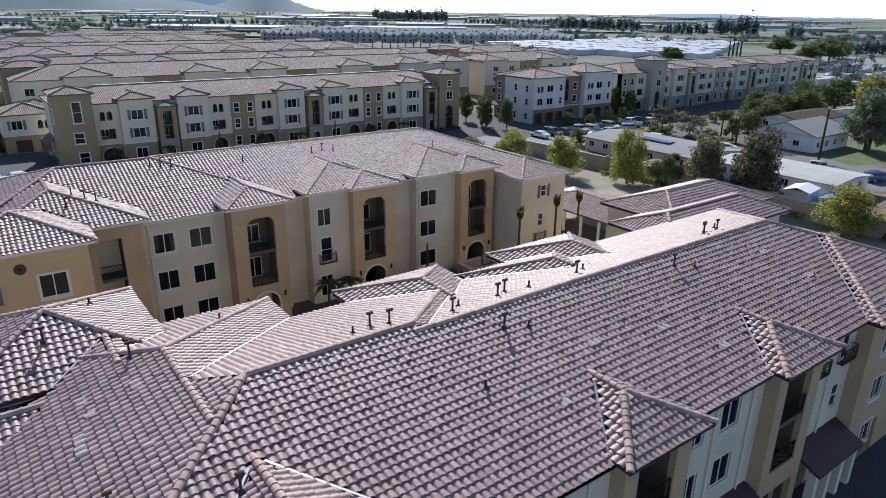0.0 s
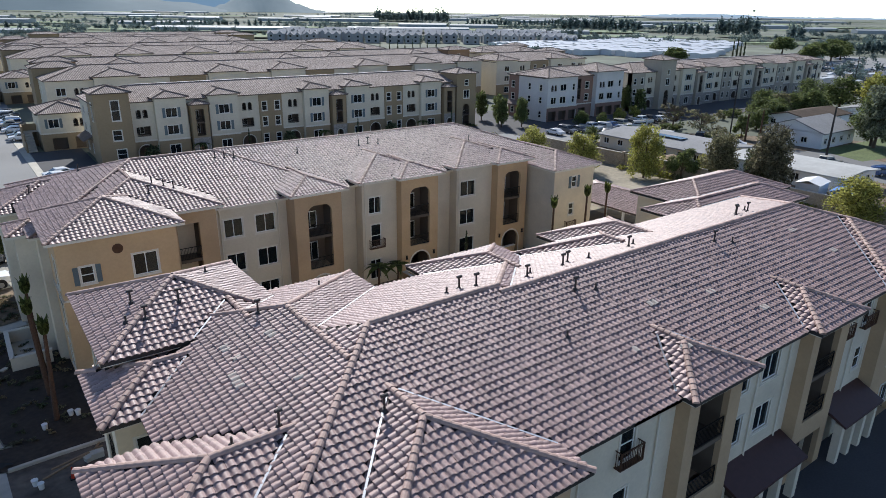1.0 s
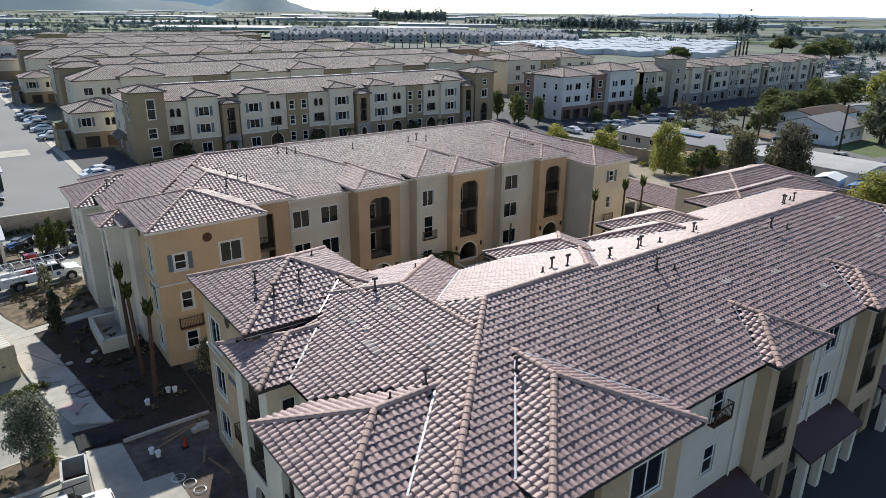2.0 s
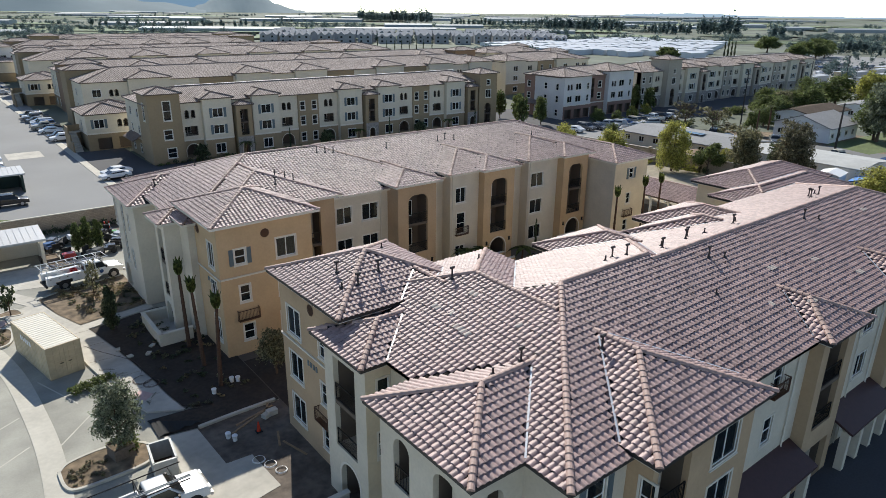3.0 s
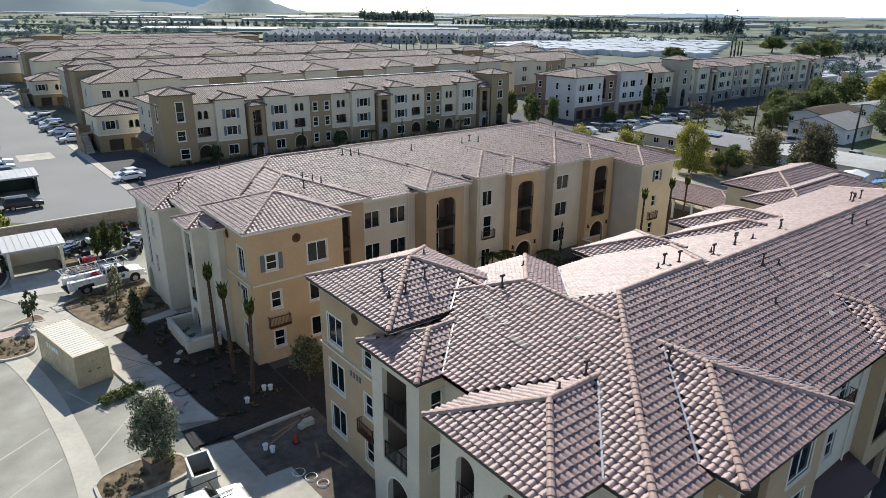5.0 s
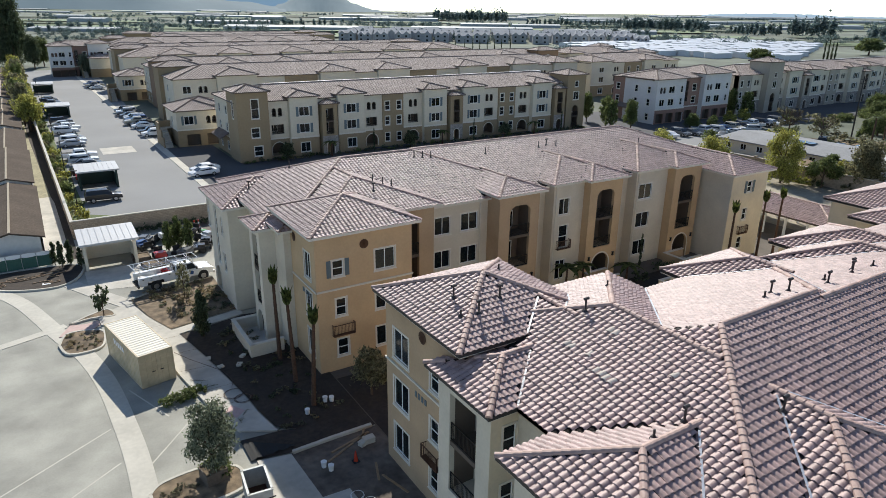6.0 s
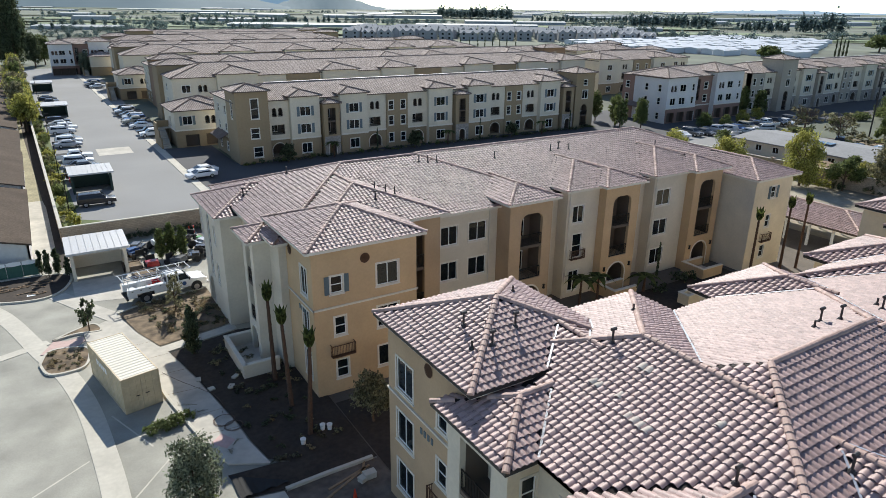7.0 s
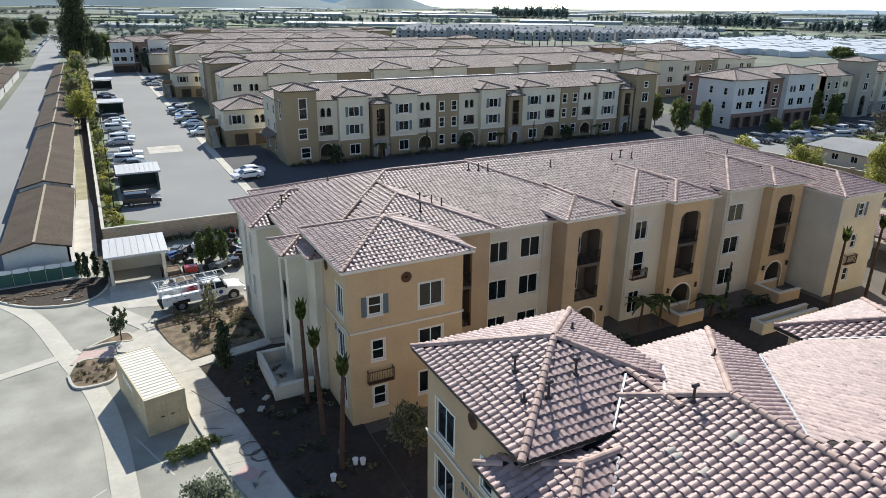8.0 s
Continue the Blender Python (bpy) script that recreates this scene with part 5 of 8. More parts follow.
town_row(12.2, 92.5, 120.4, 16.5, 10.2, "ochre and ivory stucco townhouse row with stone stair fronts", 2, white=True)
carriage(5.4, 14.6, 139.3, 150.5)
town_row(109.8, 137.8, 114.2, 15, 10.4, "white and rust stucco townhouse block above garages", 2, pattern="VRV", high="rust", low="rust", mid="rust")
town_row(142, 248, 113.9, 16, 10.2, "ivory stucco townhouse row with an arched tower", 2, pattern="OATABSBAOABSBAOABSBA", white=True, tower=3.2, low="stone", mid="taupe")
for i, (xa, xb, y, pat, rr) in enumerate(((9.8, 128, 161, "TBAOBABOABOBAB", 1), (11.5, 150, 195.6, "TABSBAOABSBAOABST", 0), (9.5, 140, 236, "TBABOBABOBABO", 1), (11, 135, 270.6, "TABSBAOABSBAT", 0), (14, 112, 312, "TBABOBABOB", 1))):
    town_row(xa, xb, y, 19 if rr else 17, 10.5 if rr else 10.2, "tile-roofed townhouse row among many alike", 1 if i < 2 else 0, pattern=pat, rear=rr, mid="brown" if i == 1 else "ochre")
    if i in (1, 3):
        carriage(xa - 6.6, xa + 2.6, y + 19, y + 30, detail=i < 3)
town_row(-7.6, 13.4, 296.6, 15, 10.9, "grey and white stucco townhouse row across the street's end", 1, pattern="VRV", high="rust", low="rust", mid="rust")
town_row(40, 128, 349, 17, 10.2, "tile-roofed townhouse row among many alike", 0, pattern="TOBABOBT")
town_row(30, 134, 386, 17, 10.2, "tile-roofed townhouse row among many alike", 0, pattern="TBAOBABOT")
for xa, xb, y in ((134, 176, 161), (156, 190, 195.6)):
    town_row(xa, xb, y, 18, 10.2, "tile-roofed townhouse row among many alike", 1 if y < 190 else 0, pattern="BAOBT", rear=1)


# ---- plants ----
CROWNS = {}


def crown_mesh(kind, leaf, seed, n, size, blobs):
    """Leaves in clumps inside a few rounded masses of a crown one metre high and wide, with gaps between."""
    key = (kind, leaf, seed)
    if key not in CROWNS:
        rng = np.random.default_rng(seed)
        per = max(1, n // len(blobs))
        verts, faces = [], []
        for bx, by, bz, br in blobs:
            cl = rng.normal(size=(max(4, per // 14), 3))
            cl /= np.linalg.norm(cl, axis=1)[:, None]
            cl = cl * br * (rng.random((len(cl), 1)) ** 0.33) * np.array((1, 1, 0.85)) + (bx, by, bz)
            pick = cl[rng.integers(0, len(cl), per)]
            p = pick + rng.normal(size=(per, 3)) * br * 0.17
            d = rng.normal(size=(per, 3))
            d /= np.linalg.norm(d, axis=1)[:, None]
            e = np.cross(d, rng.normal(size=(per, 3)))
            e /= np.linalg.norm(e, axis=1)[:, None]
            sz = size * rng.uniform(0.6, 1.4, (per, 1))
            k = len(verts)
            quad = np.stack([p - d * sz, p + e * sz * 0.55, p + d * sz, p - e * sz * 0.55], 1)
            verts.extend(map(tuple, quad.reshape(-1, 3)))
            faces.extend((k + 4 * i, k + 4 * i + 1, k + 4 * i + 2, k + 4 * i + 3) for i in range(per))
        me = bpy.data.meshes.new("crown")
        me.from_pydata(verts, [], faces)
        me.materials.append(LEAF[leaf])
        CROWNS[key] = me
    return CROWNS[key]


BLOBS = {
    "round": [(0, 0, 0.55, 0.34), (0.22, 0.08, 0.5, 0.26), (-0.2, 0.14, 0.55, 0.26), (0.02, -0.24, 0.48, 0.25), (0.08, 0.1, 0.78, 0.22), (-0.12, -0.08, 0.76, 0.2), (-0.25, -0.15, 0.42, 0.2)],
    "tall": [(0, 0, 0.25, 0.22), (0.06, 0.05, 0.42, 0.22), (-0.07, 0.03, 0.58, 0.2), (0.03, -0.05, 0.74, 0.16), (0, 0.02, 0.9, 0.1)],
    "column": [(0, 0, 0.15, 0.12), (0, 0, 0.35, 0.13), (0, 0, 0.55, 0.12), (0, 0, 0.75, 0.09), (0, 0, 0.92, 0.05)],
    "open": [(0.25, 0, 0.6, 0.2), (-0.22, 0.15, 0.55, 0.2), (-0.05, -0.25, 0.62, 0.2), (0.05, 0.2, 0.82, 0.18), (-0.15, -0.05, 0.9, 0.14), (0.2, -0.2, 0.42, 0.16), (-0.3, -0.1, 0.38, 0.15)],
    "bushy": [(0, 0, 0.5, 0.36), (0.2, 0.1, 0.36, 0.28), (-0.22, 0.08, 0.4, 0.27), (0.04, -0.24, 0.34, 0.26), (0.08, 0.08, 0.74, 0.25), (-0.1, -0.06, 0.84, 0.18), (-0.2, -0.15, 0.24, 0.22), (0.18, -0.12, 0.2, 0.2), (0.26, -0.05, 0.58, 0.18), (-0.26, 0.02, 0.66, 0.16)],
    "airy": [(0.3 * math.cos(2.4 * k) * (0.35 + 0.65 * ((k * 0.37) % 1)) * (1.2 - 0.6 * k / 18), 0.3 * math.sin(2.4 * k) * (0.35 + 0.65 * ((k * 0.37) % 1)) * (1.2 - 0.6 * k / 18), 0.26 + 0.66 * k / 18, 0.16) for k in range(19)],
    "twiggy": [(0.3 * math.cos(2.4 * k), 0.3 * math.sin(2.4 * k), 0.4 + 0.5 * ((k * 0.37) % 1), 0.15) for k in range(12)],
    "shrub": [(0, 0, 0.35, 0.35), (0.25, 0.1, 0.3, 0.26), (-0.25, -0.05, 0.3, 0.27), (0.05, -0.22, 0.28, 0.24)],
}
TRUNKS = {}


def trunk_mesh(kind, seed):
    key = (kind, seed)
    if key not in TRUNKS:
        rng = random.Random(seed)
        s = Soup()
        top = 0.45
        s.tube((0, 0, -0.02), (0.01, 0.0, top * 0.5), 0.032, 0.024, 8, False)
        s.tube((0.01, 0, top * 0.5), (0, 0.01, top), 0.024, 0.017, 8, False)
        for i in range(5):
            a = 2 * math.pi * i / 5 + rng.uniform(-0.3, 0.3)
            z = rng.uniform(0.28, 0.45)
            s.tube((0, 0, z), (math.cos(a) * 0.26, math.sin(a) * 0.26, z + rng.uniform(0.15, 0.35)), 0.014, 0.004, 6, False)
        s.tube((0, 0.01, top), (0.02, 0, 0.85), 0.016, 0.004, 6, False)
        if kind == "twiggy":
            for i in range(90):
                a, z, r = rng.uniform(0, 6.28), rng.uniform(0.3, 0.75), rng.uniform(0.02, 0.22)
                b, k = a + rng.uniform(-0.7, 0.7), rng.uniform(0.1, 0.28)
                s.tube((math.cos(a) * r, math.sin(a) * r, z), (math.cos(a) * r + math.cos(b) * k * 0.8, math.sin(a) * r + math.sin(b) * k * 0.8, z + k), 0.006, 0.002, 3, False)
        me = bpy.data.meshes.new("trunk")
        me.from_pydata(s.v, [], s.f)
        me.materials.append(BARK)
        TRUNKS[key] = me
    return TRUNKS[key]


def tree(x, y, h, w, leaf, kind="round", seed=1, label="", category="tree", group="", n=2600, size=0.035, z=0.0, name="tree"):
    """A tree of that height and crown width."""
    seed = seed % 4
    t = new(name)
    tagged(t, label, category, group)
    t.matrix_world = Matrix.LocRotScale((x, y, z), Euler((0, 0, (x * 7.3 + y * 3.1) % 6.28)), (w, w, h))
    if kind != "shrub":
        new("trunk", trunk_mesh(kind, seed)).parent = t
    new("crown" if kind != "shrub" else "foliage", crown_mesh(kind, leaf, seed, n, size, BLOBS[kind])).parent = t
    return t


def palm(x, y, h, r=0.16, fronds=9, tied=True, label="", group="palms by the building"):
    """A palm: ringed trunk, and fronds tied up as after planting or arching out."""
    p = thing("palm_tree", label, "palm tree", group, at=(x, y, 0))
    s = Soup()
    lean = 0.02 * ((x * 13) % 5 - 2)
    for i in range(10):
        z0, z1 = h * i / 10, h * (i + 1) / 10
        s.tube((lean * z0, 0, z0), (lean * z1, 0, z1), r * (1.15 - 0.04 * i), r * (1.0 - 0.04 * i), 9, False)
    s.done("trunk", PALM_TRUNK, p)
    f = Soup()
    rng = random.Random(int(x * 10 + y))
    for i in range(fronds):
        a = 2 * math.pi * i / fronds + rng.uniform(-0.2, 0.2)
        length = rng.uniform(1.0, 1.4) if tied else rng.uniform(1.6, 2.2)
        prev = None
        for j in range(6):
            t = j / 5
            if tied:
                rad, zz = 0.12 + 0.35 * t ** 2, length * t
            else:
                rad, zz = length * t, 0.9 * t - 1.5 * t * t
            c = Vector((lean * h + math.cos(a) * rad, math.sin(a) * rad, h + zz))
            side = Vector((-math.sin(a), math.cos(a), 0)) * (0.28 * math.sin(math.pi * min(1, t + 0.12)) + 0.02)
            if prev:
                f.poly(prev[0] - prev[1], prev[0], c, c - side)
                f.poly(prev[0], prev[0] + prev[1], c + side, c)
            prev = (c, side)
    f.done("fronds", LEAF["palm"], p)["kind"] = "stuff"
    return p


# ---- vehicles ----
PAINT = {}


def paint(name, colour):
    if name not in PAINT:
        PAINT[name] = material("car_paint_" + name, colour, 0.25, 0.0, grain=0.02, spec=0.6)
    return PAINT[name]


COLOURS = {"white": (0.75, 0.75, 0.74), "black": (0.02, 0.02, 0.022), "silver": (0.42, 0.43, 0.44), "grey": (0.13, 0.135, 0.14), "red": (0.35, 0.03, 0.03), "blue": (0.04, 0.09, 0.22), "sand": (0.40, 0.36, 0.28)}
SHAPES = {
    "sedan": (4.6, 1.8, [(0, 0.35), (0, 0.75), (0.9, 0.92), (1.0, 0.92), (1.75, 1.42), (3.2, 1.42), (3.95, 0.98), (4.6, 0.9), (4.6, 0.35)], (1.02, 1.7, 3.25, 3.85), 0.95, 1.37),
    "suv": (4.7, 1.9, [(0, 0.4), (0, 0.9), (1.1, 1.05), (1.2, 1.05), (1.8, 1.72), (4.4, 1.72), (4.7, 1.1), (4.7, 0.4)], (1.22, 1.78, 4.4, 4.62), 1.1, 1.66),
    "pickup": (5.7, 2.0, [(0, 0.5), (0, 1.05), (1.45, 1.18), (1.55, 1.18), (2.1, 1.85), (3.6, 1.85), (3.8, 1.2), (5.7, 1.2), (5.7, 0.5)], (1.58, 2.12, 3.6, 3.76), 1.24, 1.79),
}
VEHICLE_CACHE = {}


def vehicle(kind, colour, x, y, rz, group="", label="", z=0.0, rack=False):
    """A parked car: body with bonnet, cabin and tail, dark windows, four wheels with rims, lamps."""
    length, width, prof, win, zlo, zhi = SHAPES[kind]
    key = (kind, colour)
    if key not in VEHICLE_CACHE:
        hw = width / 2
        cab = lambda zz: hw - 0.02 - max(0.0, zz - zlo) * 0.32
        bm = bmesh.new()
        rows = [[bm.verts.new((sg * (cab(pz) if pz > zlo else hw), px - length / 2, pz)) for px, pz in prof] for sg in (-1, 1)]
        n = len(prof)
        for i in range(n):
            j = (i + 1) % n
            bm.faces.new((rows[0][i], rows[0][j], rows[1][j], rows[1][i]))
        bm.faces.new(rows[0][::-1])
        bm.faces.new(rows[1])
        bmesh.ops.recalc_face_normals(bm, faces=bm.faces)
        bmesh.ops.bevel(bm, geom=[e for e in bm.edges], offset=0.06, segments=2, profile=0.6, affect="EDGES")
        body = bpy.data.meshes.new("body")
        bm.to_mesh(body)
        bm.free()
        body.materials.append(paint(colour, COLOURS[colour]))
        body.polygons.foreach_set("use_smooth", [True] * len(body.polygons))
        g = Soup()
        a, b, c, d = win
        for sg in (-1, 1):
            lo, hi = sg * (cab(zlo + 0.04) + 0.012), sg * (cab(zhi) + 0.012)
            g.poly((lo, a + 0.25 - length / 2, zlo + 0.05), (lo, d - 0.2 - length / 2, zlo + 0.05), (hi, c - 0.12 - length / 2, zhi - 0.06), (hi, b + 0.15 - length / 2, zhi - 0.06))
        for p, q, e in ((a, b, -0.015), (d, c, 0.015)):
            w0, w1 = cab(zlo) - 0.1, cab(zhi) - 0.1
            g.poly((-w0, p + e * 2 - length / 2, zlo + 0.07), (w0, p + e * 2 - length / 2, zlo + 0.07), (w1, q + e * 2 - length / 2, zhi), (-w1, q + e * 2 - length / 2, zhi))
        glz = bpy.data.meshes.new("car_window")
        glz.from_pydata(g.v, [], g.f)
        glz.materials.append(CAR_GLASS)
        r = 0.36 if kind != "sedan" else 0.32
        ty = Soup().tube((-0.11, 0, 0), (0.11, 0, 0), r, r, 18)
        tyre = bpy.data.meshes.new("tyre")
        tyre.from_pydata(ty.v, [], ty.f)
        tyre.materials.append(RUBBER)
        ri = Soup().tube((-0.12, 0, 0), (0.12, 0, 0), r * 0.62, r * 0.62, 12)
        rim = bpy.data.meshes.new("rim")
        rim.from_pydata(ri.v, [], ri.f)
        rim.materials.append(CHROME)
        la = Soup()
        for sg in (-1, 1):
            la.box(sg * hw * 0.72 - 0.18, sg * hw * 0.72 + 0.18, -length / 2 - 0.01, -length / 2 + 0.1, prof[1][1] - 0.22, prof[1][1] - 0.06)
        lamp = bpy.data.meshes.new("headlight")
        lamp.from_pydata(la.v, [], la.f)
        lamp.materials.append(VINYL)
        bed = None
        if kind == "pickup":
            be = Soup().box(-hw + 0.12, hw - 0.12, 3.9 - length / 2, 5.6 - length / 2, 1.19, 1.206)
            bed = bpy.data.meshes.new("bed_liner")
            bed.from_pydata(be.v, [], be.f)
            bed.materials.append(RUBBER)
        VEHICLE_CACHE[key] = (body, glz, tyre, rim, lamp, r, hw, bed)
    body, glz, tyre, rim, lamp, r, hw, bed = VEHICLE_CACHE[key]
    names = {"sedan": "car", "suv": "suv", "pickup": "pickup_truck"}
    v = thing(names[kind], label or f"{colour} {'sedan' if kind == 'sedan' else kind} parked on the asphalt", "car" if kind != "pickup" else "pickup truck", group, at=(x, y, z), rz=rz)
    for nm, me in (("body", body), ("car_window", glz), ("headlight", lamp), ("bed_liner", bed)):
        if me:
            new(nm, me).parent = v
    for sx in (-1, 1):
        for yy in (-length / 2 + length * 0.19, length / 2 - length * 0.21):
            w = new("tyre", tyre)
            w.parent, w.location = v, (sx * (hw - 0.1), yy, r)
            new("rim", rim).parent = w
    return v


rng = random.Random(4)
kinds = ["sedan", "suv", "sedan", "pickup", "suv"]
cols = ["white", "black", "silver", "grey", "white", "blue", "grey", "black", "sand", "silver"]
for kd, c, y in (("suv", "black", 106.2), ("sedan", "red", 120.2), ("suv", "black", 122.9), ("pickup", "grey", 127.4), ("sedan", "black", 130.4), ("suv", "white", 133.4), ("pickup", "white", 137.6), ("sedan", "silver", 150.5), ("suv", "white", 153.6), ("sedan", "grey", 156.8), ("suv", "white", 166), ("pickup", "white", 169.4), ("sedan", "silver", 176), ("suv", "black", 179.5), ("sedan", "black", 199), ("suv", "black", 203), ("sedan", "black", 207), ("pickup", "grey", 212), ("suv", "black", 217), ("sedan", "grey", 224)):
    vehicle(kd, c, -10.6 + veer(y) + rng.uniform(-0.3, 0.3), y, 90 + rng.uniform(-2, 2), "cars in the parking street")
for k, y in enumerate((154.5, 157.4, 166, 168.9, 171.7, 174.6, 177.6, 180.5, 183.6, 186.5, 189.4, 192.3, 249, 252, 255, 258, 261)):
    vehicle(kinds[(k * 3 + 1) % 5], cols[(k * 7) % 10], 4.6 + veer(y) + rng.uniform(-0.3, 0.3), y, -90 + rng.uniform(-3, 3), "cars in the parking street")
for x, y, kd, c in ((4.6, 114.5, "sedan", "white"), (5.4, 117.2, "sedan", "white")):
    vehicle(kd, c, x, y, -82, "cars in the parking street")
for k in range(12):
    vehicle(kinds[k % 5], cols[(k * 3) % 10], 100 + k * 3.6 + rng.uniform(-0.4, 0.4), 101 + rng.uniform(-0.5, 0.5), rng.choice((0, 180)), "cars before the white townhouses")
for k, (x, y) in enumerate(((119, 75), (121, 71.5), (122, 80), (117, 84), (124, 67), (110, 95), (116, 96), (122, 97), (119, 43), (118, 52))):
    vehicle(kinds[(k * 2) % 5], cols[(k * 3 + 1) % 10], x, y, rng.uniform(0, 360), "cars among the houses")
# ---- forecourt things ----
def container(x, y, rz):
    c = thing("shipping_container", "beige steel storage container with a pale ribbed roof", "shipping container", at=(x, y, 0), rz=rz)
    L, W, H = 7.0, 2.46, 2.59
    fr = Soup()
    for sx in (-1, 1):
        for sy in (-1, 1):
            fr.box(sx * W / 2 - 0.09 * (sx > 0), sx * W / 2 + 0.09 * (sx < 0), sy * L / 2 - 0.09 * (sy > 0), sy * L / 2 + 0.09 * (sy < 0), 0, H)
    for z in (0.0, H - 0.12):
        for sx in (-1, 1):
            fr.box(sx * W / 2 - 0.08 * (sx > 0), sx * W / 2 + 0.08 * (sx < 0), -L / 2 + 0.09, L / 2 - 0.09, z, z + 0.12)
        for sy in (-1, 1):
            fr.box(-W / 2 + 0.09, W / 2 - 0.09, sy * L / 2 - 0.08 * (sy > 0), sy * L / 2 + 0.08 * (sy < 0), z, z + 0.12)
    fr.done("frame", CONTAINER, c)

    def ribbed(n, length):
        pts, k = [], length / n
        for i in range(n):
            a = -length / 2 + i * k
            pts += [(a, 0.0), (a + k * 0.35, 0.0), (a + k * 0.5, 0.035), (a + k * 0.85, 0.035)]
        return pts + [(length / 2, 0.0)]

    for sx in (-1, 1):
        s = Soup()
        pr = ribbed(20, L - 0.2)
        for p, q in zip(pr, pr[1:]):
            s.poly((sx * (W / 2 - 0.02 - p[1]), p[0], 0.1), (sx * (W / 2 - 0.02 - q[1]), q[0], 0.1), (sx * (W / 2 - 0.02 - q[1]), q[0], H - 0.1), (sx * (W / 2 - 0.02 - p[1]), p[0], H - 0.1))
        s.done("side_wall", CONTAINER, c)
    s = Soup()
    pr = ribbed(18, L - 0.16)
    for p, q in zip(pr, pr[1:]):
        s.poly((-W / 2 + 0.05, p[0], H - 0.04 + p[1]), (W / 2 - 0.05, p[0], H - 0.04 + p[1]), (W / 2 - 0.05, q[0], H - 0.04 + q[1]), (-W / 2 + 0.05, q[0], H - 0.04 + q[1]))
    s.done("roof_panel", CONT_TOP, c, "pale ribbed roof panel")
    for sx in (-1, 1):
        d = Soup().box(min(0.01 * sx, sx * (W / 2 - 0.1)), max(0.01 * sx, sx * (W / 2 - 0.1)), -L / 2 + 0.01, -L / 2 + 0.06, 0.12, H - 0.13)
        for z in (0.7, 1.3, 1.9):
            d.box(min(0.05 * sx, sx * (W / 2 - 0.15)), max(0.05 * sx, sx * (W / 2 - 0.15)), -L / 2 - 0.012, -L / 2 + 0.01, z, z + 0.05)
        door = d.done("door", CONTAINER, c)
        for k in (0.3, 0.75):
            Soup().tube((sx * k, -L / 2 - 0.04, 0.1), (sx * k, -L / 2 - 0.04, H - 0.1), 0.02, 0.02, 8).done("lock_bar", CONTAINER, door)
        Soup().box(sx * 0.3 - 0.12, sx * 0.3 + 0.12, -L / 2 - 0.07, -L / 2 - 0.03, 1.1, 1.16).done("door_handle", IRON, door, "dark steel door handle")
    Soup().poly((-W / 2, -L / 2 + 0.1, 0.05), (W / 2, -L / 2 + 0.1, 0.05), (W / 2, L / 2, 0.05), (-W / 2, L / 2, 0.05)).poly((-W / 2 + 0.05, L / 2 - 0.03, 0.1), (W / 2 - 0.05, L / 2 - 0.03, 0.1), (W / 2 - 0.05, L / 2 - 0.03, H - 0.1), (-W / 2 + 0.05, L / 2 - 0.03, H - 0.1)).done("end_wall", CONTAINER, c)
    mk = Soup()
    for i, (a, b) in enumerate(((-0.5, -0.15), (0.0, 0.3), (0.42, 0.75), (0.9, 1.15), (1.3, 1.6))):
        mk.box(-W / 2 - 0.006, -W / 2 + 0.0, a, b, 1.7, 2.12)
    mk.done("marking", VINYL, c, "worn white lettering bars")
    return c


container(-13.86, 55.25, 11.5)


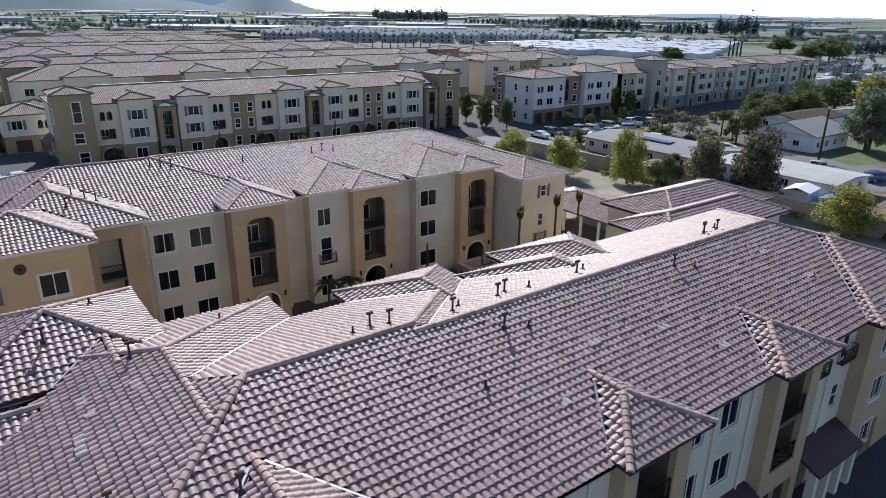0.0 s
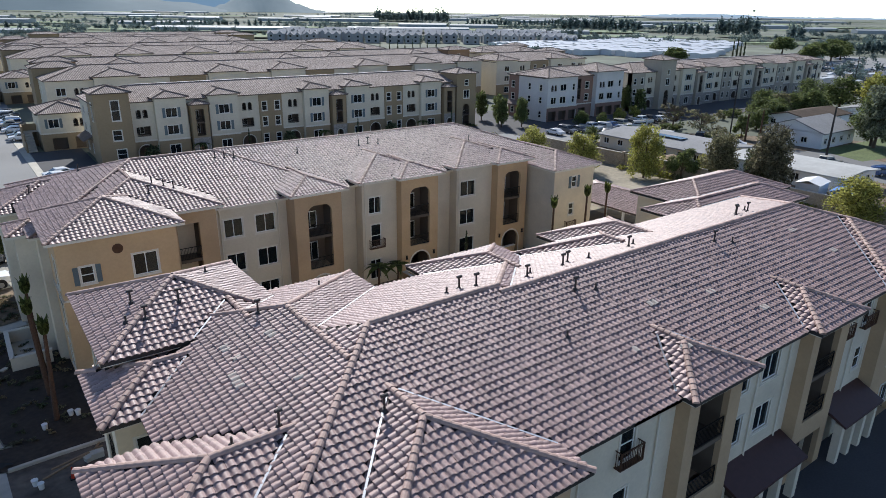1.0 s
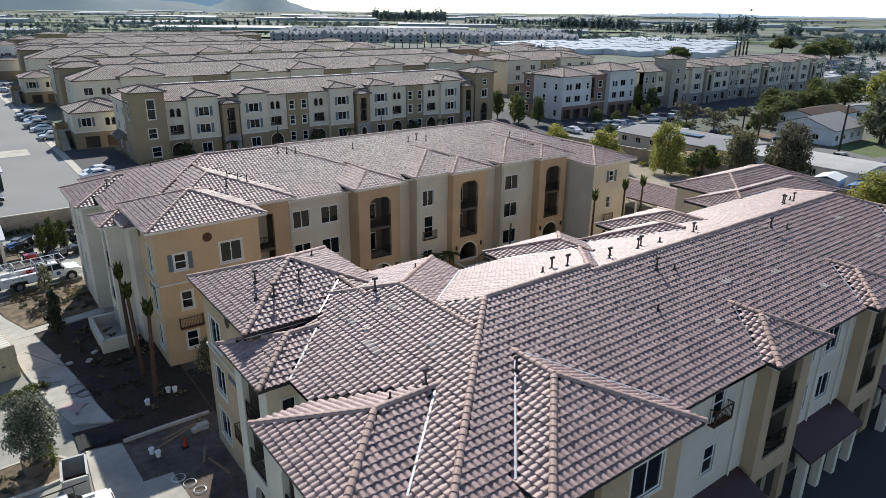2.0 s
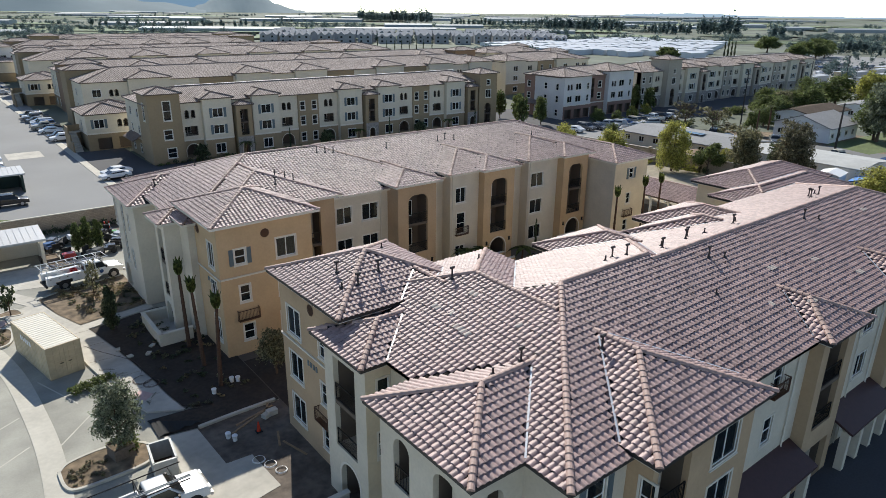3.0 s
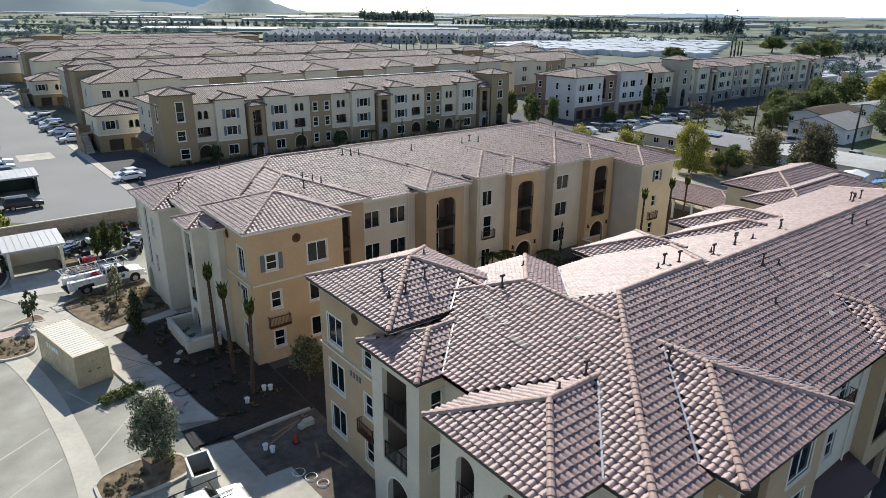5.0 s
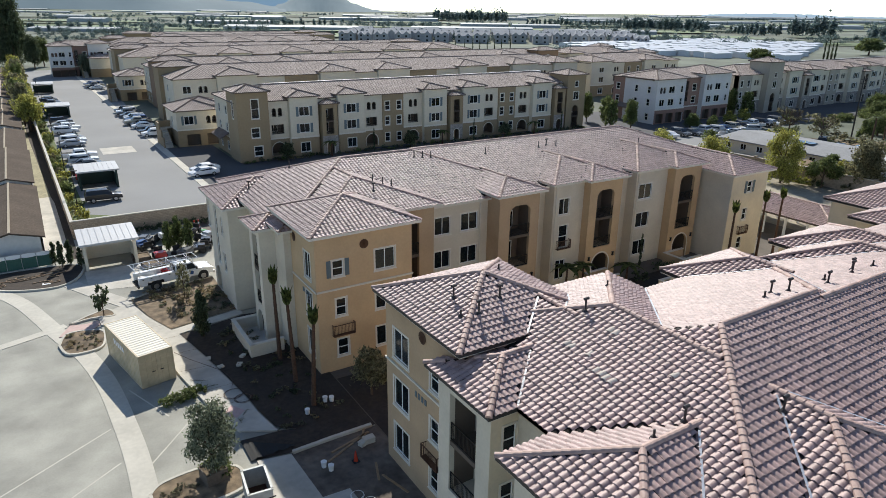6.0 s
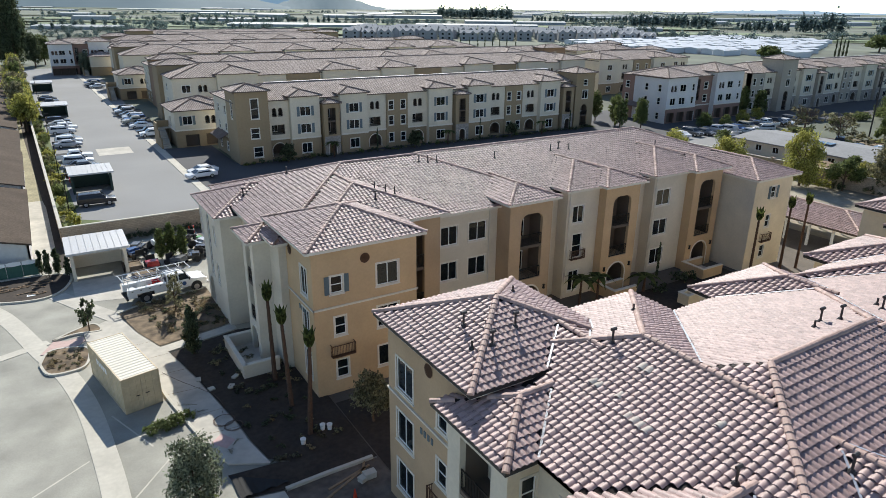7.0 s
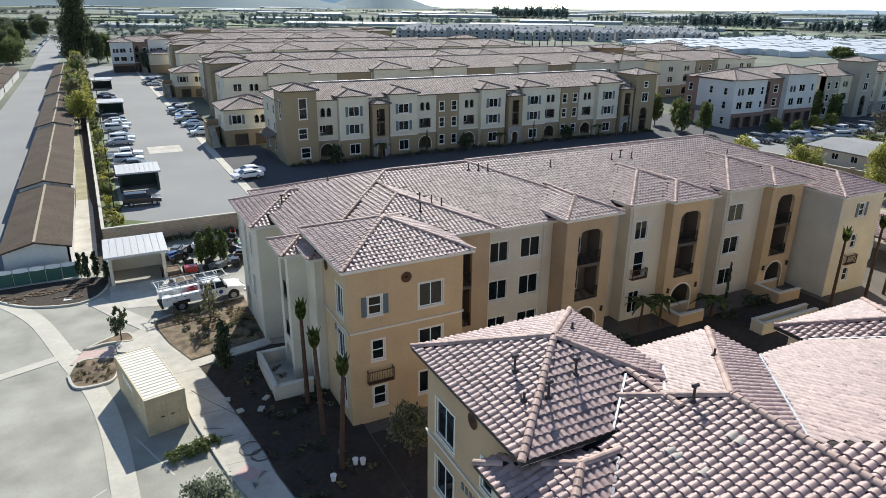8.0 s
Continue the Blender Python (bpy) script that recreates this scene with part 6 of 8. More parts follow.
def shelter(name, x0, x1, y0, y1, h, walls, label, slope=0.3, doors=True):
    """An open-fronted enclosure under a low white metal roof with standing seams."""
    g = thing(name, label, "shelter")
    r = Soup()
    r.poly((x0 - 0.3, y0 - 0.4, h), (x1 + 0.3, y0 - 0.4, h), (x1 + 0.3, y1 + 0.3, h + slope), (x0 - 0.3, y1 + 0.3, h + slope))
    for a, b, c, d in (((x0 - 0.3, y0 - 0.4), (x1 + 0.3, y0 - 0.4), h, h), ((x1 + 0.3, y1 + 0.3), (x0 - 0.3, y1 + 0.3), h + slope, h + slope), ((x0 - 0.3, y1 + 0.3), (x0 - 0.3, y0 - 0.4), h + slope, h), ((x1 + 0.3, y0 - 0.4), (x1 + 0.3, y1 + 0.3), h, h + slope)):
        r.poly((*a, c - 0.22), (*b, d - 0.22), (*b, d), (*a, c))
    r.poly((x0 - 0.3, y1 + 0.3, h + slope - 0.22), (x1 + 0.3, y1 + 0.3, h + slope - 0.22), (x1 + 0.3, y0 - 0.4, h - 0.22), (x0 - 0.3, y0 - 0.4, h - 0.22))
    n = int((x1 - x0) / 0.6)
    roofo = r.done("roof_panel", WHITE_METAL, g, "white standing-seam metal roof")
    for i in range(1, n + 1):
        x = x0 - 0.3 + i * (x1 - x0 + 0.6) / (n + 1)
        Soup().poly((x - 0.02, y0 - 0.4, h + 0.05), (x + 0.02, y0 - 0.4, h + 0.05), (x + 0.02, y1 + 0.3, h + slope + 0.05), (x - 0.02, y1 + 0.3, h + slope + 0.05)).poly((x - 0.02, y0 - 0.4, h), (x - 0.02, y0 - 0.4, h + 0.05), (x - 0.02, y1 + 0.3, h + slope + 0.05), (x - 0.02, y1 + 0.3, h + slope)).done("seam", WHITE_METAL, roofo)
    for x in (x0, x1 - 0.3):
        Soup().box(x, x + 0.3, y0, y0 + 0.3, 0, h - 0.2).done("post", walls, g)
        Soup().box(x + 0.05, x + 0.25, y0 + 0.3, y1, 0, h * 0.68).done("side_wall", walls, g)
    Soup().box(x0, x1, y1 - 0.2, y1, 0, h * 0.72).done("back_wall", walls, g)
    for x in (x0, x1 - 0.2):
        Soup().box(x, x + 0.2, y1 - 0.4, y1 - 0.2, 0, h + slope * 0.8 - 0.25).done("post", walls, g)
    return g


shelter("trash_enclosure", -15.6, -10.6, 78.2, 82.4, 3.0, STUCCO["cream"], "cream walled enclosure under a white metal roof")
sheet("pavement_apron", [(-15.8, 72.6), (-9.4, 71.2), (-9.6, 78.2), (-15.8, 78.2)], -0.012, CONCRETE, "pale concrete apron before the enclosure", "pavement")
DARK_GREEN = material("dark_green_slats", (0.02, 0.045, 0.035), 0.7, grain=0.15)
for y in (113.3, 190, 244):
    shelter("bin_shelter", -13.0 + veer(y), -7.8 + veer(y), y, y + 4.2, 2.9, DARK_GREEN, "dark green bin shelter with a white metal roof", 0.25)


def block_wall(name, pts, h, label, th=0.25, mat=None, piers=True):
    """A masonry boundary wall with coping and piers, along a line."""
    w = thing(name, label, "wall", "", "structure")
    for (ax, ay), (bx, by) in zip(pts, pts[1:]):
        d = Vector((bx - ax, by - ay, 0))
        n = d.length
        m = Matrix.Translation((ax, ay, 0)) @ Matrix.Rotation(math.atan2(d.y, d.x), 4, "Z")
        o = Soup().box(0, n, -th / 2, th / 2, -0.1, h).done("wall_panel", mat or BLOCK, w)
        o.matrix_world = m
        o = Soup().box(-0.05, n + 0.05, -th / 2 - 0.05, th / 2 + 0.05, h, h + 0.09).done("coping", KERB, w, "pale coping")
        o.matrix_world = m
        k = max(1, int(n / 9))
        for i in range(k + 1 if piers else 0):
            o = Soup().box(-0.22, 0.22, -0.24, 0.24, -0.1, h + 0.2).box(-0.27, 0.27, -0.29, 0.29, h + 0.2, h + 0.3).done("pier", mat or BLOCK, w)
            o.matrix_world = m @ Matrix.Translation((n * i / k, 0, 0))
    return w


def brick_mat():
    m = material("block_courses", (0.42, 0.335, 0.245), 0.9, grain=0.1, grain_size=5, stain=0.12, stain_size=0.3)
    t = m.node_tree
    n, ln = t.nodes, t.links
    co = n.new("ShaderNodeTexCoord")
    sep, com = n.new("ShaderNodeSeparateXYZ"), n.new("ShaderNodeCombineXYZ")
    ln.new(co.outputs["Object"], sep.inputs[0])
    ln.new(sep.outputs[0], com.inputs[0]), ln.new(sep.outputs[2], com.inputs[1])
    br = n.new("ShaderNodeTexBrick")
    br.inputs["Scale"].default_value, br.inputs["Brick Width"].default_value, br.inputs["Row Height"].default_value = 1.0, 0.4, 0.2
    br.inputs["Mortar Size"].default_value = 0.012
    ln.new(com.outputs[0], br.inputs["Vector"])
    bu = n.new("ShaderNodeBump")
    bu.invert = True
    bu.inputs["Strength"].default_value, bu.inputs["Distance"].default_value = 0.8, 0.02
    ln.new(br.outputs["Fac"], bu.inputs["Height"])
    br.inputs["Color1"].default_value, br.inputs["Color2"].default_value, br.inputs["Mortar"].default_value = (1.08, 1.08, 1.08, 1), (0.9, 0.9, 0.9, 1), (0.6, 0.6, 0.6, 1)
    mx = n.new("ShaderNodeMix")
    mx.data_type, mx.blend_type = "RGBA", "MULTIPLY"
    mx.inputs["Factor"].default_value = 1.0
    p = n["Principled BSDF"]
    ln.new(p.inputs["Base Color"].links[0].from_socket, mx.inputs[6]), ln.new(br.outputs["Color"], mx.inputs[7])
    ln.new(mx.outputs[2], p.inputs["Base Color"])
    ln.new(bu.outputs[0], n["Principled BSDF"].inputs["Normal"])
    return m


COURSES = brick_mat()
block_wall("wall_north", [(-15.8, 90.2), (60, 90.2)], 2.1, "tan block boundary wall with a pale coping", mat=COURSES, piers=False)
block_wall("wall_lane", [(-15.8, 90.6), (-15.8 + veer(300), 300)], 1.9, "tan block wall along the parking street", mat=COURSES, piers=False)
block_wall("wall_east", [(87.6, 6), (87.6, 62), (85.5, 92)], 2.4, "tan block wall behind the apartment buildings", mat=COURSES)
sheet("ground_strip", [(-15.6, 90.5), (-13.4, 90.5), (-13.4 + veer(300), 300), (-15.6 + veer(300), 300)], 0.0, GRASS, "narrow planted strip along the wall", "planting bed")
sheet("ground_strip", [(-15.6, 90.5), (-6, 90.5), (-8, 96), (-13.4, 100)], 0.005, GRASS, "grass corner behind the wall", "lawn")
sheet("road_west", [(-36, 78), (-25.2, 78), (-27.5, 300), (-26, 760), (-44, 760), (-36, 300)], -0.012, STREET, "pale asphalt street beside the carports", "road")
band_on("kerb", [(3.4, 97), (3.4 + veer(300), 300)], 0.6, -0.02, 0.05, KERB, "pale concrete gutter along the parking street", "gutter")
sheet("pavement_pad", [(-7.5, 139.5), (-1.8, 139.5), (-1.8, 146), (-7.5, 146)], -0.01, CONCRETE, "pale concrete pad in the street", "pavement")
sheet("pavement_alley", [(-18.9, 83), (-16.6, 83), (-16.9, 108), (-17.2, 112), (-18.9, 112)], 0.0, CONCRETE, "pale concrete path beside the carports", "pavement")
sheet("ground_alley_strip", [(-18.9, 112), (-17.2, 112), (-18.6, 160), (-21.2, 300), (-21.9, 300)], 0.0, material("dry_grass", (0.30, 0.27, 0.17), 0.95, grain=0.3, grain_size=3, stain=0.25, stain_size=0.4), "strip of dry grass by the carports", "lawn")
sheet("ground_channel", [(-16.6, 83), (-15.9, 83), (-16, 97), (-18.9, 300), (-21.2, 300), (-18.6, 160), (-17.2, 112), (-16.9, 108)], -0.005, SOIL, "dark earth strip at the foot of the wall", "ground")


def long_carport(x0, x1, y0, y1, h, label, mat=None, solid=True):
    """A low gabled carport roof over a long store, ridge along the street."""
    c = thing("carport", label, "carport", "carports")
    xm, hr = (x0 + x1) / 2, h + (x1 - x0) / 2 * 0.26
    for a, b in ((x0, xm), (x1, xm)):
        Soup().poly((a, y0, h), (b, y0, hr), (b, y1, hr), (a, y1, h)).poly((a, y0, h - 0.18), (a, y1, h - 0.18), (b, y1, hr - 0.18), (b, y0, hr - 0.18)).poly((a, y0, h - 0.18), (b, y0, hr - 0.18), (b, y0, hr), (a, y0, h)).poly((a, y0, h), (a, y1, h), (a, y1, h - 0.18), (a, y0, h - 0.18)).done("roof_slope", mat or BROWN_SHINGLE, c)
    Soup().box(xm - 0.12, xm + 0.12, y0, y1, hr - 0.03, hr + 0.05).done("ridge_cap", TAN_RIDGE, c, "tan ridge capping")
    for y in (y0 + 0.4, y1 - 0.4):
        Soup().poly((x0 + 0.3, y, 0), (x1 - 0.3, y, 0), (x1 - 0.3, y, h), (xm, y, hr - 0.15), (x0 + 0.3, y, h)).done("gable_wall", STUCCO["grey"], c, "pale stucco gable wall")
    Soup().box(x1 - 0.5, x1 - 0.3, y0 + 0.4, y1 - 0.4, 0, h - 0.1).done("back_wall", STUCCO["grey"], c)
    n = int((y1 - y0) / 3)
    for i in range(n + 1):
        y = y0 + 0.5 + i * (y1 - y0 - 1.0) / n
        Soup().box(x0 + 0.3, x0 + 0.45, y - 0.07, y + 0.07, 0, h - 0.1).done("post", WOOD, c)
    return c


for i in range(9):
    y0 = 84 + i * 24.5
    long_carport(-24.9 + veer(y0, 0.011), -18.6 + veer(y0, 0.011), y0, y0 + 24.2, 2.7 + 0.45 * (i % 2), "long brown-shingled carport beside the street")
for i in range(4):
    long_carport(-46, -37.5, 190 + i * 26, 215 + i * 26, 2.9, "long brown-shingled carport across the street")
fence = thing("mesh_fence", "dark green mesh fence with metal posts", "fence")
for k in range(7):
    x = -26.5 + k * 1.35
    Soup().tube((x, 82.2, 0), (x, 82.2, 1.6), 0.03, 0.03, 6).done("post", CHROME, fence)
    if k < 6:
        Soup().box(x + 0.03, x + 1.32, 82.19, 82.21, 0.05, 1.55).done("screen", CLOTH_GREEN, fence)
        band = Soup()
        for j in range(6):
            u0, u1 = x + 0.05 + j * 0.21, x + 0.26 + j * 0.21
            d0, d1 = (0.22 * math.sin(math.pi * e / 6) for e in (j, j + 1))
            band.poly((u0, 82.16, 1.28 - d0 * 0.3), (u1, 82.16, 1.28 - d1 * 0.3), (u1, 82.16, 1.6 + d1 * 0.4), (u0, 82.16, 1.6 + d0 * 0.4))
        band.done("cloth_hem", VINYL, fence, "pale rolled top hem of the screen")
for k in range(6):
    tree(-25.8 + k * 1.5, 83.2, 1.6, 1.0, "dark", "shrub", k, "small clipped dark shrub by the fence", "shrub", "shrubs by the fence", 260, 0.06, name="shrub")

# service truck
GREY_STEEL = material("grey_steel_paint", (0.36, 0.37, 0.36), 0.6, 0.2, grain=0.1, stain=0.15, stain_size=1.0)


def shell(t, name, prof, half, top, mat, off=0.07):
    """A body pressed from a side profile, narrowing above the waist."""
    bm = bmesh.new()
    rows = [[bm.verts.new((sg * (half - max(0.0, pz - top) * 0.3), py, pz)) for py, pz in prof] for sg in (-1, 1)]
    for i in range(len(prof)):
        k = (i + 1) % len(prof)
        bm.faces.new((rows[0][i], rows[0][k], rows[1][k], rows[1][i]))
    bm.faces.new(rows[0][::-1])
    bm.faces.new(rows[1])
    bmesh.ops.recalc_face_normals(bm, faces=bm.faces)
    bmesh.ops.bevel(bm, geom=list(bm.edges), offset=off, segments=3, profile=0.6, affect="EDGES")
    return part(name, bm, mat, t, smooth=True)


def service_truck(x, y, rz):
    """A crew-cab truck with a utility body: side bins, ladder rack, reels and tools."""
    t = thing("service_truck", "white crew-cab utility truck with ladder rack and tool bins", "truck", at=(x, y, 0), rz=rz)
    P = paint("white", COLOURS["white"])
    shell(t, "front_body", [(-3.55, 0.55), (-3.6, 1.05), (-3.4, 1.2), (-2.2, 1.34), (0.1, 1.34), (0.1, 0.6)], 1.0, 9, P, 0.09)
    shell(t, "cab", [(-2.3, 1.22), (-1.55, 2.0), (-0.05, 2.04), (0.1, 1.22)], 0.95, 1.3, P, 0.07)
    Soup().poly((-0.86, -2.22, 1.35), (0.86, -2.22, 1.35), (0.72, -1.62, 1.95), (-0.72, -1.62, 1.95)).done("windscreen", CAR_GLASS, t)
    Soup().poly((0.8, 0.09, 1.42), (-0.8, 0.09, 1.42), (-0.7, 0.005, 1.9), (0.7, 0.005, 1.9)).done("rear_window", CAR_GLASS, t)
    Soup().box(-0.55, 0.55, -3.64, -3.56, 0.78, 1.06).done("grille", IRON, t)
    Soup().box(-1.0, 1.0, -3.72, -3.58, 0.5, 0.74).done("bumper", CHROME, t)
    Soup().box(-0.95, 0.95, 0.15, 3.5, 0.72, 0.84).done("deck", IRON, t, "dark steel deck")
    Soup().box(-0.4, 0.4, -3.2, 3.3, 0.42, 0.72).done("chassis", RUBBER, t)
    Soup().box(-1.0, 1.0, 3.5, 3.66, 0.55, 0.72).done("step_bumper", IRON, t)
    for sg in (-1, 1):
        lo, hi = min(sg * 0.62, sg * 1.04), max(sg * 0.62, sg * 1.04)
        Soup().box(lo, hi, 0.15, 1.25, 0.7, 1.5).done("tool_bin", P, t)
        Soup().box(lo, hi, 1.25, 2.75, 1.02, 1.5).done("tool_bin", P, t)
        Soup().box(lo, hi, 2.75, 3.5, 0.7, 1.5).done("tool_bin", P, t)
        for a, b, c in ((0.2, 1.2, 0.76), (1.3, 2.0, 1.06), (2.04, 2.72, 1.06), (2.8, 3.45, 0.76)):
            Soup().box(min(sg * 1.04, sg * 1.06), max(sg * 1.04, sg * 1.06), a, b, c, 1.46).done("bin_door", P, t)
            Soup().box(min(sg * 1.06, sg * 1.08), max(sg * 1.06, sg * 1.08), (a + b) / 2 - 0.07, (a + b) / 2 + 0.07, 1.3, 1.36).done("latch", IRON, t)
        for a, b, c in ((-1.98, -1.05, 0.3), (-0.95, -0.08, 0.0)):
            Soup().poly((sg * 0.955, a, 1.38), (sg * 0.955, b, 1.38), (sg * 0.78, b - 0.02, 1.9), (sg * 0.78, a + c, 1.9)).done("side_window", CAR_GLASS, t)
        Soup().tube((sg * 0.99, -1.45, 1.0), (sg * 1.012, -1.45, 1.0), 0.2, 0.2, 16).done("door_badge", paint("blue", COLOURS["blue"]), t, "round blue badge on the door")
        Soup().tube((sg * 0.97, -1.9, 1.42), (sg * 1.14, -1.9, 1.48), 0.03, 0.03, 6).box(min(sg * 1.1, sg * 1.28), max(sg * 1.1, sg * 1.28), -1.96, -1.84, 1.36, 1.62).done("mirror", IRON, t)
        Soup().box(sg * 0.78 - 0.18, sg * 0.78 + 0.18, -3.64, -3.55, 0.82, 1.08).done("headlight", VINYL, t, "clear headlight")
        for yy in (-2.55, 2.0):
            w = Soup().tube((-0.14, 0, 0), (0.14, 0, 0), 0.43, 0.43, 18).done("tyre", RUBBER, t)
            w.location = (sg * 0.88, yy, 0.43)
            Soup().tube((-0.15, 0, 0), (0.15, 0, 0), 0.26, 0.24, 12).done("rim", CHROME, w)
            Soup().tube((sg * 0.9, yy, 0.5), (sg * 1.01, yy, 0.5), 0.52, 0.52, 20).done("wheel_arch", RUBBER, t)
        for yy in (-1.7, 0.35, 1.9, 3.35):
            Soup().tube((sg * 0.93, yy, 1.5 if yy > 0 else 1.95), (sg * 0.93, yy, 2.4), 0.04, 0.04, 6).done("rack_post", VINYL, t)
        Soup().tube((sg * 0.93, -2.3, 2.4), (sg * 0.93, 3.9, 2.4), 0.045, 0.045, 6).done("rack_rail", VINYL, t)
    for k in range(8):
        Soup().tube((-0.93, -2.2 + k * 0.85, 2.4), (0.93, -2.2 + k * 0.85, 2.4), 0.035, 0.035, 6).done("rack_bar", VINYL, t)
    for sx in (-0.7, -0.3):
        Soup().tube((sx, -1.6, 2.48), (sx, 3.6, 2.48), 0.04, 0.04, 6).done("ladder_stile", CHROME, t)
    for k in range(14):
        Soup().tube((-0.7, -1.4 + k * 0.36, 2.48), (-0.3, -1.4 + k * 0.36, 2.48), 0.02, 0.02, 6).done("ladder_rung", CHROME, t)
    for cx, cy, cz, r in ((-0.1, 0.75, 1.3, 0.34), (0.12, 0.8, 1.48, 0.28), (-0.15, 1.3, 1.2, 0.26)):
        ho = Soup()
        for i in range(14):
            a, b = 2 * math.pi * i / 14, 2 * math.pi * (i + 1) / 14
            ho.tube((cx + r * math.cos(a), cy + r * math.sin(a), cz), (cx + r * math.cos(b), cy + r * math.sin(b), cz), 0.08, 0.08, 6, False)
        ho.done("hose", paint("red", COLOURS["red"]), t, "red coiled hose")
    Soup().box(-0.45, 0.45, 0.4, 1.6, 0.84, 1.15).done("reel_stand", GREY_STEEL, t)
    for k in range(9):
        Soup().tube((-0.5 + 0.12 * k, 2.0 + 0.15 * (k % 3), 0.84), (-0.5 + 0.12 * k, 2.0 + 0.15 * (k % 3), 1.75 + 0.12 * (k % 2)), 0.025, 0.025, 5).done("tool_handle", VINYL, t)
    Soup().box(-0.5, 0.4, 2.7, 3.3, 0.84, 1.25).done("tool_box", GREY_STEEL, t, "grey tool box in the bed")
    return t


service_truck(-8.4, 70.9, 97)


def work_pickup(x, y, rz):
    """A regular-cab pickup: nose with bonnet and grille, cab with glass, open bed, pipe rack."""
    t = thing("pickup_truck", "white regular-cab pickup truck with a dark pipe rack", "pickup truck", at=(x, y, 0), rz=rz)
    P = paint("white", COLOURS["white"])

    shell(t, "front_body", [(-2.85, 0.5), (-2.9, 0.95), (-2.7, 1.1), (-1.5, 1.22), (0.45, 1.22), (0.45, 0.45)], 0.98, 9, P, 0.09)
    shell(t, "cab", [(-1.62, 1.12), (-0.82, 1.84), (0.28, 1.88), (0.45, 1.12)], 0.93, 1.2, P, 0.07)
    for sg in (-1, 1):
        Soup().box(min(sg * 0.98, sg * 0.86), max(sg * 0.98, sg * 0.86), 0.5, 2.8, 0.62, 1.22).done("bed_side", P, t)
        Soup().poly((sg * 0.935, -1.3, 1.26), (sg * 0.935, 0.22, 1.26), (sg * 0.765, 0.18, 1.76), (sg * 0.765, -0.78, 1.76)).done("side_window", CAR_GLASS, t)
        Soup().tube((sg * 0.95, -1.15, 1.3), (sg * 1.12, -1.15, 1.36), 0.03, 0.03, 6).box(min(sg * 1.08, sg * 1.24), max(sg * 1.08, sg * 1.24), -1.2, -1.1, 1.26, 1.46).done("mirror", IRON, t)
        Soup().box(sg * 0.72 - 0.2, sg * 0.72 + 0.2, -2.93, -2.84, 0.78, 1.0).done("headlight", VINYL, t, "clear headlight")
        for yy in (-1.95, 1.65):
            w = Soup().tube((-0.13, 0, 0), (0.13, 0, 0), 0.39, 0.39, 20).done("tyre", RUBBER, t)
            w.location = (sg * 0.87, yy, 0.39)
            Soup().tube((-0.14, 0, 0), (0.14, 0, 0), 0.25, 0.22, 14).done("rim", CHROME, w)
            Soup().tube((sg * 0.9, yy, 0.42), (sg * 0.99, yy, 0.42), 0.47, 0.47, 20).done("wheel_arch", RUBBER, t)
    Soup().poly((-0.84, -1.55, 1.24), (0.84, -1.55, 1.24), (0.7, -0.9, 1.8), (-0.7, -0.9, 1.8)).done("windscreen", CAR_GLASS, t)
    Soup().poly((0.8, 0.435, 1.3), (-0.8, 0.435, 1.3), (-0.7, 0.34, 1.72), (0.7, 0.34, 1.72)).done("rear_window", CAR_GLASS, t)
    Soup().box(-0.5, 0.5, -2.93, -2.86, 0.72, 0.98).done("grille", IRON, t)
    Soup().box(-0.98, 0.98, -3.0, -2.86, 0.45, 0.66).done("bumper", CHROME, t)
    Soup().box(-0.86, 0.86, 0.5, 2.75, 0.62, 0.7).done("bed_floor", RUBBER, t)
    Soup().box(-0.86, 0.86, 0.46, 0.52, 0.62, 1.22).box(-0.98, 0.98, 2.75, 2.83, 0.6, 1.22).done("tailgate", P, t)
    Soup().box(-0.8, -0.25, 0.6, 1.5, 0.7, 1.34).done("tool_box", GREY_STEEL, t, "pale grey tool box")
    Soup().box(0.1, 0.75, 1.2, 2.2, 0.7, 1.12).done("tool_box", WOOD, t, "wooden box in the bed")
    Soup().tube((-0.3, 2.2, 0.7), (-0.3, 2.2, 1.05), 0.32, 0.32, 14).done("spare_tyre", RUBBER, t)
    for sx in (-0.88, 0.88):
        for yy in (0.62, 2.65):
            Soup().tube((sx, yy, 1.2), (sx, yy, 2.0), 0.03, 0.03, 6).done("rack_post", IRON, t)
        Soup().tube((sx, -1.9, 2.02), (sx, 3.3, 2.02), 0.035, 0.035, 6).done("rack_rail", IRON, t)
    for yy in (-1.2, 0.62, 2.65):
        Soup().tube((-0.88, yy, 2.0), (0.88, yy, 2.0), 0.03, 0.03, 6).done("rack_bar", IRON, t)
    for sx in (-0.72, -0.6):
        Soup().tube((sx, -2.0, 2.08), (sx, 4.0, 2.08), 0.035, 0.035, 6).done("pipe", GREY_STEEL, t, "long grey pipe")
    return t


work_pickup(-12.3, 32.75, 91)

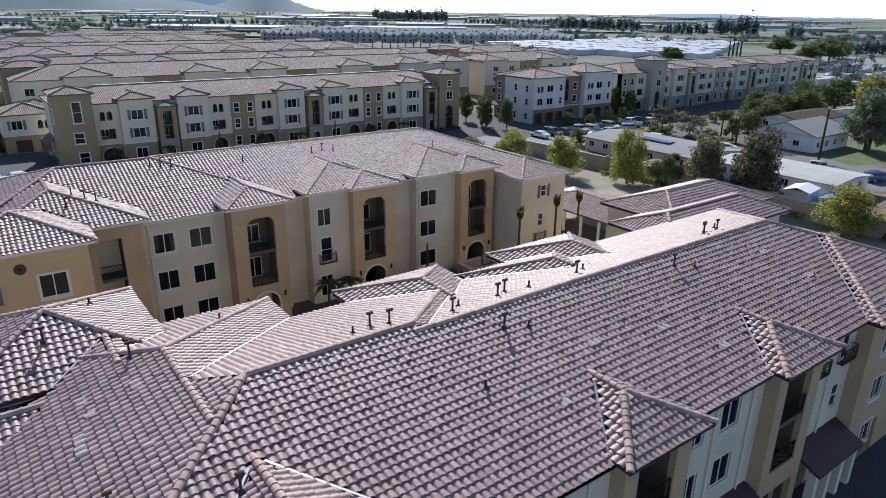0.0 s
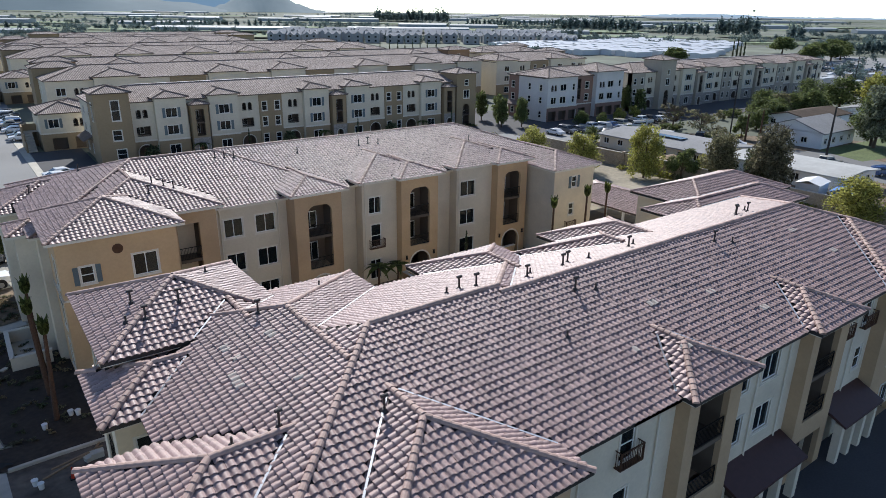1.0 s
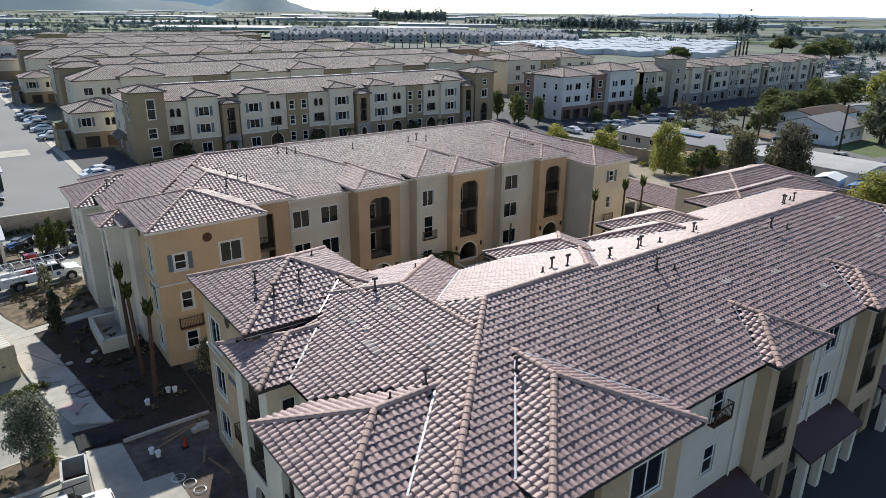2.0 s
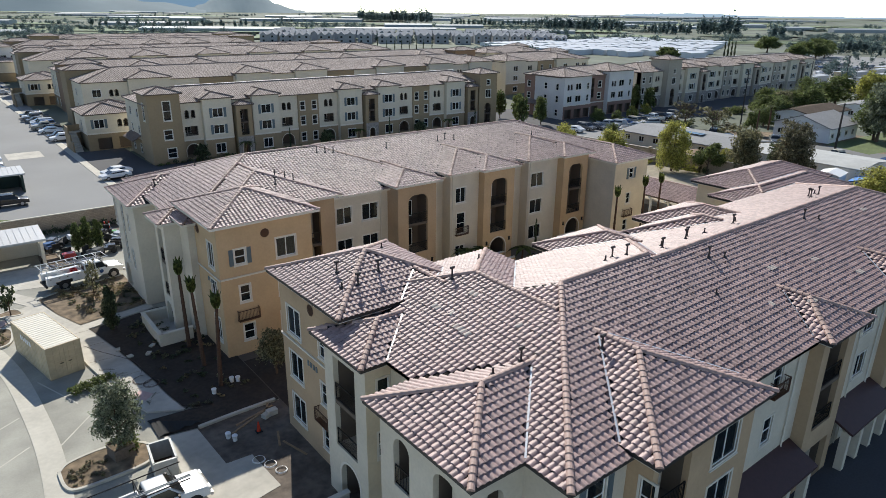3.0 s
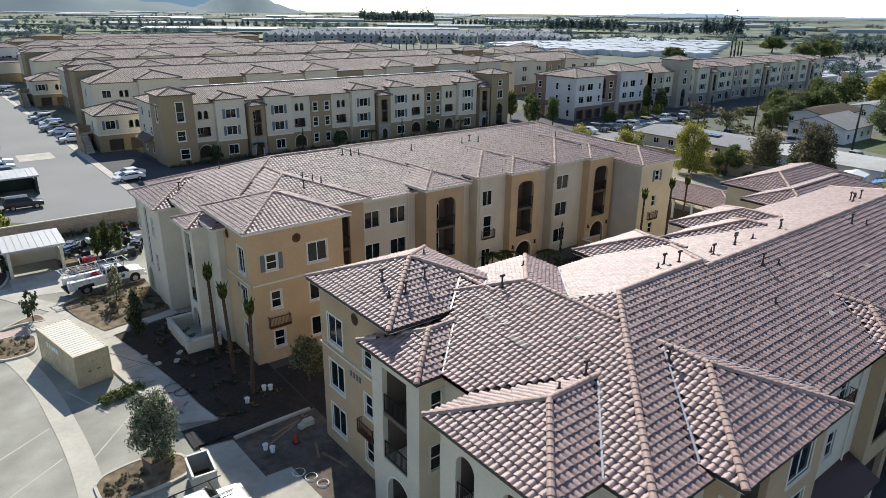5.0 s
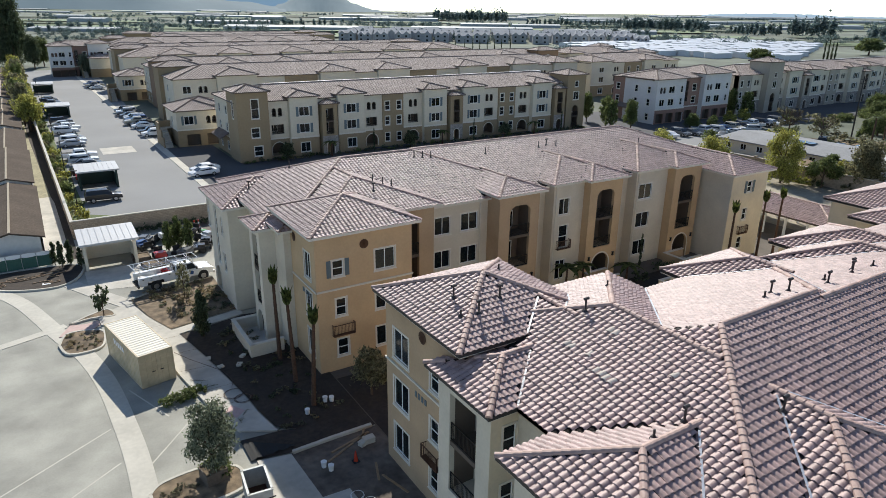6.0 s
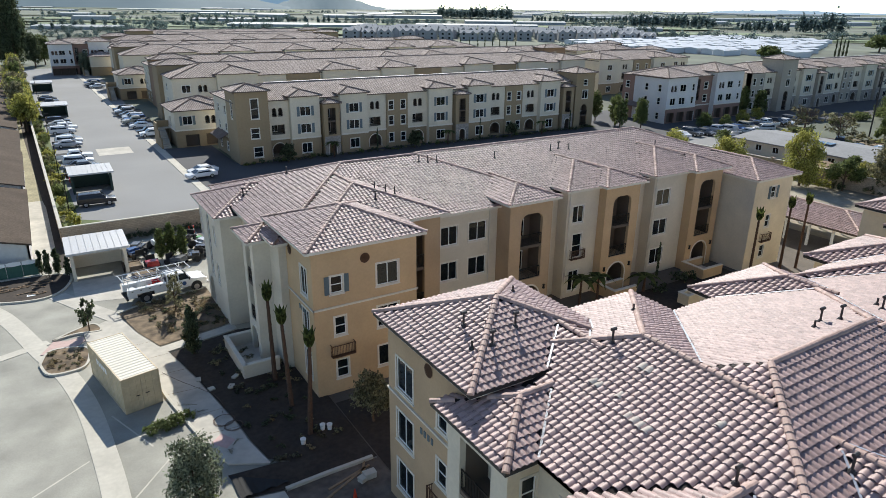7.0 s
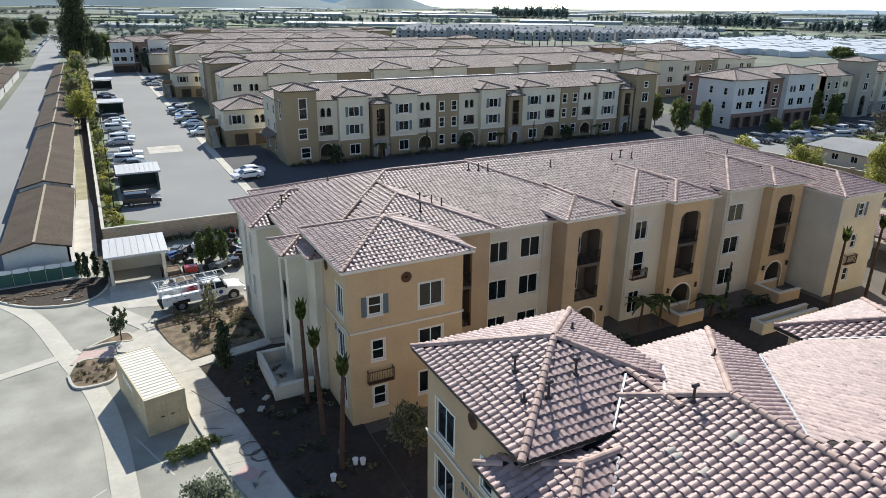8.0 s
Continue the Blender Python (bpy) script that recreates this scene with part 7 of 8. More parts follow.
# skip bin
sk = thing("skip_bin", "grey open steel waste bin standing on the kerb", "waste bin", at=(-10.75, 36.1, 0.05), rz=-6)
for a, b, c, d in ((-0.65, 0.65, -1.1, -1.05), (-0.65, 0.65, 1.05, 1.1), (-0.65, -0.6, -1.05, 1.05), (0.6, 0.65, -1.05, 1.05)):
    Soup().box(a, b, c, d, 0.1, 1.35).done("side_panel", GREY_STEEL, sk)
    Soup().box(a - 0.04, b + 0.04, c - 0.04, d + 0.04, 1.35, 1.42).done("rim_bar", GREY_STEEL, sk)
Soup().box(-0.6, 0.6, -1.05, 1.05, 0.1, 0.16).done("bottom", RUST_IRON, sk, "rusty bottom plate")
for sx in (-0.5, 0.5):
    Soup().box(sx - 0.1, sx + 0.1, -1.0, 1.0, 0, 0.1).done("skid", IRON, sk)

# planter crate and site clutter
GREY_WOOD = material("grey_wood", (0.14, 0.11, 0.085), 0.9, grain=0.25, grain_size=8)
cr = thing("planter_crate", "weathered wooden crate round the tree's root ball", "crate", at=(-12.4, 39.2, 0.09), rz=10)
for i in range(4):
    a = math.pi / 2 * i
    o = Soup().box(-0.6, 0.6, -0.62, -0.57, 0, 0.75).done("board", GREY_WOOD, cr)
    o.matrix_local = Matrix.Rotation(a, 4, "Z")
Soup().box(-0.56, 0.56, -0.56, 0.56, 0.0, 0.66).done("soil", DRY_SOIL, cr)
for i, (x, y) in enumerate(((-6.55, 36.9), (-6.3, 36.4), (-5.4, 42.6), (-3.8, 43.4), (-3.4, 43.2))):
    bk = thing("bucket", "white plastic bucket standing on bare ground", "bucket", "buckets", at=(x, y, 0.04))
    Soup().tube((0, 0, 0), (0, 0, 0.38), 0.14, 0.17, 14).done("pail", VINYL, bk)
    Soup().tube((0, 0, 0.34), (0, 0, 0.4), 0.185, 0.185, 14).done("lid", VINYL, bk)
BROWN_CABLE = material("brown_cable", (0.10, 0.06, 0.045), 0.7, grain=0.1)
cable = Soup()
run = curve_pts([(-11.36, 55.84), (-10.6, 54.2), (-9.92, 52.99), (-9.2, 51.7), (-8.79, 50.85), (-8.6, 49.4), (-8.9, 48.4)], 5)
for p, q in zip(run, run[1:]):
    cable.tube((p[0], p[1], 0.105), (q[0], q[1], 0.105), 0.014, 0.014, 5, False)
tagged(cable.done("cable", BROWN_CABLE), "thin brown cable lying across the footpath", "cable")
rngd = random.Random(12)
for x, y, rz, n in ((-10.12, 50.3, 150, 1.3), (-9.63, 49.33, 170, 0.9), (-9.2, 44.6, 40, 0.7), (-9.5, 43.8, 80, 0.5)):
    s = Soup().tube((0, 0, 0.02), (n, 0.1, 0.03), 0.012, 0.005, 5)
    for k in range(16):
        a = n * (0.2 + 0.8 * k / 16)
        sg = 1 if k % 2 else -1
        e = sg * rngd.uniform(0.14, 0.3)
        s.poly((a, 0.1 * a / n, 0.02), (a + 0.03, 0.1 * a / n, 0.02), (a + rngd.uniform(0.1, 0.25), e, 0.05))
    o = s.done("fallen_frond", LEAF["brown"])
    o.matrix_world = pose(x, y, 0.09, 0, 0, rz)
    tagged(o, "dry brown frond fallen on the footpath", "palm frond", "fallen fronds")
for i, (x, y, r) in enumerate(((-5.9, 33.6, 0.4), (-5.5, 32.8, 0.38), (-5.2, 31.9, 0.36), (-9.0, 47.5, 0.7), (-8.6, 46.6, 0.6))):
    s = Soup()
    for k in range(36):
        a, b = 2 * math.pi * k / 12, 2 * math.pi * (k + 1) / 12
        ra, rb = r * (1 - 0.06 * (k // 12)), r * (1 - 0.06 * ((k + 1) // 12))
        s.tube((ra * math.cos(a), ra * math.sin(a), 0.03 + 0.02 * (k // 12)), (rb * math.cos(b), rb * math.sin(b), 0.03 + 0.02 * (k // 12)), 0.012, 0.012, 5, False)
    o = s.done("hose_coil", VINYL if i < 3 else BROWN_CABLE)
    o.location = (x, y, 0.06 if i < 3 else 0.09)
    tagged(o, "loose coil of cable lying on the ground", "hose", "coils on the ground")
for i, (x, y, rz, n) in enumerate(((-4.6, 37.9, 24, 3.4), (-4.2, 38.3, 15, 3.0), (-3.6, 33.4, 105, 2.2), (-4.0, 34.9, 70, 1.6), (-3.2, 38.6, 60, 1.2))):
    o = Soup().box(-n / 2, n / 2, -0.07, 0.07, 0, 0.05).done("plank", WOOD)
    o.matrix_world = pose(x, y, 0.035, 0, 0, rz)
    tagged(o, "weathered plank lying on the bare site", "plank", "planks on the site")
for i, (x, y, a, b, h) in enumerate(((-3.2, 37.7, 0.7, 0.45, 0.35), (-3.7, 37.6, 0.4, 0.4, 0.25), (-6.9, 52.6, 0.5, 0.3, 0.1), (-7.5, 51.4, 0.5, 0.35, 0.1), (-9.3, 53.5, 0.5, 0.3, 0.08), (-8.8, 51.8, 0.4, 0.4, 0.08))):
    o = Soup().box(-a / 2, a / 2, -b / 2, b / 2, 0, h).box(-a / 2 - 0.02, a / 2 + 0.02, -b / 2 - 0.02, b / 2 + 0.02, h, h + 0.03).done("utility_box", KERB)
    o.matrix_world = pose(x, y, 0.05, 0, 0, 20 * i)
    tagged(o, "small pale utility box set in the ground", "utility box", "utility boxes")
mk = thing("marker_post", "orange-red marker cone on the bare site", "traffic cone", at=(-4.7, 36.4, 0.03))
Soup().tube((0, 0, 0.05), (0, 0, 0.75), 0.14, 0.04, 12).done("cone", paint("cone", (0.55, 0.06, 0.03)), mk)
Soup().box(-0.2, 0.2, -0.2, 0.2, 0, 0.05).done("base", RUBBER, mk)

# yard equipment by the enclosure
def cart(x, y, rz, colour, label):
    c = thing("garden_cart", label, "yard machine", "yard machines", at=(x, y, 0), rz=rz)
    P = paint(colour, COLOURS[colour])
    Soup().box(-0.6, 0.6, -1.0, 0.3, 0.4, 0.75).box(-0.5, 0.5, -0.95, -0.2, 0.75, 0.95).done("body", P, c)
    Soup().box(-0.45, 0.45, 0.3, 0.9, 0.45, 0.6).box(-0.45, 0.45, 0.8, 0.9, 0.6, 1.1).done("seat", RUBBER, c)
    Soup().tube((0, 0.0, 0.7), (0, 0.25, 1.15), 0.03, 0.03, 6).tube((-0.2, 0.25, 1.15), (0.2, 0.25, 1.15), 0.03, 0.03, 6).done("handlebar", IRON, c)
    for sx in (-1, 1):
        for yy in (-0.7, 0.65):
            w = Soup().tube((-0.1, 0, 0), (0.1, 0, 0), 0.32, 0.32, 14).done("tyre", RUBBER, c)
            w.location = (sx * 0.6, yy, 0.32)
    return c


for i, (x, y, c) in enumerate(((-8.4, 78.6, "red"), (-6.1, 78.3, "grey"), (-4.6, 78.6, "black"), (-2.9, 82.2, "silver"), (-3.3, 79.8, "black"), (-9.4, 82.4, "blue"), (-8.6, 84.2, "grey"), (-6.4, 84.6, "white"), (-3.6, 85.2, "black"))):
    cart(x, y, 40 * i, c, f"{c} yard machine standing by the wall")
dr = thing("drum", "green plastic drum standing among the yard machines", "drum", at=(-2.6, 83.4, 0))
Soup().tube((0, 0, 0), (0, 0, 0.9), 0.3, 0.3, 16).done("barrel", paint("green", (0.10, 0.30, 0.06)), dr)
Soup().tube((0, 0, 0.86), (0, 0, 0.93), 0.32, 0.32, 16).done("lid", paint("green", (0.10, 0.30, 0.06)), dr)
for x in (-3.0, -2.5):
    pt = thing("marker_post", "red and white striped marker post by the wall", "marker post", "striped posts", at=(x, 86.6, 0))
    for k in range(4):
        Soup().tube((0, 0, 0.08 + 0.3 * k), (0, 0, 0.38 + 0.3 * k), 0.07, 0.07, 10).done("stripe", paint("cone", (0.55, 0.06, 0.03)) if k % 2 else VINYL, pt)
    Soup().tube((0, 0, 0), (0, 0, 0.08), 0.22, 0.2, 12).done("base", RUBBER, pt)
for i, (x, y, r) in enumerate(((-10.2, 79.4, 0.9), (-9.4, 76.4, 1.0), (-9.6, 83.6, 0.8))):
    pit = thing("timber_bed", "raised square timber bed with dry soil", "raised bed", "timber beds", at=(x, y, 0), rz=12 * i)
    for a in range(4):
        o = Soup().box(-r, r, -r, -r + 0.12, 0, 0.45).done("board", GREY_WOOD, pit)
        o.matrix_local = Matrix.Rotation(math.pi / 2 * a, 4, "Z")
    Soup().box(-r + 0.12, r - 0.12, -r + 0.12, r - 0.12, 0, 0.36).done("soil", DRY_SOIL, pit)
for i in range(20):
    tree(-13.2 + i * 0.62, 88.9, 1.1 + 0.3 * (i % 3), 1.3, "dark", "shrub", i, "dark hedge shrub at the foot of the wall", "shrub", "wall hedge", 420, 0.06, name="shrub")

# ---- planting by the buildings ----
for x, y, h in ((-4.5, 50.8, 6.4), (-4.6, 47.0, 6.3), (-4.64, 43.4, 6.2)):
    palm(x, y, h, label="tall transplanted palm with tied fronds, beside the building")
for x, y, h in ((41.7, 44.6, 6.6), (46.3, 44.3, 7.2), (49.8, 44.6, 7.0)):
    palm(x, y, h, 0.14, label="slim palm with tied fronds before the gable end", group="palms by the far gable")
for x, y, h in ((23.3, 49.0, 2.7), (25.5, 49.0, 2.5), (31.0, 48.4, 1.6)):
    palm(x, y, h, 0.12, 7, False, "small leafy palm in the courtyard", "courtyard palms")
tree(-12.4, 39.3, 4.5, 3.9, "silver", "airy", 1, "grey-green olive tree in a kerbed bed", "olive tree", "", 9000, 0.019, 0.5)
tree(-12.0, 39.8, 1.6, 2.2, "mid", "shrub", 2, "green shrub at the olive's foot", "shrub", "", 1200, 0.05, name="shrub")
tree(-15.3, 65.9, 2.9, 2.0, "dark", "open", 2, "young dark-leaved tree in a small bed", "tree", "", 900, 0.05)
tree(-8.4, 66.4, 3.6, 2.2, "olive", "airy", 3, "young green tree in a dry bed", "tree", "", 1300, 0.03)
tree(-8.7, 57.6, 4.2, 2.6, "dark", "tall", 1, "dark conical shrub beside the footpath", "shrub", "", 3000, 0.035)
for k in range(5):
    tree(-13.2 + k * 0.55, 48.6 + k * 0.12, 0.95, 1.3, "mid", "shrub", k, "low green hedge shrub on the pavement", "shrub", "low hedge", 700, 0.055, name="shrub")
tree(-0.6, 42.6, 3.9, 3.0, "olive", "round", 0, "grey-green tree between the buildings", "tree", "", 3600, 0.03)
for i, (x, y, h) in enumerate(((-7.1, 80.7, 3.4), (-6.0, 81.0, 3.8), (-4.9, 80.8, 3.4))):
    tree(x, y, h, 2.4, "mid", "tall", i, "dense green upright shrub in the yard", "shrub", "yard shrubs", 4200, 0.035)
for i, (x, y, h) in enumerate(((-17.6, 80.6, 3.0), (-16.8, 81.4, 2.7), (-18.2, 82.0, 2.6), (-15.9, 80.0, 2.2))):
    tree(x, y, h, 1.5, "dark", "tall", i, "dark green upright shrub by the enclosure", "shrub", "enclosure shrubs", 1300, 0.05)
tree(34.6, 50.0, 4.0, 1.1, "dark", "column", 0, "slim dark cypress by the courtyard wall", "cypress", "", 1200, 0.05)
for i, (x, y) in enumerate(((36.0, 48.4), (37.2, 48.0), (32.2, 47.6), (20.5, 47.6), (12.5, 48.8), (15, 47.6))):
    tree(x, y, 1.7, 1.9, "dark", "shrub", i, "dark shrub in the courtyard bed", "shrub", "courtyard shrubs", 700, 0.06, name="shrub")
rng = random.Random(8)
for i in range(95):
    x, y = rng.uniform(-11.2, -5.0), rng.uniform(61.9, 69.6)
    if x < -10.4 and y < 64:
        continue
    tree(x, y, rng.uniform(0.2, 0.6), rng.uniform(0.4, 1.1), rng.choice(("brown", "olive", "straw", "straw", "straw", "dark")), "shrub", i, "small dry grass tussock in the brown bed", "grass tussock", "dry bed tussocks", 160, 0.09, 0.05, name="grass_tussock")
for i in range(85):
    x, y = rng.uniform(-8.6, -2.8), rng.uniform(41.5, 58.5)
    if y < 57 and x < -8:
        continue
    tree(x, y, rng.uniform(0.2, 0.5), rng.uniform(0.4, 0.9), rng.choice(("dark", "brown", "dark", "olive", "straw")), "shrub", i, "small dark ground plant in the mulch bed", "plant", "mulch bed plants", 120, 0.1, 0.05, name="ground_plant")
for i in range(16):
    tree(rng.uniform(-15.4, -13.2), rng.uniform(37.7, 39.9), rng.uniform(0.15, 0.4), rng.uniform(0.3, 0.7), rng.choice(("brown", "olive", "brown")), "shrub", i, "small dry grass tussock under the olive", "grass tussock", "olive bed tussocks", 120, 0.1, 0.09, name="grass_tussock")
for i in range(20):
    tree(rng.uniform(-18.4, -16.0), rng.uniform(60.0, 63.3), rng.uniform(0.2, 0.5), rng.uniform(0.3, 0.8), rng.choice(("olive", "straw", "brown")), "shrub", i, "small dry grass tussock in the kerbed bed", "grass tussock", "kerbed bed tussocks", 120, 0.1, 0.09, name="grass_tussock")

TAN_HOSE = material("tan_drip_hose", (0.3, 0.2, 0.12), 0.8, grain=0.1)
for i in range(16):
    cx, cy, r = rng.uniform(-24.0, -18.6), rng.uniform(76.6, 79.6), rng.uniform(0.3, 0.9)
    if cx < -22 and cy < 77.6:
        continue
    o, a0 = Soup(), rng.uniform(0, 6.28)
    o.sweep([(cx + r * 1.5 * math.cos(a0 + e * 0.3), cy + r * 0.6 * math.sin(a0 + e * 0.3), 0.15 + 0.02 * math.sin(e)) for e in range(14)], 0.045)
    tagged(o.done("drip_hose", TAN_HOSE), "brown drip hose lying loose in the bed", "hose", "drip hoses in the corner bed")
tagged(Soup().box(-19.6, -18.9, 76.2, 76.65, 0.11, 0.14).done("board", VINYL), "small white board lying in the bed", "board")

# trees along the lane and behind
for i in range(13):
    y = 172 + i * 9.2 + rng.uniform(-2, 2)
    tree(-17.0 + veer(y) + rng.uniform(-0.6, 0.6), y, rng.uniform(6.5, 9.5), rng.uniform(5.2, 6.8), ("yellow", "olive", "yellow", "mid")[i % 4], "airy" if i % 2 else "round", i, "yellow-green street tree by the lane wall", "tree", "lane trees", 4200, 0.032)
for i in range(78):
    y = 92 + i * 2.6
    tree(-14.6 + veer(y) + rng.uniform(-0.6, 0.6), y, rng.uniform(1.0, 3.0), rng.uniform(1.2, 2.4), rng.choice(("mid", "yellow", "mid", "olive")), "shrub", i, "green shrub in the strip by the wall", "shrub", "lane shrubs", 420, 0.075, name="shrub")
for i, (x, y, h, w, leaf, kd) in enumerate(((-18.5, 352, 30, 17, "dark", "airy"), (-20, 356, 22, 15, "dark", "bushy"), (-44, 352, 11, 13, "mid", "bushy"), (-50, 372, 13, 15, "dark", "bushy"), (-58, 395, 13, 16, "dark", "airy"), (-49, 420, 12, 14, "mid", "airy"), (-62, 350, 9, 13, "yellow", "airy"), (-55, 460, 14, 17, "dark", "bushy"), (-50, 510, 14, 16, "dark", "airy"), (-64, 560, 15, 20, "dark", "bushy"), (-46, 620, 14, 17, "dark", "bushy"), (-52, 690, 14, 20, "dark", "airy"), (-30, 720, 14, 20, "dark", "bushy"), (-12, 338, 13, 9, "dark", "airy"), (-8, 350, 12, 9, "mid", "airy"), (3.5, 294.5, 8, 6, "silver", "airy"), (-22, 400, 15, 11, "dark", "airy"), (-19, 440, 14, 12, "dark", "bushy"))):
    tree(x, y, h, w, leaf, kd, i, "large tree beyond the carports", "tree", "trees beyond the carports", 9000, 0.022)
for i in range(30):
    y = 400 + (i // 2) * 12 + rng.uniform(-2, 2)
    vehicle(("suv", "pickup", "sedan")[i % 3], ("white", "silver", "white", "grey", "white")[i % 5], -39.5 if i % 2 else -27.6, y, rng.uniform(-4, 4), "vehicles along the far street")
for i, (x, y) in enumerate(((20, 118.3), (28.5, 118.4), (37, 118.2), (45, 118.4), (52.5, 118.5), (60, 118.3), (68, 118.4), (76, 118.2), (84, 118.4))):
    if i % 3 == 1:
        palm(x, y, 2.6, 0.14, 11, False, "small palm before the townhouses", "townhouse palms")
    elif i % 3 == 2:
        tree(x, y, 4.6, 1.3, "dark", "column", i, "slim dark cypress before the townhouses", "cypress", "townhouse cypresses", 900, 0.06)
    else:
        tree(x, y, 3.4, 3.2, "dark", "round", i, "dark leafy tree before the townhouses", "tree", "townhouse trees", 1200, 0.06)
rng = random.Random(15)
for i in range(60):
    x = 13 + i * 1.33
    tree(x, 119.2 + rng.uniform(-0.5, 0.4), rng.uniform(0.6, 1.7), rng.uniform(1.0, 1.8), rng.choice(("dark", "mid", "dark", "olive")), "shrub", i, "low shrub along the townhouse fronts", "shrub", "townhouse shrubs", 260, 0.08, name="shrub")
for i, (x, y) in enumerate(((96, 115), (98.5, 119), (100.5, 113), (99, 126), (140.5, 111), (141, 116))):
    tree(x, y, 6.6, 4.6, "mid", "airy", i, "leafy green tree between the townhouse rows", "tree", "townhouse trees", 2600, 0.04)

# ---- gardens and houses to the east ----
for i, (x, y, h, w, leaf, kd) in enumerate(((83.3, 64.8, 8.8, 6.4, "yellow", "bushy"), (78.5, 74, 6.4, 6.8, "yellow", "bushy"), (74, 82, 6.8, 7.0, "yellow", "bushy"), (69, 86, 5.5, 6.0, "olive", "bushy"), (88.9, 54.8, 8.2, 7.4, "olive", "airy"), (89.6, 47.2, 9.6, 8.6, "brown", "airy"), (90.6, 50.2, 6.4, 5.6, "dark", "airy"), (86.4, 33.6, 6.2, 8.6, "yellow", "bushy"), (90, 24, 6.0, 8.0, "mid", "bushy"), (86.0, 59.6, 5.2, 6.0, "mid", "open"), (93, 60, 3.6, 4.0, "yellow", "bushy"), (100, 91, 3.4, 4.0, "mid", "bushy"), (127, 90.5, 6.4, 8.0, "brown", "twiggy"), (124, 81.5, 6.2, 8.0, "olive", "twiggy"), (154.6, 82.5, 6.0, 9.0, "mid", "bushy"), (161, 86, 6.2, 9.5, "mid", "round"), (167.6, 91, 7.0, 10, "mid", "bushy"), (182, 86, 7.0, 10, "mid", "bushy"), (144.3, 80, 4.6, 6, "mid", "bushy"), (202, 78, 10, 13, "yellow", "airy"), (112, 105, 4.0, 4.5, "mid", "bushy"), (125, 104.5, 3.6, 3.6, "yellow", "open"), (131, 105, 3.6, 3.6, "yellow", "open"), (118, 104, 3.2, 3.4, "mid", "bushy"), (131, 76, 4.8, 4.0, "mid", "open"), (144.3, 54.8, 12.0, 11.5, "silver", "airy"), (146, 56, 10.0, 11, "mid", "airy"), (150.5, 49, 10, 12, "olive", "airy"), (129.5, 66.5, 5.0, 5.0, "brown", "twiggy"), (156, 86, 6.0, 8, "mid", "airy"), (166, 87, 6.5, 8, "olive", "airy"), (178, 89, 5.5, 8, "mid", "bushy"), (192, 92, 8.5, 11, "mid", "bushy"), (203, 88, 9, 12, "mid", "bushy"), (214, 80, 7, 9, "mid", "airy"), (196, 62, 9, 11, "mid", "bushy"), (230, 86, 8, 12, "mid", "bushy"))):
    tree(x, y, h, w, leaf, kd, i, "garden tree behind the boundary wall" if x < 100 else "leafy tree among the houses", "tree", "trees to the east", 700 if kd == "twiggy" else 9000 if x < 100 else 3600, 0.03 if kd == "twiggy" else 0.021 if x < 100 else 0.032)
rng = random.Random(44)
for i in range(70):
    x, y = ((rng.uniform(84.5, 98), rng.uniform(28, 90)) if i % 2 else (rng.uniform(113, 134), rng.uniform(74, 99)))
    tree(x, y, rng.uniform(0.9, 2.6), rng.uniform(1.6, 4.0), rng.choice(("mid", "dark", "olive", "yellow", "brown")), "shrub", i, "garden shrub between walls and houses", "shrub", "garden shrubs", 420, 0.07, name="shrub")
for i in range(30):
    x, y = 141 + i * 2.9 + rng.uniform(-1, 1), rng.uniform(93, 101)
    tree(x, y, rng.uniform(1.2, 4.2), rng.uniform(2.4, 5.0), rng.choice(("mid", "dark", "olive", "mid")), "shrub", i, "dense shrub along the side road", "shrub", "roadside shrubs", 420, 0.07, name="shrub")
for i, (x, y, h, w) in enumerate(((385, 186, 9.5, 15), (399, 190, 11, 17), (414, 188, 10, 16), (430, 190, 9.5, 16), (457, 240, 11, 18), (446, 200, 11.5, 18), (318, 226, 8, 14))):
    tree(x, y, h, w, "mid", "round", i, "broad green tree beside the far lot", "tree", "trees by the far lot", 5000, 0.035)
palm(128.6, 73.6, 6.0, 0.2, 13, False, "leafy palm among the houses", "garden palms")
palm(139.4, 76.3, 5.6, 0.2, 13, False, "leafy palm among the houses", "garden palms")
sheet("ground_gardens", [(87.9, 0), (150, 0), (150, 62), (118, 95), (84.4, 95)], -0.03, DRY_SOIL, "dry garden ground behind the wall", "ground")
sheet("ground_lawn", [(128, 50), (165, 44), (170, 58), (132, 60)], -0.01, GRASS, "green lawn before a white house", "lawn")
sheet("ground_lawn", [(89, 57), (97, 56), (97, 62), (88, 63)], -0.01, GRASS, "small green back lawn", "lawn")
sheet("road_east", [(113, 20), (131, 20), (131, 58), (126, 66), (124, 92), (113, 92), (113, 60)], -0.015, material("side_street", (0.17, 0.17, 0.165), 0.92, grain=0.08, stain=0.12, stain_size=0.06), "grey asphalt side street", "road")


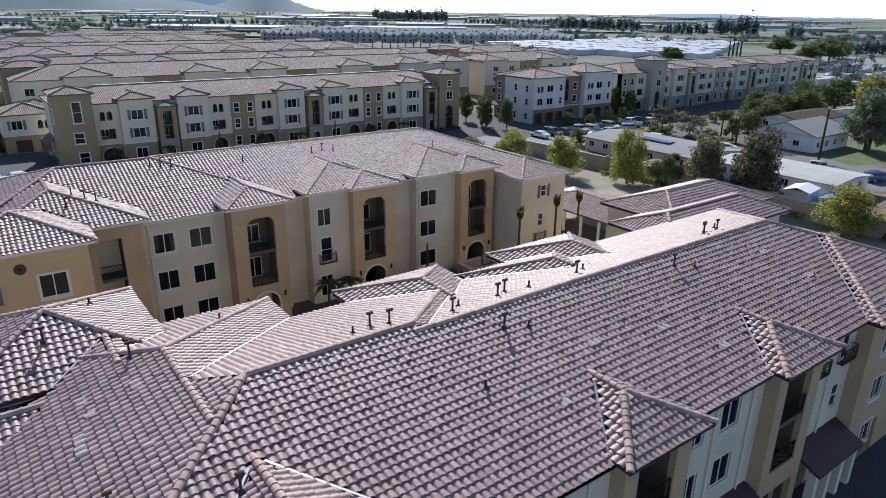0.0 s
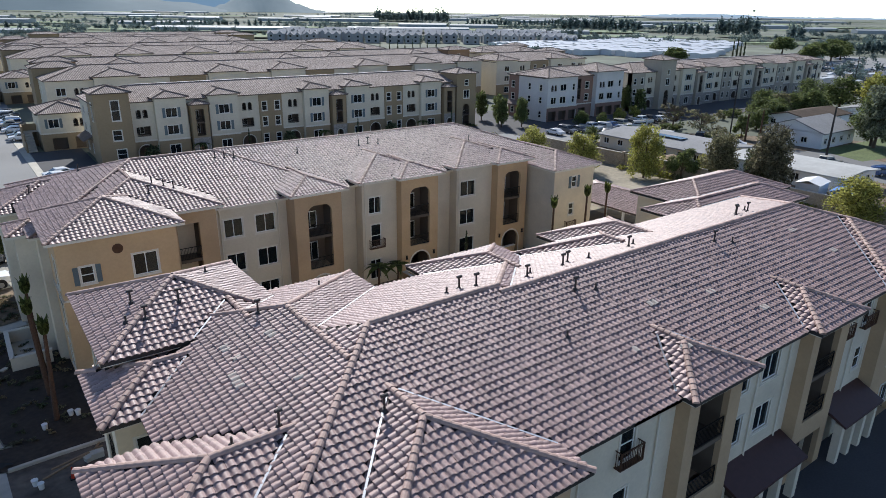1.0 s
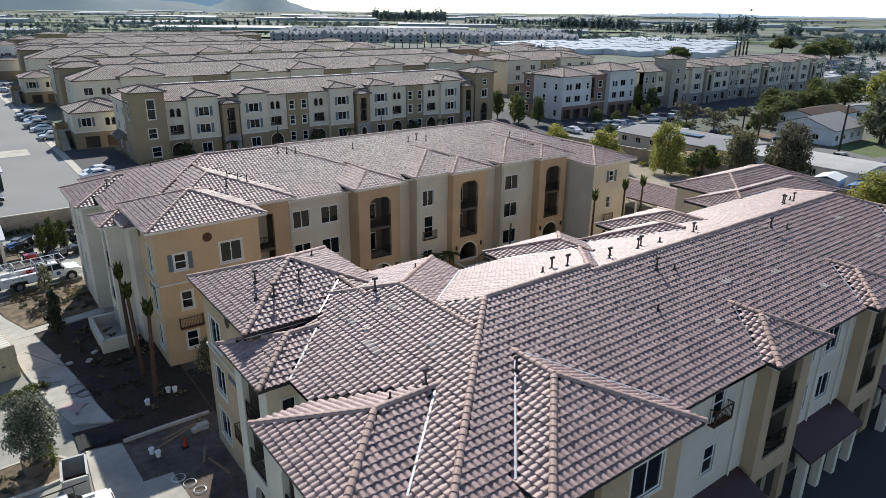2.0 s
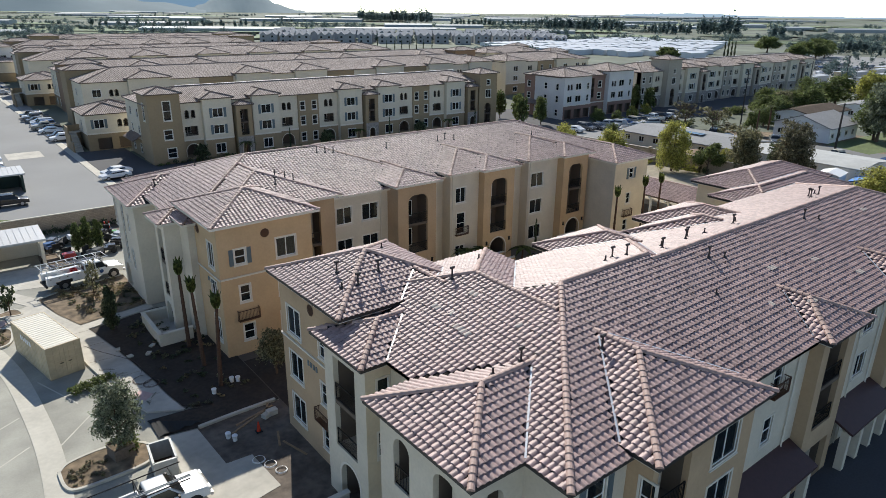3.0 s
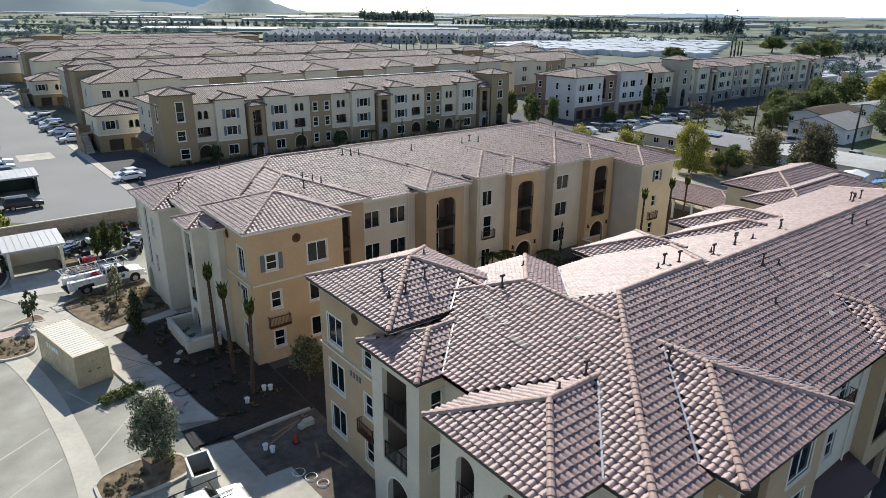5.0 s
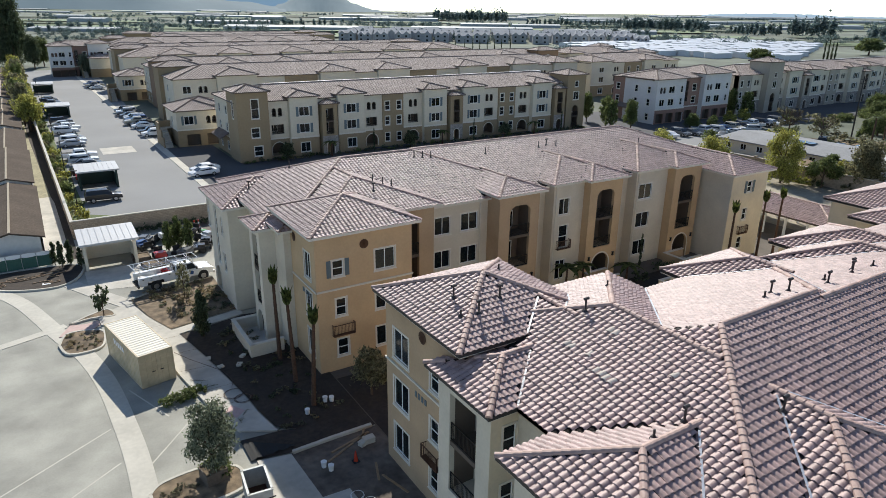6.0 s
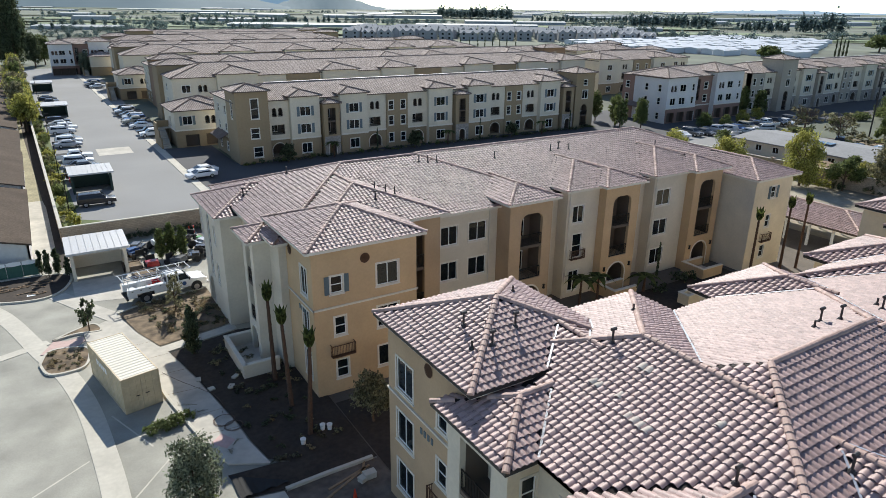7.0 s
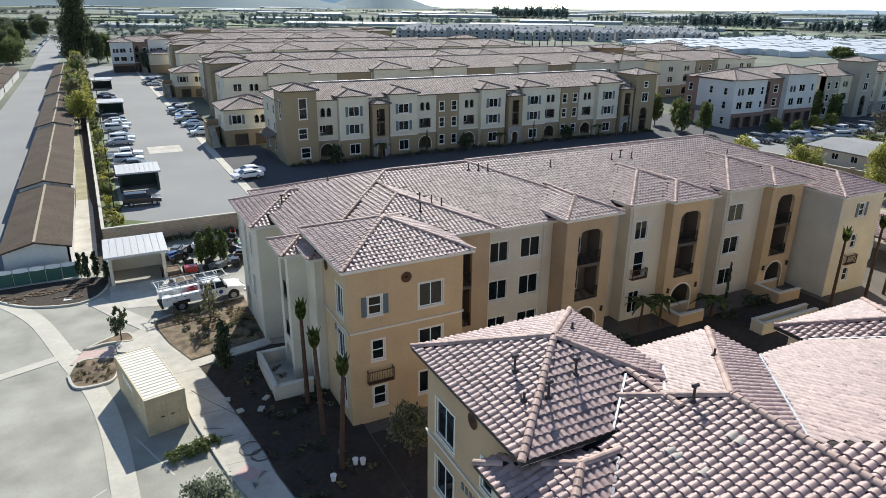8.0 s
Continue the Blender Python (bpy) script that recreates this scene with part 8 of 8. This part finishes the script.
def house(x0, x1, y0, y1, h, rise, roof_mat, wall_mat, label, along_x=True, panels=False, cat="house", group="houses to the east"):
    """A plain house: four walls with windows and doors, gabled roof with eaves and fascia."""
    b = thing("house", label, cat, group)
    v = Vol(x0 - 0.5, x1 + 0.5, y0 - 0.5, y1 + 0.5, h + 0.16, over=0.5, colour="grey")
    hs = rise
    if along_x:
        ym = (y0 + y1) / 2
        pts = [((x0 - 0.5, y0 - 0.5, h), (x1 + 0.5, y0 - 0.5, h), (x1 + 0.5, ym, h + hs), (x0 - 0.5, ym, h + hs)), ((x1 + 0.5, y1 + 0.5, h), (x0 - 0.5, y1 + 0.5, h), (x0 - 0.5, ym, h + hs), (x1 + 0.5, ym, h + hs))]
        ga = [[(x, y0, h - 0.1), (x, ym, h + hs - 0.1), (x, y1, h - 0.1)] for x in (x0, x1)]
    else:
        xm = (x0 + x1) / 2
        pts = [((x0 - 0.5, y1 + 0.5, h), (x0 - 0.5, y0 - 0.5, h), (xm, y0 - 0.5, h + hs), (xm, y1 + 0.5, h + hs)), ((x1 + 0.5, y0 - 0.5, h), (x1 + 0.5, y1 + 0.5, h), (xm, y1 + 0.5, h + hs), (xm, y0 - 0.5, h + hs))]
        ga = [[(x0, y, h - 0.1), (xm, y, h + hs - 0.1), (x1, y, h - 0.1)] for y in (y0, y1)]
    for p in pts:
        s = Soup().poly(*p).poly(*(tuple(Vector(q) - Vector((0, 0, 0.2))) for q in reversed(p)))
        for a, c in zip(p, p[1:] + p[:1]):
            s.poly(tuple(Vector(a) - Vector((0, 0, 0.2))), tuple(Vector(c) - Vector((0, 0, 0.2))), c, a)
        s.done("roof_slope", roof_mat, b)
    for g in ga:
        Soup().poly(*g).done("gable", wall_mat, b)
    for side in "SWNE":
        p0, u, n = frame_of(v, side)
        it = []
        a = 1.6
        while a < n - 1.4:
            it.append((a, 0.9, 1.2, 1.1, 0.12, 0))
            a += 3.4
        w = wall_panel("wall", p0, u, n, 0, h, it, wall_mat, b)
        for a, z, wd, hh, *_ in it:
            window_at(w, wall_matrix(p0, u) @ Matrix.Translation((a, 0, z)), wd, hh, "slider")
    if panels:
        for i in range(6):
            Soup().box(x0 + 4.2, x0 + 6.2, y0 + 9.2 + i * 1.1, y0 + 10.2 + i * 1.1, h + rise + 0.02, h + rise + 0.07).done("solar_panel", CAR_GLASS, b, "dark blue solar panel")
    return b


WHITE_WALL = material("white_stucco", (0.72, 0.72, 0.71), 0.9, grain=0.05, stain=0.07)
PALE_ROOF = material("pale_roofing", (0.42, 0.42, 0.40), 0.85, grain=0.08, grain_size=2, stain=0.15, stain_size=0.3)
house(99.4, 110.4, 41, 60, 2.6, 0.55, PALE_ROOF, WHITE_WALL, "long low white house with a pale grey roof", False)
house(98, 111.5, 62, 87, 2.6, 0.75, GREY_SHINGLE, STUCCO["ivory"], "low ivory house with a grey roof and solar panels", False, panels=True)
house(133, 147, 60, 72, 3.2, 2.2, GREY_SHINGLE, WHITE_WALL, "white house with a grey gabled roof behind a lawn")
house(138, 156, 24, 34, 2.8, 1.2, GREY_SHINGLE, WHITE_WALL, "low white house with a grey roof")
house(103, 118, 20, 31, 2.7, 0.7, GREY_SHINGLE, STUCCO["ivory"], "low ivory house with a grey roof")
house(152, 172, 72, 82, 2.8, 1.2, BROWN_SHINGLE, WHITE_WALL, "low house with a brown roof among trees")
house(176, 196, 66, 78, 2.8, 1.3, GREY_SHINGLE, WHITE_WALL, "low white house with a grey roof")
for x, y, h, c, lb in ((95.5, 43.6, 2.2, VINYL, "white garden canopy"), (97.5, 39.4, 1.5, TARP, "blue tarpaulin over stored things"), (91.5, 66.5, 2.0, WOOD, "small wooden shed")):
    k = thing("garden_shed", lb + " behind the wall", "shed", "", at=(x, y, 0), rz=8)
    Soup().box(-2.2, 2.2, -1.6, 1.6, 0, h - 0.1).done("body", c, k)
    Soup().poly((-2.4, -1.8, h - 0.15), (2.4, -1.8, h - 0.15), (2.4, 0, h + 0.35), (-2.4, 0, h + 0.35)).poly((2.4, 1.8, h - 0.15), (-2.4, 1.8, h - 0.15), (-2.4, 0, h + 0.35), (2.4, 0, h + 0.35)).done("cover", c, k)

# tiled carport by the far gable
cp = thing("tiled_carport", "low carport with a clay tile roof by the far gable", "carport")
roof([Vol(57, 66, 42, 60, 2.9, s=0.25, colour="yellow")], cp)
for i in range(7):
    for x in (57.6, 65.2):
        Soup().box(x, x + 0.25, 42.6 + i * 2.75, 42.85 + i * 2.75, 0, 2.8).done("post", VINYL, cp)


POLE_WOOD = material("creosoted_wood", (0.04, 0.034, 0.03), 0.85, grain=0.2, grain_size=6)


def pole(x, y, h, lean=0.0, arms=True, r=0.17):
    p = thing("utility_pole", "dark wooden utility pole with crossarm", "utility pole", "utility poles", at=(x, y, 0))
    Soup().tube((0, 0, 0), (lean * h, 0, h), r, r * 0.65, 8).done("mast", POLE_WOOD, p)
    if arms:
        for z in (0.95, 0.88):
            Soup().box(lean * h * z - 1.1, lean * h * z + 1.1, -0.07, 0.07, h * z - 0.06, h * z + 0.06).done("crossarm", POLE_WOOD, p)
    return p


pole(126.7, 55.9, 9.4, 0.01, False, 0.24)
pole(134.6, 80.7, 13.4, 0.0)
pole(206, 98, 12)
pole(248, 104, 12)


def street_lamp(x, y, h=5.0):
    l = thing("street_lamp", "slim dark street lamp in the planted strip", "street lamp", "street lamps", at=(x, y, 0))
    Soup().tube((0, 0, 0), (0, 0, h), 0.07, 0.05, 8).done("mast", IRON, l)
    Soup().box(-0.1, 0.7, -0.12, 0.12, h, h + 0.12).done("lamp_head", IRON, l)


for y in (104, 128, 160, 196, 236):
    street_lamp(-14.4, y)

# ---- distance ----
def stuff(name, soup, mat, label, category):
    return tagged(soup.done(name, mat), label, category, "", "stuff")


rng = random.Random(21)
LOT = [(285, 325), (350, 225), (420, 258), (520, 311), (510, 404), (325, 392)]
for i in range(14):
    for j in range(22):
        x = 272 + i * 19 + rng.uniform(-2, 2)
        y = 222 + j * 9.4 + rng.uniform(-1, 1)
        w, d, h = rng.uniform(15, 18.5), rng.uniform(7, 8.6), rng.uniform(2.7, 3.4)
        if not bool(inside(LOT, np.array([x]), np.array([y]))[0]):
            continue
        m = thing("mobile_home", "white mobile home among close-packed others", "mobile home", "mobile homes", at=(x, y, 0))
        Soup().poly((-0.2, -0.2, h), (w + 0.2, -0.2, h), (w + 0.2, d / 2, h + 0.5), (-0.2, d / 2, h + 0.5)).poly((w + 0.2, d + 0.2, h), (-0.2, d + 0.2, h), (-0.2, d / 2, h + 0.5), (w + 0.2, d / 2, h + 0.5)).done("roof", GREENHOUSE, m)
        Soup().poly((0, 0, 0), (w, 0, 0), (w, 0, h), (0, 0, h)).poly((0, d, 0), (0, 0, 0), (0, 0, h), (0, d / 2, h + 0.45), (0, d, h)).poly((w, 0, 0), (w, d, 0), (w, d, h), (w, d / 2, h + 0.45), (w, 0, h)).poly((w, d, 0), (0, d, 0), (0, d, h), (w, d, h)).done("wall", GREENHOUSE, m)
GABLE_GREY = material("mid_grey_roofs", (0.27, 0.285, 0.305), 0.9, grain=0.12, grain_size=0.2, per="island", per_amount=0.15)
GABLE_WALL = material("grey_house_walls", (0.33, 0.33, 0.33), 0.9, grain=0.1, per="island", per_amount=0.3)
for row in range(4):
    for i in range(16):
        a, d, h = rng.uniform(10.5, 14), 11, rng.choice((5.4, 6.2, 6.6, 6.9))
        du, dv = i * 15.6 + rng.uniform(-1, 1), row * 30 + rng.choice((-5, 0, 0, 6))
        m = thing("house", "grey two-storey house with pale gables in a far estate", "house", "far estate houses", at=(204 + du * 0.817 + dv * 0.576, 522 - du * 0.576 + dv * 0.817, 0), rz=-35.2)
        r, w = Soup(), Soup()
        r.poly((-0.5, -0.5, h), (a + 0.5, -0.5, h), (a + 0.5, d / 2, h + 2.4), (-0.5, d / 2, h + 2.4)).poly((a + 0.5, d, h), (-0.5, d, h), (-0.5, d / 2, h + 2.4), (a + 0.5, d / 2, h + 2.4))
        w.poly((0, 0, 0), (a, 0, 0), (a, 0, h), (0, 0, h)).poly((0, d, 0), (0, 0, 0), (0, 0, h), (0, d / 2, h + 2.3), (0, d, h))
        for gx in (a * 0.04, a * 0.56):
            w.poly((gx, -1.2, 0), (gx + 5, -1.2, 0), (gx + 5, -1.2, h - 0.3), (gx + 2.5, -1.2, h + 2.0), (gx, -1.2, h - 0.3)).poly((gx, 0, 0), (gx, -1.2, 0), (gx, -1.2, h - 0.3), (gx, 0, h - 0.3))
            r.poly((gx - 0.3, -1.5, h - 0.5), (gx + 2.5, -1.5, h + 2.0), (gx + 2.5, 5, h + 2.0), (gx - 0.3, 5, h - 0.5)).poly((gx + 2.5, -1.5, h + 2.0), (gx + 5.3, -1.5, h - 0.5), (gx + 5.3, 5, h - 0.5), (gx + 2.5, 5, h + 2.0))
        w.poly((a, 0, 0), (a, d, 0), (a, d, h), (a, d / 2, h + 2.3), (a, 0, h)).poly((a, d, 0), (0, d, 0), (0, d, h), (a, d, h))
        r.done("roof", GABLE_GREY, m)
        w.done("wall", GABLE_WALL, m)
        if row == 0:
            panes = Soup()
            for gx in (a * 0.08 + 1.2, a * 0.58 + 1.2):
                for z in (1.0, 4.0):
                    panes.poly((gx, -1.24, z), (gx + 1.6, -1.24, z), (gx + 1.6, -1.24, z + 1.4), (gx, -1.24, z + 1.4))
            panes.done("window", CAR_GLASS, m)

# low pale buildings and greenhouses on the plain
f = Soup()
for i in range(64):
    d = rng.uniform(760, 3600)
    az = radians(rng.uniform(-6, 74))
    x, y = d * math.sin(az), d * math.cos(az)
    a, b, h = rng.uniform(40, 160) * (0.6 + d / 2200), rng.uniform(12, 40), rng.uniform(3, 6)
    m = thing("greenhouse", "long low white greenhouse on the plain", "greenhouse", "greenhouses", at=(x, y, 0), rz=rng.uniform(-40, -28))
    Soup().poly((0, 0, h), (a, 0, h), (a, b / 2, h + 1.5), (0, b / 2, h + 1.5)).poly((a, b, h), (0, b, h), (0, b / 2, h + 1.5), (a, b / 2, h + 1.5)).done("roof", PLASTIC, m)
    Soup().poly((0, 0, 0), (a, 0, 0), (a, 0, h), (0, 0, h)).poly((0, b, 0), (0, 0, 0), (0, 0, h), (0, b / 2, h + 1.5), (0, b, h)).poly((a, 0, 0), (a, b, 0), (a, b, h), (a, b / 2, h + 1.5), (a, 0, h)).poly((a, b, 0), (0, b, 0), (0, b, h), (a, b, h)).done("wall", PLASTIC, m)
FIELD = material("green_fields", (0.125, 0.16, 0.085), 0.95, grain=0.2, grain_size=0.02, per="island", per_amount=0.5)
ROW, OUT = Vector((0.82, -0.57, 0)), Vector((0.57, 0.82, 0))
for i in range(110):
    d = 600 * 6.5 ** rng.random()
    az = radians(rng.uniform(-16, 78))
    o = Vector((d * math.sin(az), d * math.cos(az), 0.1 + 0.02 * i))
    a, b = ROW * rng.uniform(150, 420) * (0.5 + d / 2500), OUT * rng.uniform(25, 110) * (0.5 + d / 2000)
    f.poly(o, o + a, o + a + b, o + b)
stuff("fields", f, FIELD, "green crop fields on the plain", "fields")


def woods(name, places, leaf, label, seed, n=170):
    """Many far trees: loose clumps of large leaf clusters, in one mesh."""
    g = np.random.default_rng(seed)
    verts, faces = [], []
    for x, y, h, w in places:
        p = g.normal(size=(n, 3)) * (w * 0.17, w * 0.17, h * 0.19) + (x, y, h * 0.45)
        d = g.normal(size=(n, 3))
        d /= np.linalg.norm(d, axis=1)[:, None]
        e = np.cross(d, g.normal(size=(n, 3)))
        e /= np.linalg.norm(e, axis=1)[:, None]
        sz = 0.07 * h * g.uniform(0.6, 1.4, (n, 1))
        k = len(verts)
        quad = np.stack([p - d * sz, p + e * sz * 0.8, p + d * sz, p - e * sz * 0.8], 1)
        verts.extend(map(tuple, quad.reshape(-1, 3)))
        faces.extend((k + 4 * i, k + 4 * i + 1, k + 4 * i + 2, k + 4 * i + 3) for i in range(n))
    return tagged(mesh(name, verts, faces, LEAF[leaf]), label, "trees", "", "stuff")


pl = {"dark": [], "mid": []}
for i in range(230):
    d = 560 * 5.5 ** rng.random()
    az = radians(rng.uniform(-14, 78))
    h = rng.uniform(4, 8)
    n = rng.choice((2, 3, 5, 12, 22))
    for k in range(n):
        o = Vector((d * math.sin(az), d * math.cos(az), 0)) + ROW * (k * h * rng.uniform(0.7, 1.3)) + OUT * rng.uniform(-h, h)
        pl["mid"].append((o.x, o.y, h * rng.uniform(0.6, 1.3), h * rng.uniform(1.0, 1.7)))
for az0, az1, d, h, n in ((30.5, 36.5, 1500, 25, 44), (45.5, 52, 1000, 18, 34), (57.5, 60.5, 900, 22, 14), (62.5, 63.5, 760, 22, 4), (53.5, 57, 900, 14, 18), (66, 74, 520, 10, 26), (38, 46, 1200, 13, 34), (10, 22, 1000, 11, 24), (-6, 6, 800, 11, 18)):
    for k in range(n):
        az = radians(az0 + (az1 - az0) * (k + rng.random()) / n)
        dd = d * rng.uniform(0.97, 1.06)
        hh = h * rng.uniform(0.7, 1.15)
        pl["dark"].append((dd * math.sin(az), dd * math.cos(az), hh, hh * 0.5))
for k in range(26):
    x, y = rng.uniform(236, 292), rng.uniform(296, 322)
    h = rng.uniform(4, 7.5)
    pl["mid"].append((x, y, h, h * 1.2))
for k in range(60):
    x, y = rng.uniform(255, 440), rng.uniform(60, 200)
    h = rng.uniform(3.5, 7)
    pl["mid"].append((x, y, h, h))
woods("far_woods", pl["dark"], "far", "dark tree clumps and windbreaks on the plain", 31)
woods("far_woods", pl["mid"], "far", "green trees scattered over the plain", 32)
for i in range(8):
    tree(198 + i * 5.5, 338 + rng.uniform(-1, 1), 9, 2.2, "dark", "column", i, "slim dark cypress behind the townhouses", "cypress", "cypress row", 500, 0.08)
for i in range(4):
    tree(300 + i * 5, 182 + i, rng.uniform(11, 15), 3.2, "dark", "column", i, "tall dark cypress beyond the townhouses", "cypress", "far cypresses", 500, 0.08)
rng2 = random.Random(77)
for i in range(40):
    vehicle(kinds[i % 5], cols[(i * 7) % 10], 310 + (i % 10) * 6.6 + rng2.uniform(-0.4, 0.4), 140 + (i // 10) * 13 + rng2.uniform(-0.5, 0.5), 90 + rng2.uniform(-3, 3), "vehicles in the far lot")
for i in range(20):
    x, y = 256 + (i % 10) * 14.5 + rng2.uniform(-2, 2), 106 + (i // 10) * 14 + rng2.uniform(-3, 3)
    a = rng2.uniform(6, 13)
    b, h = rng2.uniform(2.5, 3.2), rng2.uniform(2.6, 3.6)
    m = thing("storage_trailer", "pale box trailer standing in a far lot", "trailer", "trailers in the far lot", at=(x, y, 0))
    Soup().box(0, a, 0, b, 0.4, h).done("body", WHITE_METAL if i % 3 else CONTAINER, m)
    Soup().box(-0.1, a + 0.1, -0.1, b + 0.1, h, h + 0.12).done("roof", WHITE_METAL, m)
    Soup().box(a * 0.15, a * 0.85, 0.3, b - 0.3, 0, 0.4).done("chassis", RUBBER, m)
sheet("road_far_lot", [(252, 92), (470, 92), (470, 215), (300, 215), (252, 150)], -0.02, STREET, "grey asphalt lot in the distance", "car park")


def hills(name, d, depth, az0, az1, height, mat, label, seed):
    n, m = 90, 8
    verts, faces = [], []
    for i in range(n + 1):
        az = az0 + (az1 - az0) * i / n
        crest = height(az)
        for j in range(m + 1):
            t = j / m
            r = d + depth * t
            z = crest * math.sin(math.pi * min(1, t * 0.75)) ** 1.2 * (1 + 0.25 * noise.noise((az * 0.7, t * 3, seed))) + 6 * noise.noise((az * 3, t * 9, seed))
            verts.append((r * math.sin(radians(az)), r * math.cos(radians(az)), max(-1, z) if 0 < j < m else -2))
    for i in range(n):
        for j in range(m):
            k = i * (m + 1) + j
            faces.append((k, k + m + 1, k + m + 2, k + 1))
    return tagged(mesh(name, verts, faces, mat, smooth=True), label, "hills", "", "structure")


HILL = material("hazy_chaparral_hills", (0.03, 0.042, 0.04), 0.95, grain=0.3, grain_size=0.006, stain=0.25, stain_size=0.0015)
FAR_HILL = material("hazy_distant_hills", (0.07, 0.09, 0.1), 0.95, grain=0.2, grain_size=0.003, stain=0.15, stain_size=0.001)
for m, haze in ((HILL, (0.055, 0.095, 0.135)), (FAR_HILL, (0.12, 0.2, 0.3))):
    m.node_tree.nodes["Principled BSDF"].inputs["Emission Color"].default_value = (*haze, 1)  # haze of the distance put into the hills as a faint bluish glow
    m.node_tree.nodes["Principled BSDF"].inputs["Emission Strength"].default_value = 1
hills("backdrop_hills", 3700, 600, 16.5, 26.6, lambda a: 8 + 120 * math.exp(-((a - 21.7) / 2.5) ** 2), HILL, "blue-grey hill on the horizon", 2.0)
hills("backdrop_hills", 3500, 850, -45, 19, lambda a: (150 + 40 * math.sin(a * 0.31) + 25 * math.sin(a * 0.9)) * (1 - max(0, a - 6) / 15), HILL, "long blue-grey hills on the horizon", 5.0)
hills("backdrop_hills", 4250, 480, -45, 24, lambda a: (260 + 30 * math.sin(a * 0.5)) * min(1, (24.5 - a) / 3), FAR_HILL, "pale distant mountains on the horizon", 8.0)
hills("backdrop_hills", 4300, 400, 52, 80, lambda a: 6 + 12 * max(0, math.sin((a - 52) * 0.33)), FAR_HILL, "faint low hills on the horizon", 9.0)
